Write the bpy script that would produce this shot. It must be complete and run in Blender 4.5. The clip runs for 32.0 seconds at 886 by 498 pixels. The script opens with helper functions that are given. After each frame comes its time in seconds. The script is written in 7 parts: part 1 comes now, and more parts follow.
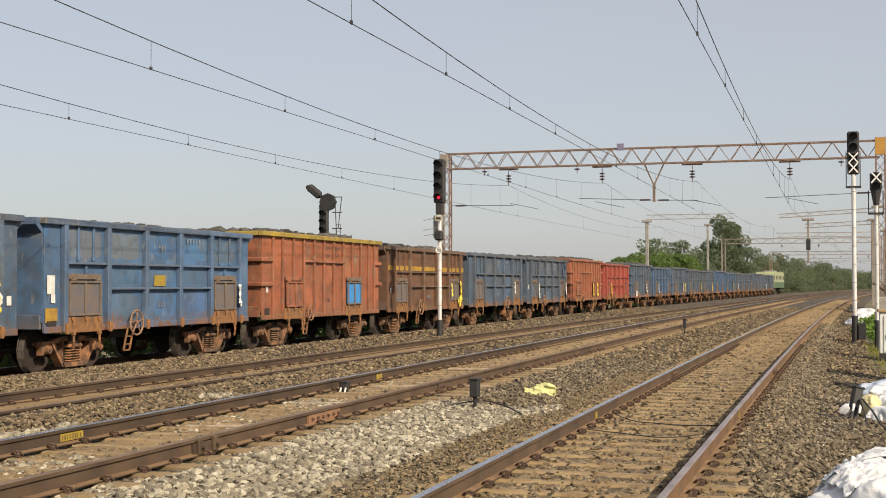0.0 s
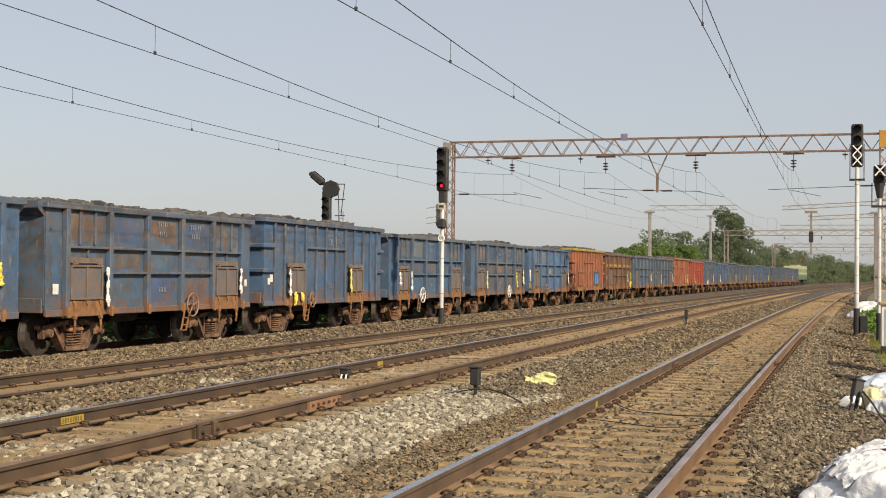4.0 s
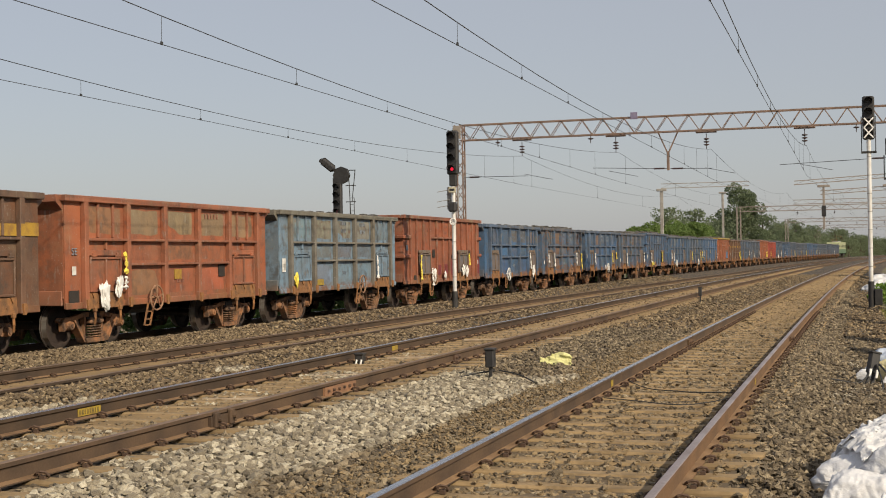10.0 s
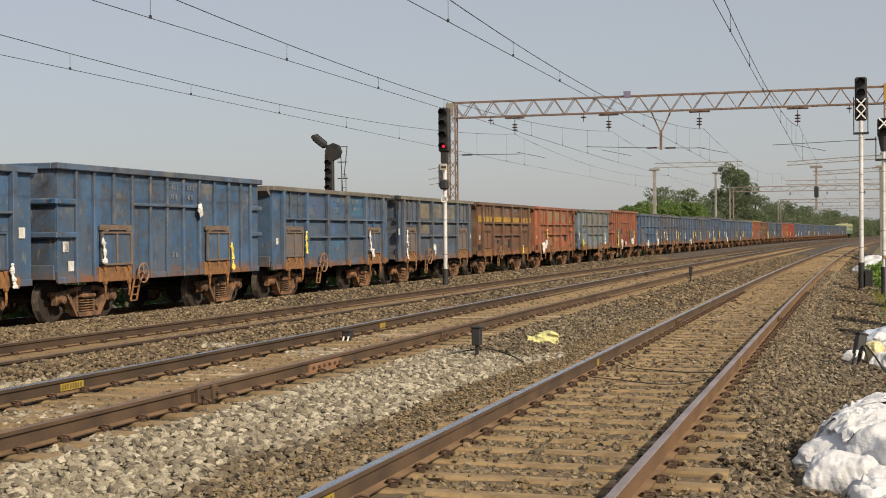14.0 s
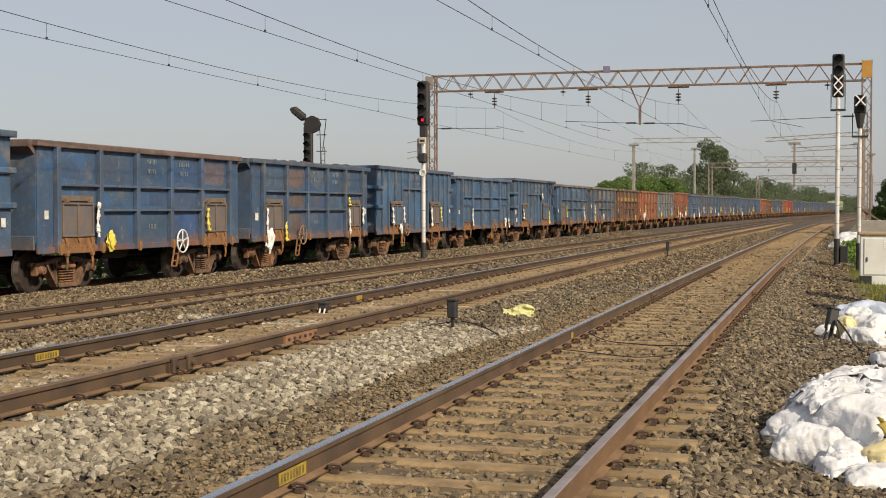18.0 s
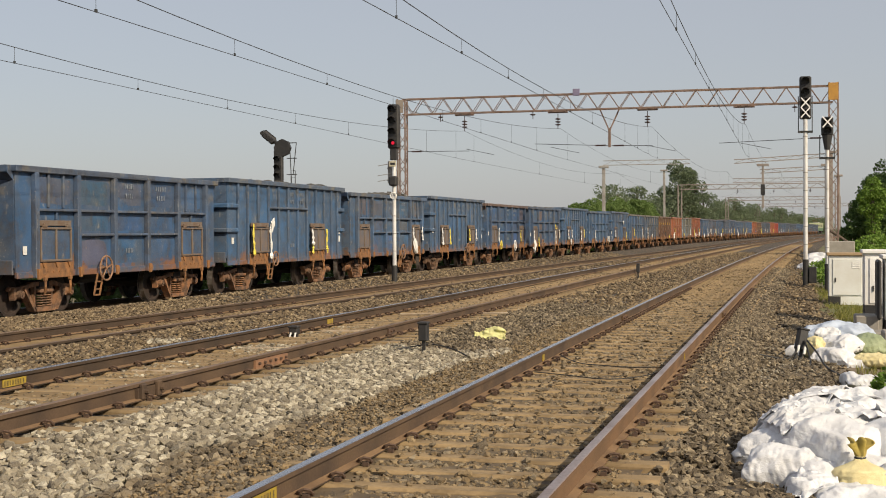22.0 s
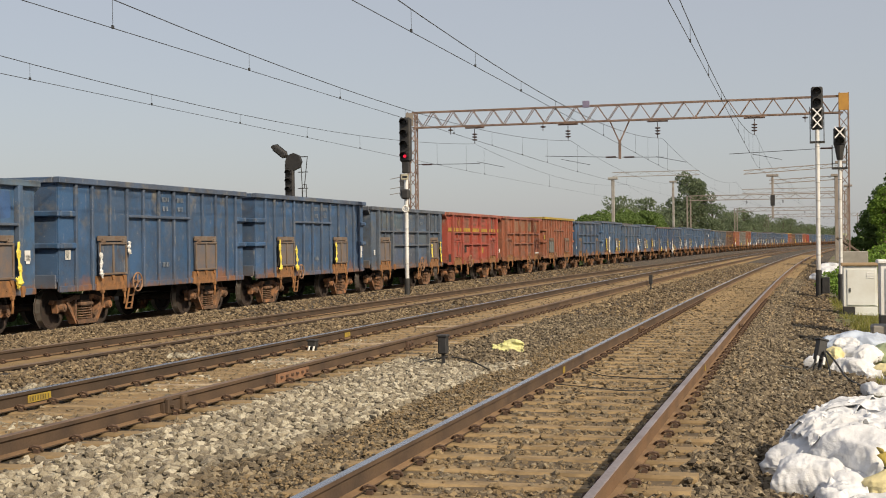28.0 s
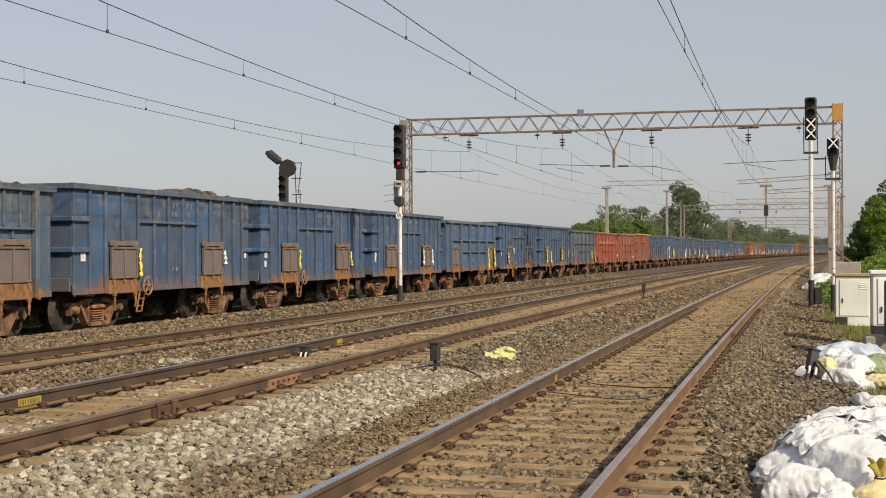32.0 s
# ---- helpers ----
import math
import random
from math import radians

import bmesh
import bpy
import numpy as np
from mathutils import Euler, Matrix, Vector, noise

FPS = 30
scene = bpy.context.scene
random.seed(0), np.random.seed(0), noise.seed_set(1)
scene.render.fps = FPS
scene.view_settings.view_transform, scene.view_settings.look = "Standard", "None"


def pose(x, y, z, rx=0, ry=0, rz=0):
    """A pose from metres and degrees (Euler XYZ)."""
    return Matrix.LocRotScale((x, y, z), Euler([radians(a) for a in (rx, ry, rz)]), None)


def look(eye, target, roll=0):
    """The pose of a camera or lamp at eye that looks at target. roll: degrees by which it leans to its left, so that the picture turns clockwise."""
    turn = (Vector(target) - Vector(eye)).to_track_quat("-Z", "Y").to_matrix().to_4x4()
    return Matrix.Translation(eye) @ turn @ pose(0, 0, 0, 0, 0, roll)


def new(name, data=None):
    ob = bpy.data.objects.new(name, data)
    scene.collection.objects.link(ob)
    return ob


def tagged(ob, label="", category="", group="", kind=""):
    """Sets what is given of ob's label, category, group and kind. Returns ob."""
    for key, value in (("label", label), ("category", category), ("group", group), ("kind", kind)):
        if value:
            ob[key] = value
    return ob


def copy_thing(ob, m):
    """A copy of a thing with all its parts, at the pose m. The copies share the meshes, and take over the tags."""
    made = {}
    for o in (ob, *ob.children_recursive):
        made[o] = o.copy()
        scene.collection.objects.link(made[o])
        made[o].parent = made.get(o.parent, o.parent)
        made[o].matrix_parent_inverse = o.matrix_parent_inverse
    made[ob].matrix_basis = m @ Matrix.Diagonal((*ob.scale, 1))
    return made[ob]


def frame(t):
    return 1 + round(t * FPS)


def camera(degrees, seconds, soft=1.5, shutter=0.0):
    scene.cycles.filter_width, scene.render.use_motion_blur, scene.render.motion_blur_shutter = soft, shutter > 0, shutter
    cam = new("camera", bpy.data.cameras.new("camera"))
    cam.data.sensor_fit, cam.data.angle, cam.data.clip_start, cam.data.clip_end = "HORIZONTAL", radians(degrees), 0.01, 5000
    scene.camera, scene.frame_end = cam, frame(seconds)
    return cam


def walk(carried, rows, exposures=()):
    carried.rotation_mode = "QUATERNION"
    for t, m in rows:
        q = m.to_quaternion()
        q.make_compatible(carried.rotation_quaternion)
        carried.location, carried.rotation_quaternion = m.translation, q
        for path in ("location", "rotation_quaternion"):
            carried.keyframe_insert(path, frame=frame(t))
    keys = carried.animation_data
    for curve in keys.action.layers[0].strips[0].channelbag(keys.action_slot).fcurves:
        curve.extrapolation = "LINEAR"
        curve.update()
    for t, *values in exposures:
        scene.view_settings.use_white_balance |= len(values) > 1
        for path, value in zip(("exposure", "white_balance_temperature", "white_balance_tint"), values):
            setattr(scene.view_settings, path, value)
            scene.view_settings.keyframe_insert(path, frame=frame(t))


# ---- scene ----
import itertools
cam = camera(37.65, 32.0, soft=1.0)

# seconds, place, turn to the left, tilt up, lean: a held camera that sways a little
ROWS = (
    (0.0, -0.107, -0.022, 1.538, 16.67, 1.57, -0.10),
    (0.5, -0.100, -0.031, 1.533, 16.92, 1.47, 0.07),
    (1.0, -0.099, -0.025, 1.537, 17.02, 1.30, 0.23),
    (1.5, -0.106, -0.025, 1.534, 16.89, 1.25, 0.51),
    (2.0, -0.103, -0.027, 1.527, 16.98, 1.15, 0.58),
    (2.5, -0.106, -0.020, 1.530, 17.09, 0.93, 0.68),
    (3.0, -0.103, 0.002, 1.531, 17.06, 1.07, 0.57),
    (3.5, -0.104, -0.014, 1.530, 16.78, 1.05, 0.59),
    (5.5, -0.099, -0.015, 1.530, 16.86, 1.09, 0.36),
    (6.0, -0.100, -0.021, 1.529, 16.81, 1.11, 0.27),
    (6.5, -0.098, -0.020, 1.524, 16.83, 1.07, 0.07),
    (7.0, -0.084, -0.028, 1.525, 16.73, 1.01, -0.34),
    (7.5, -0.081, -0.021, 1.528, 16.68, 0.82, -0.58),
    (8.0, -0.083, -0.021, 1.526, 16.68, 0.80, -0.81),
    (8.5, -0.090, -0.025, 1.525, 16.64, 0.89, -0.84),
    (9.0, -0.093, -0.016, 1.524, 16.77, 0.85, -0.78),
    (9.5, -0.095, -0.002, 1.521, 17.10, 0.48, -0.91),
    (10.0, -0.102, 0.006, 1.518, 17.33, 0.35, -0.91),
    (10.5, -0.108, 0.015, 1.510, 17.41, 0.10, -0.66),
    (11.0, -0.115, 0.013, 1.514, 17.49, -0.15, -0.39),
    (11.5, -0.114, 0.016, 1.515, 17.54, -0.33, -0.24),
    (12.0, -0.116, 0.014, 1.513, 17.36, -0.44, 0.06),
    (12.5, -0.093, -0.003, 1.513, 17.11, -0.54, 0.39),
    (13.0, -0.112, 0.006, 1.507, 16.26, -1.08, 0.35),
    (13.5, -0.087, 0.052, 1.525, 16.90, -0.80, -0.25),
    (14.0, -0.040, 0.084, 1.515, 17.03, -0.64, -0.42),
    (14.5, -0.015, 0.119, 1.494, 16.26, -1.54, -0.03),
    (16.5, -0.012, 0.051, 1.525, 16.29, -0.87, -0.12),
    (17.0, 0.011, 0.036, 1.502, 16.18, -0.84, 0.03),
    (17.5, 0.025, 0.037, 1.493, 16.18, -1.59, 0.04),
    (18.0, 0.022, 0.034, 1.501, 16.13, -1.79, -0.03),
    (18.5, 0.021, 0.025, 1.497, 16.01, -1.74, 0.08),
    (19.0, 0.029, 0.039, 1.499, 15.87, -1.56, 0.01),
    (19.5, 0.025, 0.039, 1.496, 15.68, -1.53, 0.11),
    (20.0, 0.024, 0.028, 1.496, 15.53, -1.52, 0.27),
    (20.5, 0.025, 0.044, 1.494, 15.01, -1.33, 0.54),
    (21.0, 0.019, 0.057, 1.496, 14.59, -0.93, 0.41),
    (21.5, 0.021, 0.057, 1.497, 14.78, -0.78, 0.12),
    (22.0, 0.021, 0.054, 1.502, 14.85, -0.79, -0.31),
    (22.5, 0.039, 0.055, 1.493, 14.85, -0.91, -0.71),
    (23.0, 0.047, 0.059, 1.495, 15.16, -1.09, -1.27),
    (23.5, 0.045, 0.091, 1.491, 15.24, -1.27, -1.88),
    (24.0, 0.059, 0.079, 1.501, 15.35, -1.25, -1.74),
    (24.5, 0.029, 0.074, 1.505, 15.86, -0.98, -1.60),
    (25.0, -0.013, 0.015, 1.520, 16.03, -0.59, -1.27),
    (25.5, -0.068, -0.016, 1.526, 15.95, 0.53, -0.63),
    (27.5, -0.111, -0.025, 1.508, 15.23, -0.23, -0.42),
    (28.0, -0.113, -0.027, 1.508, 15.21, -0.23, -0.68),
    (28.5, -0.126, -0.023, 1.512, 15.30, -0.17, -0.50),
    (29.0, -0.106, -0.024, 1.501, 15.35, -0.09, -0.58),
    (29.5, -0.124, -0.022, 1.501, 15.53, -0.05, -0.56),
    (30.0, -0.121, -0.045, 1.515, 15.67, -0.06, -0.48),
    (30.5, -0.105, -0.033, 1.502, 15.49, 0.06, -0.55),
    (31.0, -0.106, -0.057, 1.508, 15.20, 0.11, -0.42),
    (31.5, -0.107, -0.023, 1.504, 15.15, 0.16, -0.33),
    (32.0, -0.105, -0.015, 1.501, 14.93, 0.10, -0.22),
)

walk(cam, [(t, pose(x, y, z, 90 + up, -lean, left)) for t, x, y, z, left, up, lean in ROWS],
     exposures=[(0.0, 0.16), (7.8, 0.14), (9.0, 0.0), (10.0, -0.11), (11.5, -0.14), (13.0, -0.08), (25.0, -0.04), (32.0, 0.0)])

# ---- light: a hazy afternoon, the sun to the right of the line ----
SUN_TO = Vector((0.80, -0.55, 0.64)).normalized()
world = bpy.data.worlds.new("sky")
scene.world = world
world.use_nodes = True
sky = world.node_tree.nodes.new("ShaderNodeTexSky")
sky.sky_type = "NISHITA"
sky.sun_disc = False
sky.sun_elevation = math.asin(SUN_TO.z)
sky.sun_rotation = math.atan2(SUN_TO.x, SUN_TO.y)
sky.air_density, sky.dust_density, sky.ozone_density = 1.0, 1.6, 2.5
hazy = world.node_tree.nodes.new("ShaderNodeMix")       # the whole sky is veiled by an even haze
hazy.data_type = "RGBA"
hazy.inputs["Factor"].default_value = 0.60
hazy.inputs["B"].default_value = (6.02, 5.90, 6.02, 1)
world.node_tree.links.new(sky.outputs[0], hazy.inputs["A"])
world.node_tree.nodes["Background"].inputs["Strength"].default_value = 0.10
world.node_tree.links.new(hazy.outputs["Result"], world.node_tree.nodes["Background"].inputs[0])
sun = new("sun", bpy.data.lights.new("sun", "SUN"))
sun.data.energy, sun.data.angle, sun.data.color = 4.9, radians(0.8), (1.0, 0.85, 0.64)
sun.matrix_world = look(SUN_TO * 50, (0, 0, 0))


# ---- materials ----
class Nodes:
    """A small writer of node materials."""

    def __init__(self, name, rough=0.8, metal=0.0):
        self.mat = bpy.data.materials.new(name)
        self.mat.use_nodes = True
        self.t = self.mat.node_tree
        self.b = self.t.nodes["Principled BSDF"]
        self.b.inputs["Roughness"].default_value = rough
        self.b.inputs["Metallic"].default_value = metal
        self.coords = self.t.nodes.new("ShaderNodeTexCoord")

    def put(self, value, socket):
        if hasattr(value, "is_linked"):
            self.t.links.new(value, socket)
        else:
            socket.default_value = value

    def node(self, kind, **given):
        n = self.t.nodes.new(kind)
        for k, v in given.items():
            self.put(v, n.inputs[k])
        return n

    def math(self, op, a, b=0.5, clamp=False):
        n = self.t.nodes.new("ShaderNodeMath")
        n.operation, n.use_clamp = op, clamp
        self.put(a, n.inputs[0])
        self.put(b, n.inputs[1])
        return n.outputs[0]

    def place(self, scale=(1, 1, 1), space="Object", shift=None):
        v = self.coords.outputs[space]
        if shift is not None:
            n = self.t.nodes.new("ShaderNodeVectorMath")
            n.operation = "ADD"
            self.put(v, n.inputs[0])
            self.put(shift, n.inputs[1])
            v = n.outputs[0]
        m = self.t.nodes.new("ShaderNodeMapping")
        self.put(v, m.inputs["Vector"])
        m.inputs["Scale"].default_value = scale
        return m.outputs[0]

    def noise(self, scale, detail=4.0, at=None, rough=0.55):
        n = self.node("ShaderNodeTexNoise", Scale=scale, Detail=detail, Roughness=rough)
        self.put(at if at is not None else self.coords.outputs["Object"], n.inputs["Vector"])
        return n.outputs["Fac"]

    def ramp(self, fac, lo, hi, a=0.0, b=1.0):
        n = self.t.nodes.new("ShaderNodeMapRange")
        self.put(fac, n.inputs["Value"])
        for k, v in (("From Min", lo), ("From Max", hi), ("To Min", a), ("To Max", b)):
            self.put(v, n.inputs[k])
        return n.outputs[0]

    def mix(self, fac, a, b, kind="MIX"):
        n = self.t.nodes.new("ShaderNodeMix")
        n.data_type, n.blend_type = "RGBA", kind
        for socket, v in zip([i for i in n.inputs if i.enabled], (fac, a, b)):
            if not hasattr(v, "is_linked") and not isinstance(v, (int, float)):
                v = (*v, 1.0) if len(v) == 3 else v
            self.put(v, socket)
        return [o for o in n.outputs if o.enabled][0]

    def bump(self, height, strength=0.4, far=0.01):
        n = self.node("ShaderNodeBump", Strength=strength, Distance=far, Height=height)
        self.t.links.new(n.outputs[0], self.b.inputs["Normal"])

    def done(self, colour, rough=None):
        if not hasattr(colour, "is_linked") and len(colour) == 3:
            colour = (*colour, 1.0)
        self.put(colour, self.b.inputs["Base Color"])
        if rough is not None:
            self.put(rough, self.b.inputs["Roughness"])
        return self.mat


def worn(name, colour, dark, rough=0.8, scale=3.0, metal=0.0, grit=60.0, strength=0.3):
    """One colour with stains at a large and a fine scale."""
    n = Nodes(name, rough, metal)
    big, fine = n.noise(scale, 5), n.noise(grit, 3)
    c = n.mix(n.ramp(big, 0.38, 0.68), colour, dark)
    c = n.mix(n.ramp(fine, 0.3, 0.8, 0.0, 0.45), c, dark)
    n.bump(fine, strength, 0.004)
    return n.done(c, n.ramp(fine, 0.2, 0.8, rough - 0.1, min(1.0, rough + 0.1)))


def wagon_paint():
    """Weathered paint in the wagon's own colour: grime, scrapes, streaks and rust."""
    n = Nodes("wagon_paint", 0.62)
    info = n.t.nodes.new("ShaderNodeObjectInfo")
    own, wear = info.outputs["Color"], info.outputs["Alpha"]
    lot = info.outputs["Random"]
    far = n.node("ShaderNodeCombineXYZ", X=n.math("MULTIPLY", lot, 37.0), Y=n.math("MULTIPLY", lot, 91.0), Z=n.math("MULTIPLY", lot, 17.0)).outputs[0]
    at = n.place(shift=far)
    streak = n.noise(1.0, 5, n.place((2.6, 2.6, 0.7), shift=far), 0.65)
    runs = n.noise(1.0, 4, n.place((8.0, 8.0, 1.6), shift=far), 0.6)
    blot = n.noise(1.1, 6, at, 0.62)
    mid = n.noise(4.5, 6, at, 0.65)
    fine = n.noise(26.0, 5, at)
    z = n.node("ShaderNodeSeparateXYZ", Vector=n.coords.outputs["Object"]).outputs["Z"]
    # dusty, sun-bleached fields
    c = n.mix(n.math("MULTIPLY", n.ramp(blot, 0.43, 0.60, 0.0, 0.62), n.ramp(wear, 0.22, 0.6, 0.35, 1.0)), own, n.mix(0.58, own, (0.135, 0.118, 0.092)))
    # soot and brown grime, partly running down
    grime = n.math("MULTIPLY", n.ramp(n.math("ADD", n.math("MULTIPLY", streak, 0.45), n.math("MULTIPLY", mid, 0.55)), 0.45, 0.57), n.ramp(blot, 0.62, 0.46))
    c = n.mix(n.math("MULTIPLY", grime, n.ramp(wear, 0.2, 0.6, 0.42, 0.9)), c, n.mix(0.78, own, (0.062, 0.052, 0.042)))
    # a deeper or brighter patch of repainted colour here and there
    patch = n.ramp(n.noise(0.55, 3, n.place((1, 1.3, 1.3), shift=far)), 0.54, 0.62, 0.0, 0.7)
    c = n.mix(patch, c, n.mix(1.0, own, (1.25, 1.3, 1.35), "MULTIPLY"))
    # road dust settled along the foot of the sides
    foot = n.math("MULTIPLY", n.ramp(z, 1.08, 0.76, 0.0, 0.55), n.ramp(mid, 0.36, 0.58, 0.25, 1.0))
    c = n.mix(foot, c, (0.160, 0.105, 0.068))
    # orange rust washed down beside the doors and along the sill, in uneven tongues
    y = n.math("ABSOLUTE", n.node("ShaderNodeSeparateXYZ", Vector=n.coords.outputs["Object"]).outputs["Y"])
    near = n.ramp(n.math("ABSOLUTE", n.math("SUBTRACT", y, 3.0)), 1.7, 0.7)
    tongue = n.math("ADD", n.math("MULTIPLY", n.noise(1.3, 3, at), 1.1), n.math("MULTIPLY", mid, 0.35))
    reach = n.math("ADD", n.math("SUBTRACT", z, n.math("MULTIPLY", tongue, 1.0)), n.math("MULTIPLY", near, -0.34))
    c = n.mix(n.ramp(reach, 0.06, -0.22, 0.0, 0.85), c, n.mix(fine, (0.15, 0.070, 0.035), (0.29, 0.125, 0.050)))
    # pale dried mud in the upper corners and along edges
    mud = n.math("MULTIPLY", n.ramp(n.noise(1.5, 5, at, 0.62), 0.55, 0.70), n.ramp(z, 1.6, 2.9, 0.12, 0.55))
    c = n.mix(mud, c, (0.24, 0.20, 0.125))
    # pale scrapes, runs and chips
    scrape = n.math("MULTIPLY", n.ramp(runs, 0.58, 0.66), n.ramp(mid, 0.48, 0.60))
    c = n.mix(n.math("MULTIPLY", scrape, 0.34), c, (0.36, 0.35, 0.31))
    chip = n.math("MULTIPLY", n.ramp(fine, 0.64, 0.69), n.ramp(blot, 0.48, 0.55))
    c = n.mix(n.math("MULTIPLY", chip, 0.5), c, (0.42, 0.41, 0.38))
    # rust in small spots, more on worn wagons
    low = n.math("MULTIPLY", n.ramp(z, 1.25, 0.72, 0.0, 0.20), n.ramp(n.noise(0.7, 2, n.place((0.2, 1.6, 0.2), shift=far)), 0.47, 0.60))
    amount = n.math("ADD", n.math("ADD", n.math("MULTIPLY", mid, 0.6), n.math("MULTIPLY", fine, 0.4)), low)
    amount = n.math("ADD", amount, n.math("MULTIPLY", n.math("MULTIPLY", wear, wear), 0.19))
    rust = n.ramp(amount, 0.665, 0.735, 0.0, 0.85)
    c = n.mix(rust, c, n.mix(fine, (0.10, 0.052, 0.030), (0.235, 0.108, 0.050)))
    n.bump(n.math("ADD", n.math("MULTIPLY", fine, 0.25), n.noise(1.8, 2, at)), 0.45, 0.03)
    return n.done(c, n.ramp(fine, 0.3, 0.7, 0.5, 0.8))


PAINT = wagon_paint()
RUST = worn("rusty_steel", (0.315, 0.146, 0.052), (0.125, 0.070, 0.038), 0.9, 5.0, 0.0, 26.0)


def casting():
    """Rusted cast steel, each piece between orange and a dull dusty brown."""
    n = Nodes("dusty_rusted_casting", 0.92)
    lot = n.t.nodes.new("ShaderNodeObjectInfo").outputs["Random"]
    at = n.place(shift=n.node("ShaderNodeCombineXYZ", X=n.math("MULTIPLY", lot, 31.0), Y=n.math("MULTIPLY", lot, 17.0), Z=0.0).outputs[0])
    big, fine = n.noise(4.0, 5, at), n.noise(38.0, 4, at)
    c = n.mix(lot, (0.33, 0.145, 0.058), (0.175, 0.100, 0.060))
    c = n.mix(n.ramp(big, 0.40, 0.57, 0.0, 0.9), c, (0.070, 0.042, 0.029))
    c = n.mix(n.ramp(fine, 0.45, 0.75, 0.0, 0.5), c, (0.30, 0.21, 0.135))
    n.bump(fine, 0.5, 0.008)
    return n.done(c)


BOGIE = casting()
UNDER = worn("soot_and_shade_steel", (0.040, 0.032, 0.026), (0.018, 0.016, 0.015), 0.9, 3.0)
# brown wheel steel, its colour darkened for the shade under the wagon body
WHEEL = worn("shaded_brown_wheel_steel", (0.040, 0.025, 0.018), (0.020, 0.015, 0.012), 0.85, 5.0, 0.0, 30.0)
TREAD = worn("bright_tread", (0.42, 0.39, 0.36), (0.22, 0.18, 0.15), 0.35, 4.0, 0.65)
DOORS = worn("dusty_door_sheet", (0.175, 0.125, 0.095), (0.105, 0.108, 0.125), 0.85, 3.0, 0.0, 22.0)
DOOR_BAR = worn("dusty_grey_steel", (0.165, 0.140, 0.118), (0.135, 0.084, 0.054), 0.85, 4.0, 0.0, 30.0)
COAL = worn("dusty_coal", (0.060, 0.057, 0.053), (0.11, 0.10, 0.088), 0.85, 2.5, 0.0, 30.0, 0.8)
RAIL_SIDE = worn("rusted_rail_side", (0.200, 0.113, 0.056), (0.110, 0.068, 0.038), 0.85, 1.6, 0.2)
RAIL_FOOT = worn("tan_dusted_rail_foot", (0.25, 0.155, 0.078), (0.135, 0.080, 0.042), 0.95, 2.2)
RAIL_DARK = worn("sooty_rusted_rail_side", (0.092, 0.060, 0.037), (0.048, 0.034, 0.024), 0.85, 1.6, 0.2)
RAIL_OLD = worn("dark_rusted_rail_side", (0.132, 0.084, 0.049), (0.066, 0.044, 0.030), 0.85, 1.6, 0.2)
RAIL_TOP = worn("polished_rail_head", (0.50, 0.51, 0.54), (0.38, 0.37, 0.38), 0.27, 1.5, 0.92, 40.0, 0.05)
RAIL_WORN = worn("worn_brown_rail_head", (0.46, 0.385, 0.365), (0.28, 0.20, 0.165), 0.38, 1.5, 0.6, 40.0, 0.05)
RAIL_DULL = worn("dull_rail_head", (0.21, 0.15, 0.11), (0.14, 0.095, 0.07), 0.7, 1.5, 0.3, 40.0, 0.1)
SAND = worn("tan_sandy_fines", (0.30, 0.197, 0.086), (0.185, 0.126, 0.060), 0.97, 1.6, 0.0, 38.0, 0.8)
SLEEPER = worn("stained_concrete", (0.36, 0.254, 0.130), (0.18, 0.125, 0.064), 0.93, 3.4, 0.0, 28.0, 0.9)
CLIP = worn("rusty_clip", (0.115, 0.068, 0.043), (0.060, 0.038, 0.028), 0.85, 9.0)
YELLOW = worn("faded_yellow_paint", (0.38, 0.27, 0.025), (0.22, 0.15, 0.04), 0.7, 8.0)
BLACK = worn("black_paint", (0.018, 0.018, 0.020), (0.035, 0.033, 0.031), 0.6, 5.0)
WHITE = worn("white_paint", (0.86, 0.86, 0.85), (0.68, 0.66, 0.62), 0.6, 2.0)
SILVER = worn("aluminium_paint", (0.80, 0.80, 0.79), (0.62, 0.60, 0.56), 0.38, 3.0, 0.25)
GANTRY = worn("rusty_galvanised_steel", (0.265, 0.180, 0.140), (0.125, 0.088, 0.072), 0.8, 2.6, 0.0, 14.0)
GANTRY_OLD = worn("weathered_grey_steel", (0.30, 0.265, 0.23), (0.22, 0.185, 0.155), 0.8, 1.0)
GALV = worn("grey_galvanised_steel", (0.40, 0.39, 0.36), (0.28, 0.25, 0.22), 0.6, 2.0, 0.3)
OCHRE = worn("ochre_sheet", (0.50, 0.27, 0.05), (0.36, 0.19, 0.05), 0.8, 1.5)
WIRE = worn("dark_weathered_wire", (0.085, 0.09, 0.095), (0.05, 0.052, 0.055), 0.6, 3.0, 0.5)
PORCELAIN = worn("brown_porcelain", (0.055, 0.028, 0.022), (0.04, 0.022, 0.018), 0.3, 5.0)
CREAM = worn("cream_painted_sheet", (0.74, 0.76, 0.74), (0.62, 0.61, 0.56), 0.6, 1.6)
CONCRETE = worn("grey_concrete", (0.36, 0.34, 0.30), (0.24, 0.22, 0.19), 0.92, 2.0, 0.0, 30.0, 0.5)


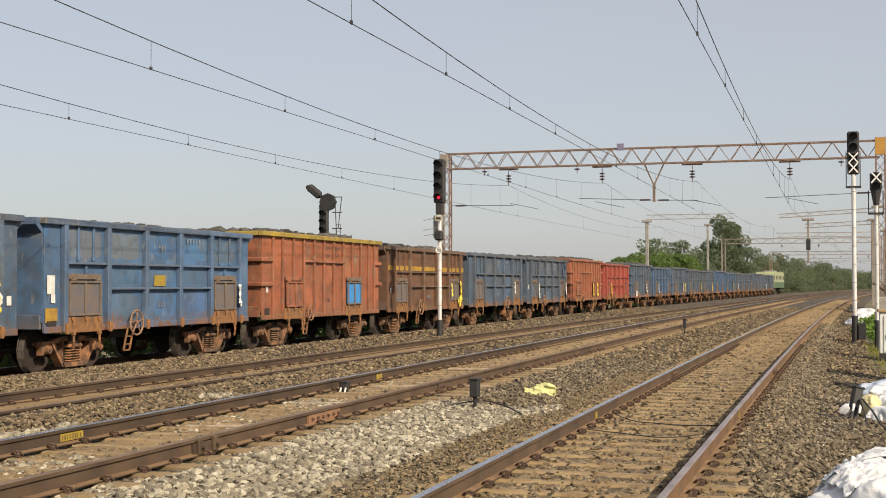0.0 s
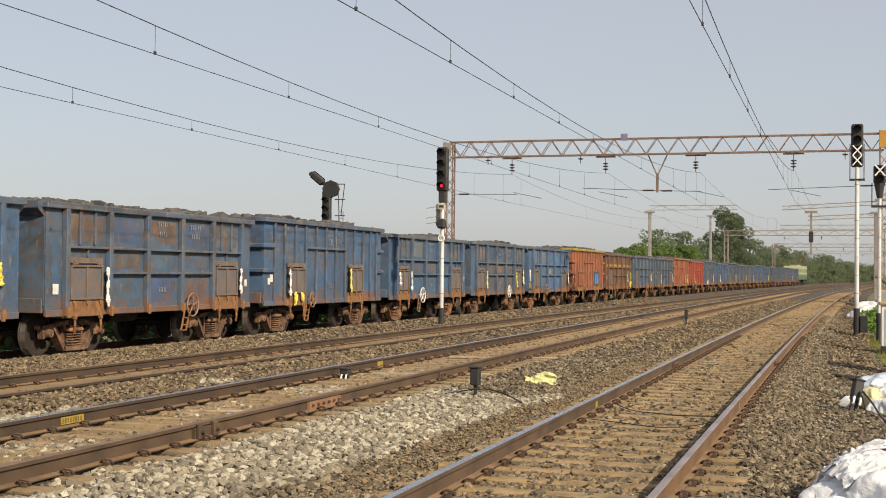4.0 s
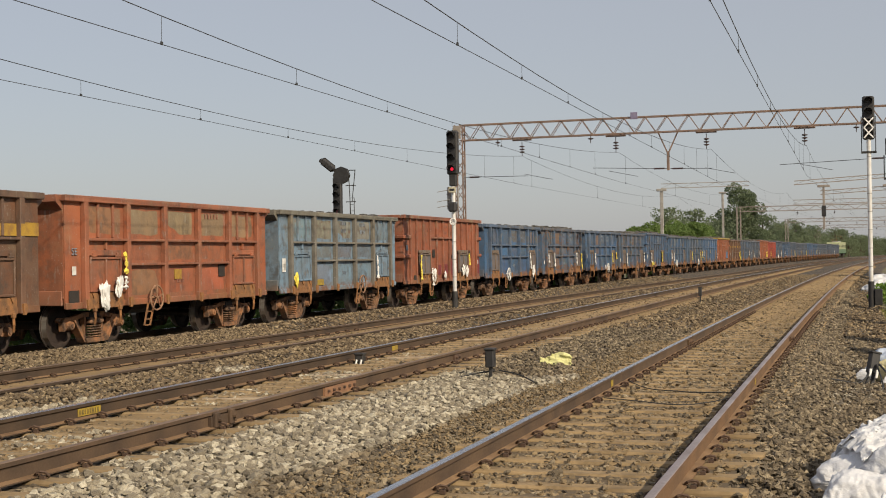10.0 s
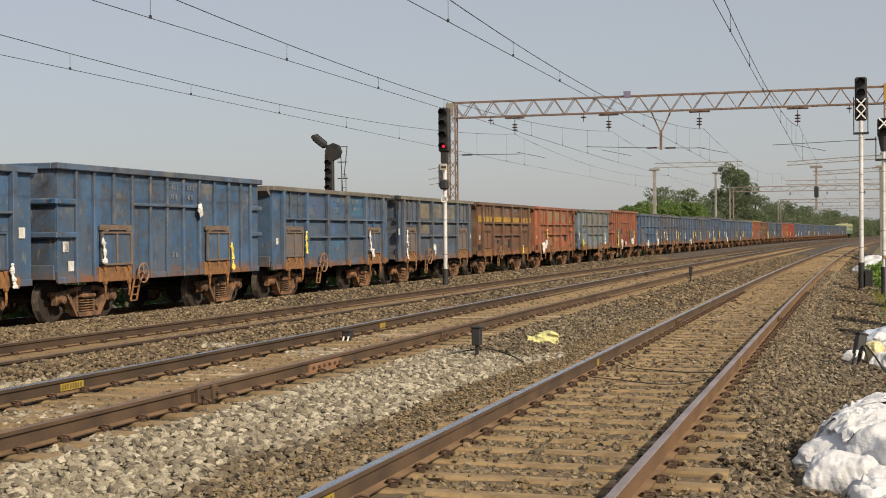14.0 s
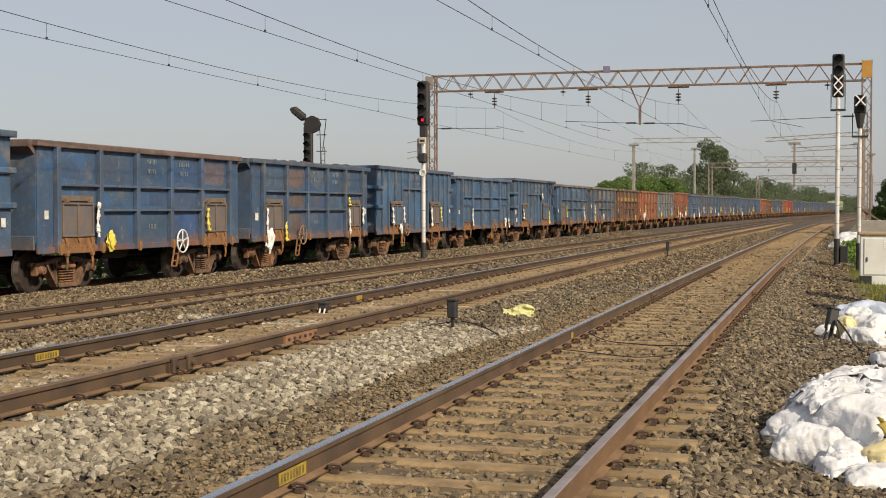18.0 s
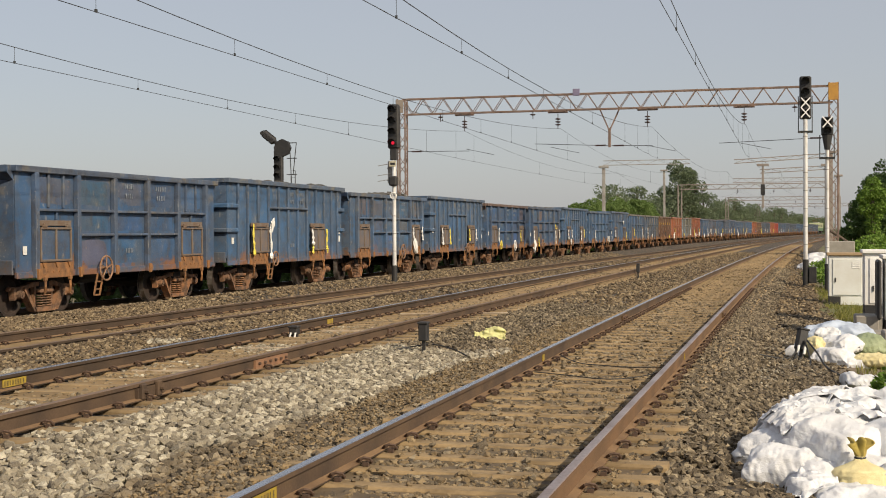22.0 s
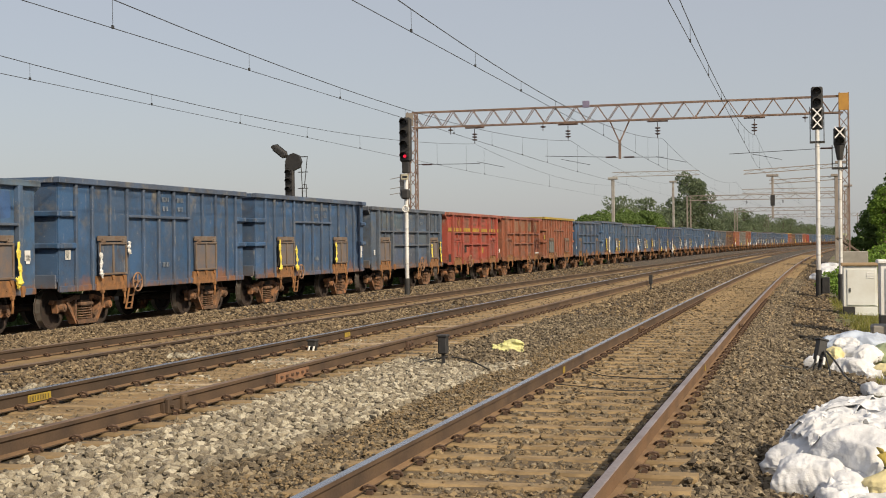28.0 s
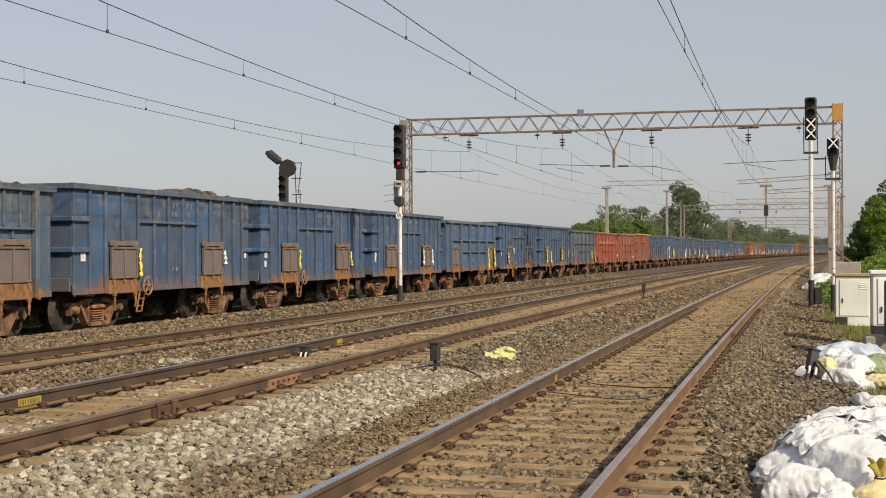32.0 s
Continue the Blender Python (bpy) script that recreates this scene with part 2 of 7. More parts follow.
def sacking(name, a, b):
    """Woven plastic cloth: creased, a little soiled."""
    n = Nodes(name, 0.55)
    at = n.place((1, 1, 1.4))
    f1, f2, soil = n.noise(9.0, 4, at), n.noise(31.0, 4, at), n.noise(3.2, 5)
    fold = n.math("ADD", n.math("ABSOLUTE", n.math("SUBTRACT", f1, 0.5)), n.math("MULTIPLY", n.math("ABSOLUTE", n.math("SUBTRACT", f2, 0.5)), 0.5))
    n.bump(fold, 0.5, 0.03)
    c = n.mix(n.ramp(soil, 0.48, 0.72, 0.0, 0.7), a, b)
    return n.done(n.mix(n.ramp(n.noise(90.0, 2), 0.45, 0.75, 0.0, 0.3), c, b))


SACK = sacking("white_woven_plastic", (0.69, 0.70, 0.72), (0.54, 0.53, 0.51))
SACK_Y = sacking("pale_yellow_woven_plastic", (0.70, 0.61, 0.33), (0.56, 0.47, 0.23))
SACK_G = sacking("dull_green_woven_plastic", (0.30, 0.35, 0.20), (0.20, 0.23, 0.13))
PLASTIC_Y = worn("yellow_plastic_strip", (0.85, 0.72, 0.10), (0.62, 0.50, 0.08), 0.5, 6.0)
PLASTIC_W = worn("white_plastic_strip", (0.82, 0.82, 0.80), (0.60, 0.58, 0.54), 0.5, 6.0)
PALE_RED = worn("brick_red_primer", (0.285, 0.150, 0.080), (0.19, 0.105, 0.06), 0.85, 4.0)


def glow(name, colour, strength):
    n = Nodes(name, 0.4)
    n.b.inputs["Emission Color"].default_value = (*colour, 1)
    n.b.inputs["Emission Strength"].default_value = strength
    return n.done(colour)


DULL_RED = worn("dim_red_glass", (0.30, 0.015, 0.03), (0.2, 0.01, 0.02), 0.3, 5.0)
RED_LIGHT = glow("red_signal_light", (1.0, 0.02, 0.06), 0.8)


def stones_of(name, a, b, c):
    """Broken stone: each piece takes a tone of its own."""
    n = Nodes(name, 0.95)
    geo = n.t.nodes.new("ShaderNodeNewGeometry")
    r = geo.outputs["Random Per Island"]
    tone = n.mix(n.ramp(r, 0.0, 0.6), a, b)
    tone = n.mix(n.ramp(r, 0.6, 1.0), tone, c)
    fine, grit = n.noise(45.0, 4), n.noise(190.0, 2)
    n.bump(n.math("ADD", fine, n.math("MULTIPLY", grit, 0.4)), 0.9, 0.012)
    tone = n.mix(n.ramp(fine, 0.35, 0.75, 0.0, 0.5), tone, (0.13, 0.10, 0.07))
    return n.done(n.mix(n.ramp(grit, 0.45, 0.7, 0.0, 0.25), tone, c))


STONE = stones_of("brown_ballast_stone", (0.045, 0.035, 0.024), (0.150, 0.117, 0.074), (0.35, 0.285, 0.185))
STONE_TAN = stones_of("tan_dusted_chippings", (0.13, 0.092, 0.048), (0.225, 0.16, 0.082), (0.315, 0.235, 0.13))
STONE_NEW = stones_of("fresh_grey_ballast_stone", (0.12, 0.102, 0.076), (0.31, 0.270, 0.194), (0.56, 0.510, 0.392))
STONE_DUST = stones_of("dusty_brown_ballast_stone", (0.060, 0.043, 0.026), (0.175, 0.124, 0.070), (0.35, 0.272, 0.160))


def ballast_bed():
    n = Nodes("ballast_bed", 0.96)
    v = n.t.nodes.new("ShaderNodeTexVoronoi")
    n.put(n.coords.outputs["Object"], v.inputs["Vector"])
    v.inputs["Scale"].default_value = 15.0
    cell = n.node("ShaderNodeSeparateColor", Color=v.outputs["Color"]).outputs[0]
    big = n.noise(0.35, 4)
    c = n.mix(cell, (0.062, 0.048, 0.032), (0.205, 0.157, 0.100))
    c = n.mix(n.ramp(big, 0.4, 0.65, 0.0, 0.55), c, (0.19, 0.132, 0.078))
    # shade between the stones, painted as near-black at the cell edges
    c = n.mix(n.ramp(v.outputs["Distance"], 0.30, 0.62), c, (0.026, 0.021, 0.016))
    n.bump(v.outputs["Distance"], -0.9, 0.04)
    return n.done(c)


BED = ballast_bed()


def soil():
    n = Nodes("dusty_soil_and_grass", 0.97)
    big, fine = n.noise(0.22, 5), n.noise(9.0, 5)
    c = n.mix(n.ramp(fine, 0.3, 0.7), (0.17, 0.13, 0.085), (0.26, 0.21, 0.145))
    c = n.mix(n.ramp(n.math("ADD", big, n.math("MULTIPLY", fine, 0.25)), 0.56, 0.74), c, n.mix(fine, (0.075, 0.10, 0.025), (0.19, 0.19, 0.06)))
    n.bump(fine, 0.6, 0.05)
    return n.done(c)


SOIL = soil()


def leaf_mat(name, a, b, c, clear=0.25):
    n = Nodes(name, 0.6)
    geo = n.t.nodes.new("ShaderNodeNewGeometry")
    r = geo.outputs["Random Per Island"]
    col = n.mix(n.ramp(r, 0.0, 0.5), a, b)
    col = n.mix(n.ramp(r, 0.6, 1.0), col, c)
    n.b.inputs["Specular IOR Level"].default_value = 0.2
    through_leaf = n.node("ShaderNodeBsdfTranslucent", Color=col)
    both = n.node("ShaderNodeMixShader", Fac=clear)
    n.t.links.new(n.b.outputs[0], both.inputs[1])
    n.t.links.new(through_leaf.outputs[0], both.inputs[2])
    n.t.links.new(both.outputs[0], n.t.nodes["Material Output"].inputs["Surface"])
    return n.done(col)


# distance haze is put into the far leaves as a pale, greyed green
LEAF_FAR = leaf_mat("haze_paled_leaves", (0.165, 0.205, 0.118), (0.195, 0.238, 0.138), (0.225, 0.270, 0.160), 0.58)
LEAF_BRIGHT = leaf_mat("bright_green_leaves", (0.085, 0.155, 0.022), (0.15, 0.25, 0.040), (0.22, 0.33, 0.07))
GRASS = leaf_mat("dry_grass_blades", (0.11, 0.13, 0.025), (0.21, 0.21, 0.05), (0.33, 0.28, 0.10))
BARK = worn("bark", (0.14, 0.105, 0.075), (0.07, 0.055, 0.042), 0.95, 4.0, 0.0, 20.0, 0.8)


# ---- mesh helpers ----
def part(name, bm, material, parent=None, label="", at=None, colour=None):
    """Links a bmesh as one mesh object under a thing or a part."""
    me = bpy.data.meshes.new(name)
    bm.to_mesh(me)
    bm.free()
    for m in (material if isinstance(material, (list, tuple)) else (material,)):
        me.materials.append(m)
    return again(name, me, parent, label, at, colour)


def again(name, me, parent=None, label="", at=None, colour=None):
    """Another object on a mesh that is there already."""
    ob = new(name, me)
    if parent is not None:
        ob.parent = parent
    if at is not None:
        ob.matrix_basis = at if isinstance(at, Matrix) else Matrix.Translation(at)
    if label:
        ob["label"] = label
    if colour:
        ob.color = colour
    return ob


def thing(name, label, category, group="", kind="", at=None):
    ob = tagged(new(name), label, category, group, kind)
    if at is not None:
        ob.matrix_basis = at if isinstance(at, Matrix) else Matrix.Translation(at)
    return ob


def box(bm, x0, x1, y0, y1, z0, z1, edge=0.0, turn=None):
    m = Matrix.Translation(((x0 + x1) / 2, (y0 + y1) / 2, (z0 + z1) / 2))
    if turn is not None:
        m = m @ turn
    made = bmesh.ops.create_cube(bm, size=1.0, matrix=m @ Matrix.Diagonal((abs(x1 - x0), abs(y1 - y0), abs(z1 - z0), 1)))
    if edge:
        edges = list({e for v in made["verts"] for e in v.link_edges})
        bmesh.ops.bevel(bm, geom=edges, offset=edge, segments=1, affect="EDGES", profile=0.5)
    return bm


def boxed(*args, **kw):
    return box(bmesh.new(), *args, **kw)


def rod(bm, a, b, r, r2=None, sides=8, caps=True):
    a, b = Vector(a), Vector(b)
    d = b - a
    m = Matrix.Translation((a + b) / 2) @ d.to_track_quat("Z", "Y").to_matrix().to_4x4()
    bmesh.ops.create_cone(bm, cap_ends=caps, segments=sides, radius1=r, radius2=r if r2 is None else r2, depth=d.length, matrix=m)
    return bm


def angle_bar(bm, a, b, w, t=None):
    """A square bar from a to b."""
    a, b = Vector(a), Vector(b)
    d = b - a
    m = Matrix.Translation((a + b) / 2) @ d.to_track_quat("Z", "Y").to_matrix().to_4x4()
    bmesh.ops.create_cube(bm, size=1.0, matrix=m @ Matrix.Diagonal((w, t or w, d.length, 1)))
    return bm


def ring(bm, at, r, thick, axis="X", n=20, sides=6):
    """A ring of round bar."""
    rows = []
    for i in range(n):
        a = 2 * math.pi * i / n
        row = []
        for j in range(sides):
            b = 2 * math.pi * j / sides
            q = r + thick * math.cos(b)
            p = Vector((thick * math.sin(b), q * math.cos(a), q * math.sin(a)))
            if axis == "Y":
                p = Vector((p.y, p.x, p.z))
            elif axis == "Z":
                p = Vector((p.y, p.z, p.x))
            row.append(bm.verts.new(p + Vector(at)))
        rows.append(row)
    for i in range(n):
        for j in range(sides):
            bm.faces.new((rows[i][j], rows[(i + 1) % n][j], rows[(i + 1) % n][(j + 1) % sides], rows[i][(j + 1) % sides]))
    return bm


def prism(bm, outline, x0, x1):
    """A plate with an outline in y and z, from x0 to x1."""
    n = len(outline)
    a = [bm.verts.new((x0, y, z)) for y, z in outline]
    b = [bm.verts.new((x1, y, z)) for y, z in outline]
    fs = [bm.faces.new(a), bm.faces.new(b[::-1])]
    for i in range(n):
        fs.append(bm.faces.new((a[i], b[i], b[(i + 1) % n], a[(i + 1) % n])))
    bmesh.ops.recalc_face_normals(bm, faces=fs)
    return bm


def lathe(bm, profile, axis_at=(0, 0, 0), axis="X", n=24):
    """Turns (along, radius) pairs about an axis."""
    rows = []
    for along, r in profile:
        row = []
        for i in range(n):
            a = 2 * math.pi * i / n
            p = {"X": (along, r * math.cos(a), r * math.sin(a)), "Z": (r * math.cos(a), r * math.sin(a), along),
                 "Y": (r * math.cos(a), along, r * math.sin(a))}[axis]
            row.append(bm.verts.new(Vector(p) + Vector(axis_at)))
        rows.append(row)
    fs = [bm.faces.new(rows[0]), bm.faces.new(rows[-1])]
    for p, q in zip(rows, rows[1:]):
        for i in range(n):
            fs.append(bm.faces.new((p[i], p[(i + 1) % n], q[(i + 1) % n], q[i])))
    bmesh.ops.recalc_face_normals(bm, faces=fs)
    return bm


def mesh_from(name, verts, faces, mats, smooth=False):
    me = bpy.data.meshes.new(name)
    me.from_pydata(verts, [], faces)
    for m in mats if isinstance(mats, (list, tuple)) else (mats,):
        me.materials.append(m)
    if smooth:
        me.polygons.foreach_set("use_smooth", [True] * len(me.polygons))
    me.update()
    return me


def tube(pts, r, sides=6):
    """One smooth tube through points."""
    bm, rows = bmesh.new(), []
    for i, p in enumerate(pts):
        d = (Vector(pts[min(i + 1, len(pts) - 1)]) - Vector(pts[max(i - 1, 0)])).normalized()
        u = d.cross(Vector((0.1, 0, 1))).normalized()
        v = d.cross(u)
        rows.append([bm.verts.new(Vector(p) + r * (math.cos(a) * u + math.sin(a) * v)) for a in (2 * math.pi * k / sides for k in range(sides))])
    for p, q in zip(rows, rows[1:]):
        for k in range(sides):
            bm.faces.new((p[k], p[(k + 1) % sides], q[(k + 1) % sides], q[k]))
    bm.faces.new(rows[0])
    bm.faces.new(rows[-1])
    bmesh.ops.recalc_face_normals(bm, faces=bm.faces)
    return bm


# ---- the lines: place of each track along the way ----
#          at 30 m, heading, bend, rail level, fall
TRACKS = {1: (-2.02, 0.0118, 2.70e-4, -0.032, 0.0), 2: (-6.89, 0.0095, 2.25e-4, 0.0, -0.0016),
          3: (-10.89, 0.0088, 2.24e-4, -0.086, -0.0028), 4: (-17.45, 0.0086, 2.38e-4, -0.35, 0.0)}
GAUGE = 1.743


def track_x(n, s):
    x, h, k, _, _ = TRACKS[n]
    q = max(s, 0.0) - 30
    return x + h * q + k * q * q / 2 + min(s, 0.0) * (h - 30 * k)


def track_way(n, s):
    _, h, k, _, _ = TRACKS[n]
    return h + k * (max(s, 0.0) - 30)


def track_z(n, s):
    _, _, _, z, g = TRACKS[n]
    return z + g * (min(max(s, 0.0), 110.0) - 30)


def on_track(n, s, side=0.0, up=0.0):
    """A pose beside a track: y along the rails, x to the right."""
    w = track_way(n, s)
    return Matrix.Translation((track_x(n, s) + side, s - side * w, track_z(n, s) + up)) @ pose(0, 0, 0, 0, 0, -math.degrees(math.atan(w)))


def bend(s):
    q = max(s, 0.0) - 30
    return 0.0096 * q + 2.4e-4 * q * q / 2


BED_R = (-40, -25, -22.3, -20.6, -19.6, -18.6, -16.3, -15.5, -14.6, -13.2, -12.3, -10.14, -9.98, -9.3, -8.3, -5.5, -4.4, -3.4, -0.75, -0.15, 0.75, 1.5, 6)


def bed_z(r, s):
    t2, t3 = track_z(2, s), track_z(3, s)
    z = (-1.3, -1.25, -1.0, -0.66, -0.56, -0.57, -0.57, -0.275, -0.20, -0.30 + t3 + 0.1, t3 - 0.20, t3 - 0.20, t3 - 0.055, t3 - 0.05, t2 - 0.215, t2 - 0.215, -0.26, -0.272, -0.272, -0.42, -0.495, -0.535, -0.60)
    return float(np.interp(r, BED_R, z))


# ---- ground and ballast ----
def sheet(name, rs, ss, mat, lift, rough, label, category, lumps=0.0):
    verts, faces = [], []
    for s in ss:
        for r in rs:
            z = bed_z(r, s) + lift
            if rough:
                z += rough * noise.noise(Vector((r * 2.1, s * 2.1, 3.0))) + 0.4 * rough * noise.noise(Vector((r * 7, s * 7, 9.0)))
            if lumps and s < 60:
                z += lumps * (noise.noise(Vector((r * 1.7, s * 3.1, 5.0))) + 0.8 * noise.noise(Vector((r * 5.5, s * 6.5, 2.0))))
            verts.append((r + bend(s), s, z))
    w = len(rs)
    for j in range(len(ss) - 1):
        for i in range(w - 1):
            a = j * w + i
            faces.append((a, a + 1, a + w + 1, a + w))
    return tagged(new(name, mesh_from(name, verts, faces, mat, True)), label, category, kind="structure")


def steps(*runs):
    out = []
    for a, b, d in runs:
        out += list(np.arange(a, b, d))
    return out + [runs[-1][1]]


bed_s = steps((-340, -20, 20), (-20, 6, 2), (6, 26, 0.25), (26, 50, 0.5), (50, 100, 2), (100, 640, 10))
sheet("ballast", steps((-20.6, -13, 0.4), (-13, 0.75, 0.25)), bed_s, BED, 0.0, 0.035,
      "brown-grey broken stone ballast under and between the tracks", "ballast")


FINES = worn("brown_dusty_fines", (0.165, 0.119, 0.068), (0.085, 0.062, 0.037), 0.97, 2.4, 0.0, 30.0, 0.9)
sheet("sand_strip", steps((-3.35, -0.85, 0.10)), steps((5, 30, 0.1), (30, 90, 1), (90, 260, 5)), FINES, 0.026, 0.012, "brown dusty fines between the sleepers of the near track", "sand", 0.010)


sheet("sand_strip", steps((-11.72, -10.22, 0.15)), steps((6, 30, 0.25), (30, 90, 1), (90, 220, 5)), SAND, 0.018, 0.012, "tan sandy fines between the rails of an old track", "sand")


sheet("sand_strip", steps((-7.66, -6.12, 0.14)), steps((6, 30, 0.25), (30, 90, 1), (90, 220, 5)), SAND, 0.016, 0.016, "tan sandy fines between the rails of a side track", "sand")


def ground():
    verts, faces = [], []
    rs = [-900, -300, -120, -60, -40, -25, -22.3, -20.4, -18, 0.4, 0.75, 1.5, 3, 6, 12, 30, 80, 300, 900]
    ss = steps((-900, -100, 200), (-100, 0, 20), (0, 60, 3), (60, 200, 10), (200, 640, 40)) + [900, 1500, 3000]
    for s in ss:
        for r in rs:
            z = bed_z(r, s) - (0.25 if -20 < r < 0.5 else 0.015)
            z += 0.05 * noise.noise(Vector((r * 0.6, s * 0.6, 1))) if abs(r) > 0.5 else 0
            verts.append((r + bend(min(s, 640)), s, z))
    w = len(rs)
    for j in range(len(ss) - 1):
        for i in range(w - 1):
            a = j * w + i
            faces.append((a, a + 1, a + w + 1, a + w))
    tagged(new("ground", mesh_from("ground", verts, faces, SOIL, True)), "dusty soil with patchy grass beside the line", "ground", kind="structure")


ground()


# ---- rails and sleepers ----
RAIL = [(-0.068, -0.172), (0.068, -0.172), (0.068, -0.161), (0.012, -0.146), (0.009, -0.05), (0.0335, -0.038), (0.0335, -0.006),
        (0.026, 0.0), (-0.026, 0.0), (-0.0335, -0.006), (-0.0335, -0.038), (-0.009, -0.05), (-0.012, -0.146), (-0.068, -0.161)]


def rail_mesh(n, side, ss, top, web):
    verts, faces, w = [], [], len(RAIL)
    for s in ss:
        x, way, z = track_x(n, s) + side, track_way(n, s), track_z(n, s)
        for a, b in RAIL:
            verts.append((x + a, s - (side + a) * way, z + b))
    for j in range(len(ss) - 1):
        for i in range(w):
            a, b = j * w + i, j * w + (i + 1) % w
            faces.append((a, b, b + w, a + w))
    faces.append(tuple(range(w))[::-1])
    me = mesh_from("rail", verts, faces, (web, top, RAIL_FOOT))
    for p in me.polygons:
        if abs(p.normal.z) > 0.5 and p.index % w in (6, 7, 8):
            p.material_index = 1
        elif p.index % w in (2, 12):
            p.material_index = 2
    return me


def sleeper_mesh():
    bm = bmesh.new()
    half, ws = 1.375, []
    for y, top, w in ((-half, 0.0, 0.095), (-0.95, 0.0, 0.098), (-0.55, -0.012, 0.085), (0.55, -0.012, 0.085), (0.95, 0.0, 0.098), (half, 0.0, 0.095)):
        ws.append([bm.verts.new((y, -w - 0.03, -0.2)), bm.verts.new((y, -w - 0.008, top - 0.02)), bm.verts.new((y, -w + 0.012, top)),
                   bm.verts.new((y, w - 0.012, top)), bm.verts.new((y, w + 0.008, top - 0.02)), bm.verts.new((y, w + 0.03, -0.2))])
    for p, q in zip(ws, ws[1:]):
        for i in range(5):
            bm.faces.new((p[i], q[i], q[i + 1], p[i + 1]))
    bm.faces.new(ws[0])
    bm.faces.new(ws[-1][::-1])
    bmesh.ops.recalc_face_normals(bm, faces=bm.faces)
    me = bpy.data.meshes.new("sleeper")
    bm.to_mesh(me)
    bm.free()
    me.materials.append(SLEEPER)
    return me


def clip_mesh():
    """A spring clip bent from round bar: two arches with their toes on the rail foot."""
    bm = tube([(-0.012, 0.012, 0.030), (-0.008, -0.024, 0.034), (0.022, -0.046, 0.060), (0.058, -0.040, 0.074), (0.094, -0.014, 0.062), (0.108, 0.018, 0.026),
               (0.090, 0.046, 0.010), (0.056, 0.052, 0.036), (0.022, 0.044, 0.050), (-0.004, 0.034, 0.030)], 0.0135, 5)
    box(bm, 0.036, 0.086, -0.026, 0.026, -0.010, 0.026)
    bmesh.ops.scale(bm, vec=(0.86, 0.86, 0.80), verts=bm.verts)
    me = bpy.data.meshes.new("clip")
    bm.to_mesh(me)
    bm.free()
    me.materials.append(CLIP)
    return me


SLEEPER_ME, CLIP_ME = sleeper_mesh(), clip_mesh()
SPACING = 0.6
FIRST = 8.484 - 0.6 * 4     # a sleeper lies here on the near track


def lay_track(n, label, top_l, top_r, near, far_from, far_to, clip_to):
    web = {1: RAIL_SIDE, 3: RAIL_DARK}.get(n, RAIL_OLD)
    root = thing("railway_track", label, "railway track", group="tracks", kind="structure")
    ss = steps((-340, 0, 20), (0, 120, 4), (120, 640, 10))
    again("rail", rail_mesh(n, -GAUGE / 2, ss, top_l, {1: RAIL_OLD, 2: RAIL_DARK}.get(n, web)), root)
    again("rail", rail_mesh(n, GAUGE / 2, ss, top_r, web), root)
    k = -14
    rest_v, rest_f = [], []
    base = [tuple(v.co) for v in SLEEPER_ME.vertices]
    polys = [tuple(p.vertices) for p in SLEEPER_ME.polygons]
    while True:
        s = FIRST + SPACING * k + (0.17 * (n - 1))
        if s > far_to:
            break
        m = on_track(n, s, 0.0, -0.180) @ pose(0, 0, 0, 0, 0, random.uniform(-0.6, 0.6))
        if near[0] <= s <= near[1]:
            sl = again("sleeper", SLEEPER_ME, root, at=m)
            if s < clip_to:
                for rail_x in (-GAUGE / 2, GAUGE / 2):
                    for way in (-1, 1):
                        again("clip", CLIP_ME, sl, at=Matrix.Translation((rail_x + way * 0.062, 0, 0.006)) @ pose(0, 0, 0, 0, 0, 0 if way > 0 else 180))
        elif s >= far_from:
            o = len(rest_v)
            rest_v += [tuple(m @ Vector(v)) for v in base]
            rest_f += [tuple(i + o for i in p) for p in polys]
        k += 1
    if rest_v:
        again("far_sleepers", mesh_from("far_sleepers", rest_v, rest_f, SLEEPER), root)["kind"] = "stuff"
    return root


# ---- wagons: y is the way they run, z = -RIDE the top of the rail ----
RIDE = 0.15
SHEET_X, HALF_L, SILL = 1.50, 4.89, 0.72
TOP_RIBBED, TOP_PANELLED = 3.285, 3.15
N_POSTS = (-4.22, -2.50, -0.83, 0.85, 2.53, 4.22)
H_POSTS = (-4.22, -3.52, -2.72, -1.92, -1.10, -0.30, 0.52, 1.36, 2.20, 3.02, 3.74, 4.34)


def wheelset_mesh():
    bm = bmesh.new()
    for way in (-1, 1):
        x = way * GAUGE / 2
        prof = [(-0.092, 0.08), (-0.092, 0.15), (-0.01, 0.19), (0.005, 0.40), (-0.05, 0.425), (-0.068, 0.44), (-0.068, 0.50), (0.06, 0.497), (0.062, 0.53), (0.085, 0.53), (0.088, 0.43), (0.03, 0.40), (0.0, 0.24), (0.085, 0.19), (0.09, 0.10)]
        lathe(bm, [(x - way * a, r) for a, r in prof], axis="X", n=16)
    rod(bm, (-1.25, 0, 0), (1.25, 0, 0), 0.085, sides=12)
    me = bpy.data.meshes.new("wheelset")
    bm.to_mesh(me)
    bm.free()
    me.materials.append(WHEEL)
    me.materials.append(TREAD)
    for p in me.polygons:
        c = p.center
        if math.hypot(c.y, c.z) > 0.465 and abs(p.normal.x) < 0.5:
            p.material_index = 1
    return me


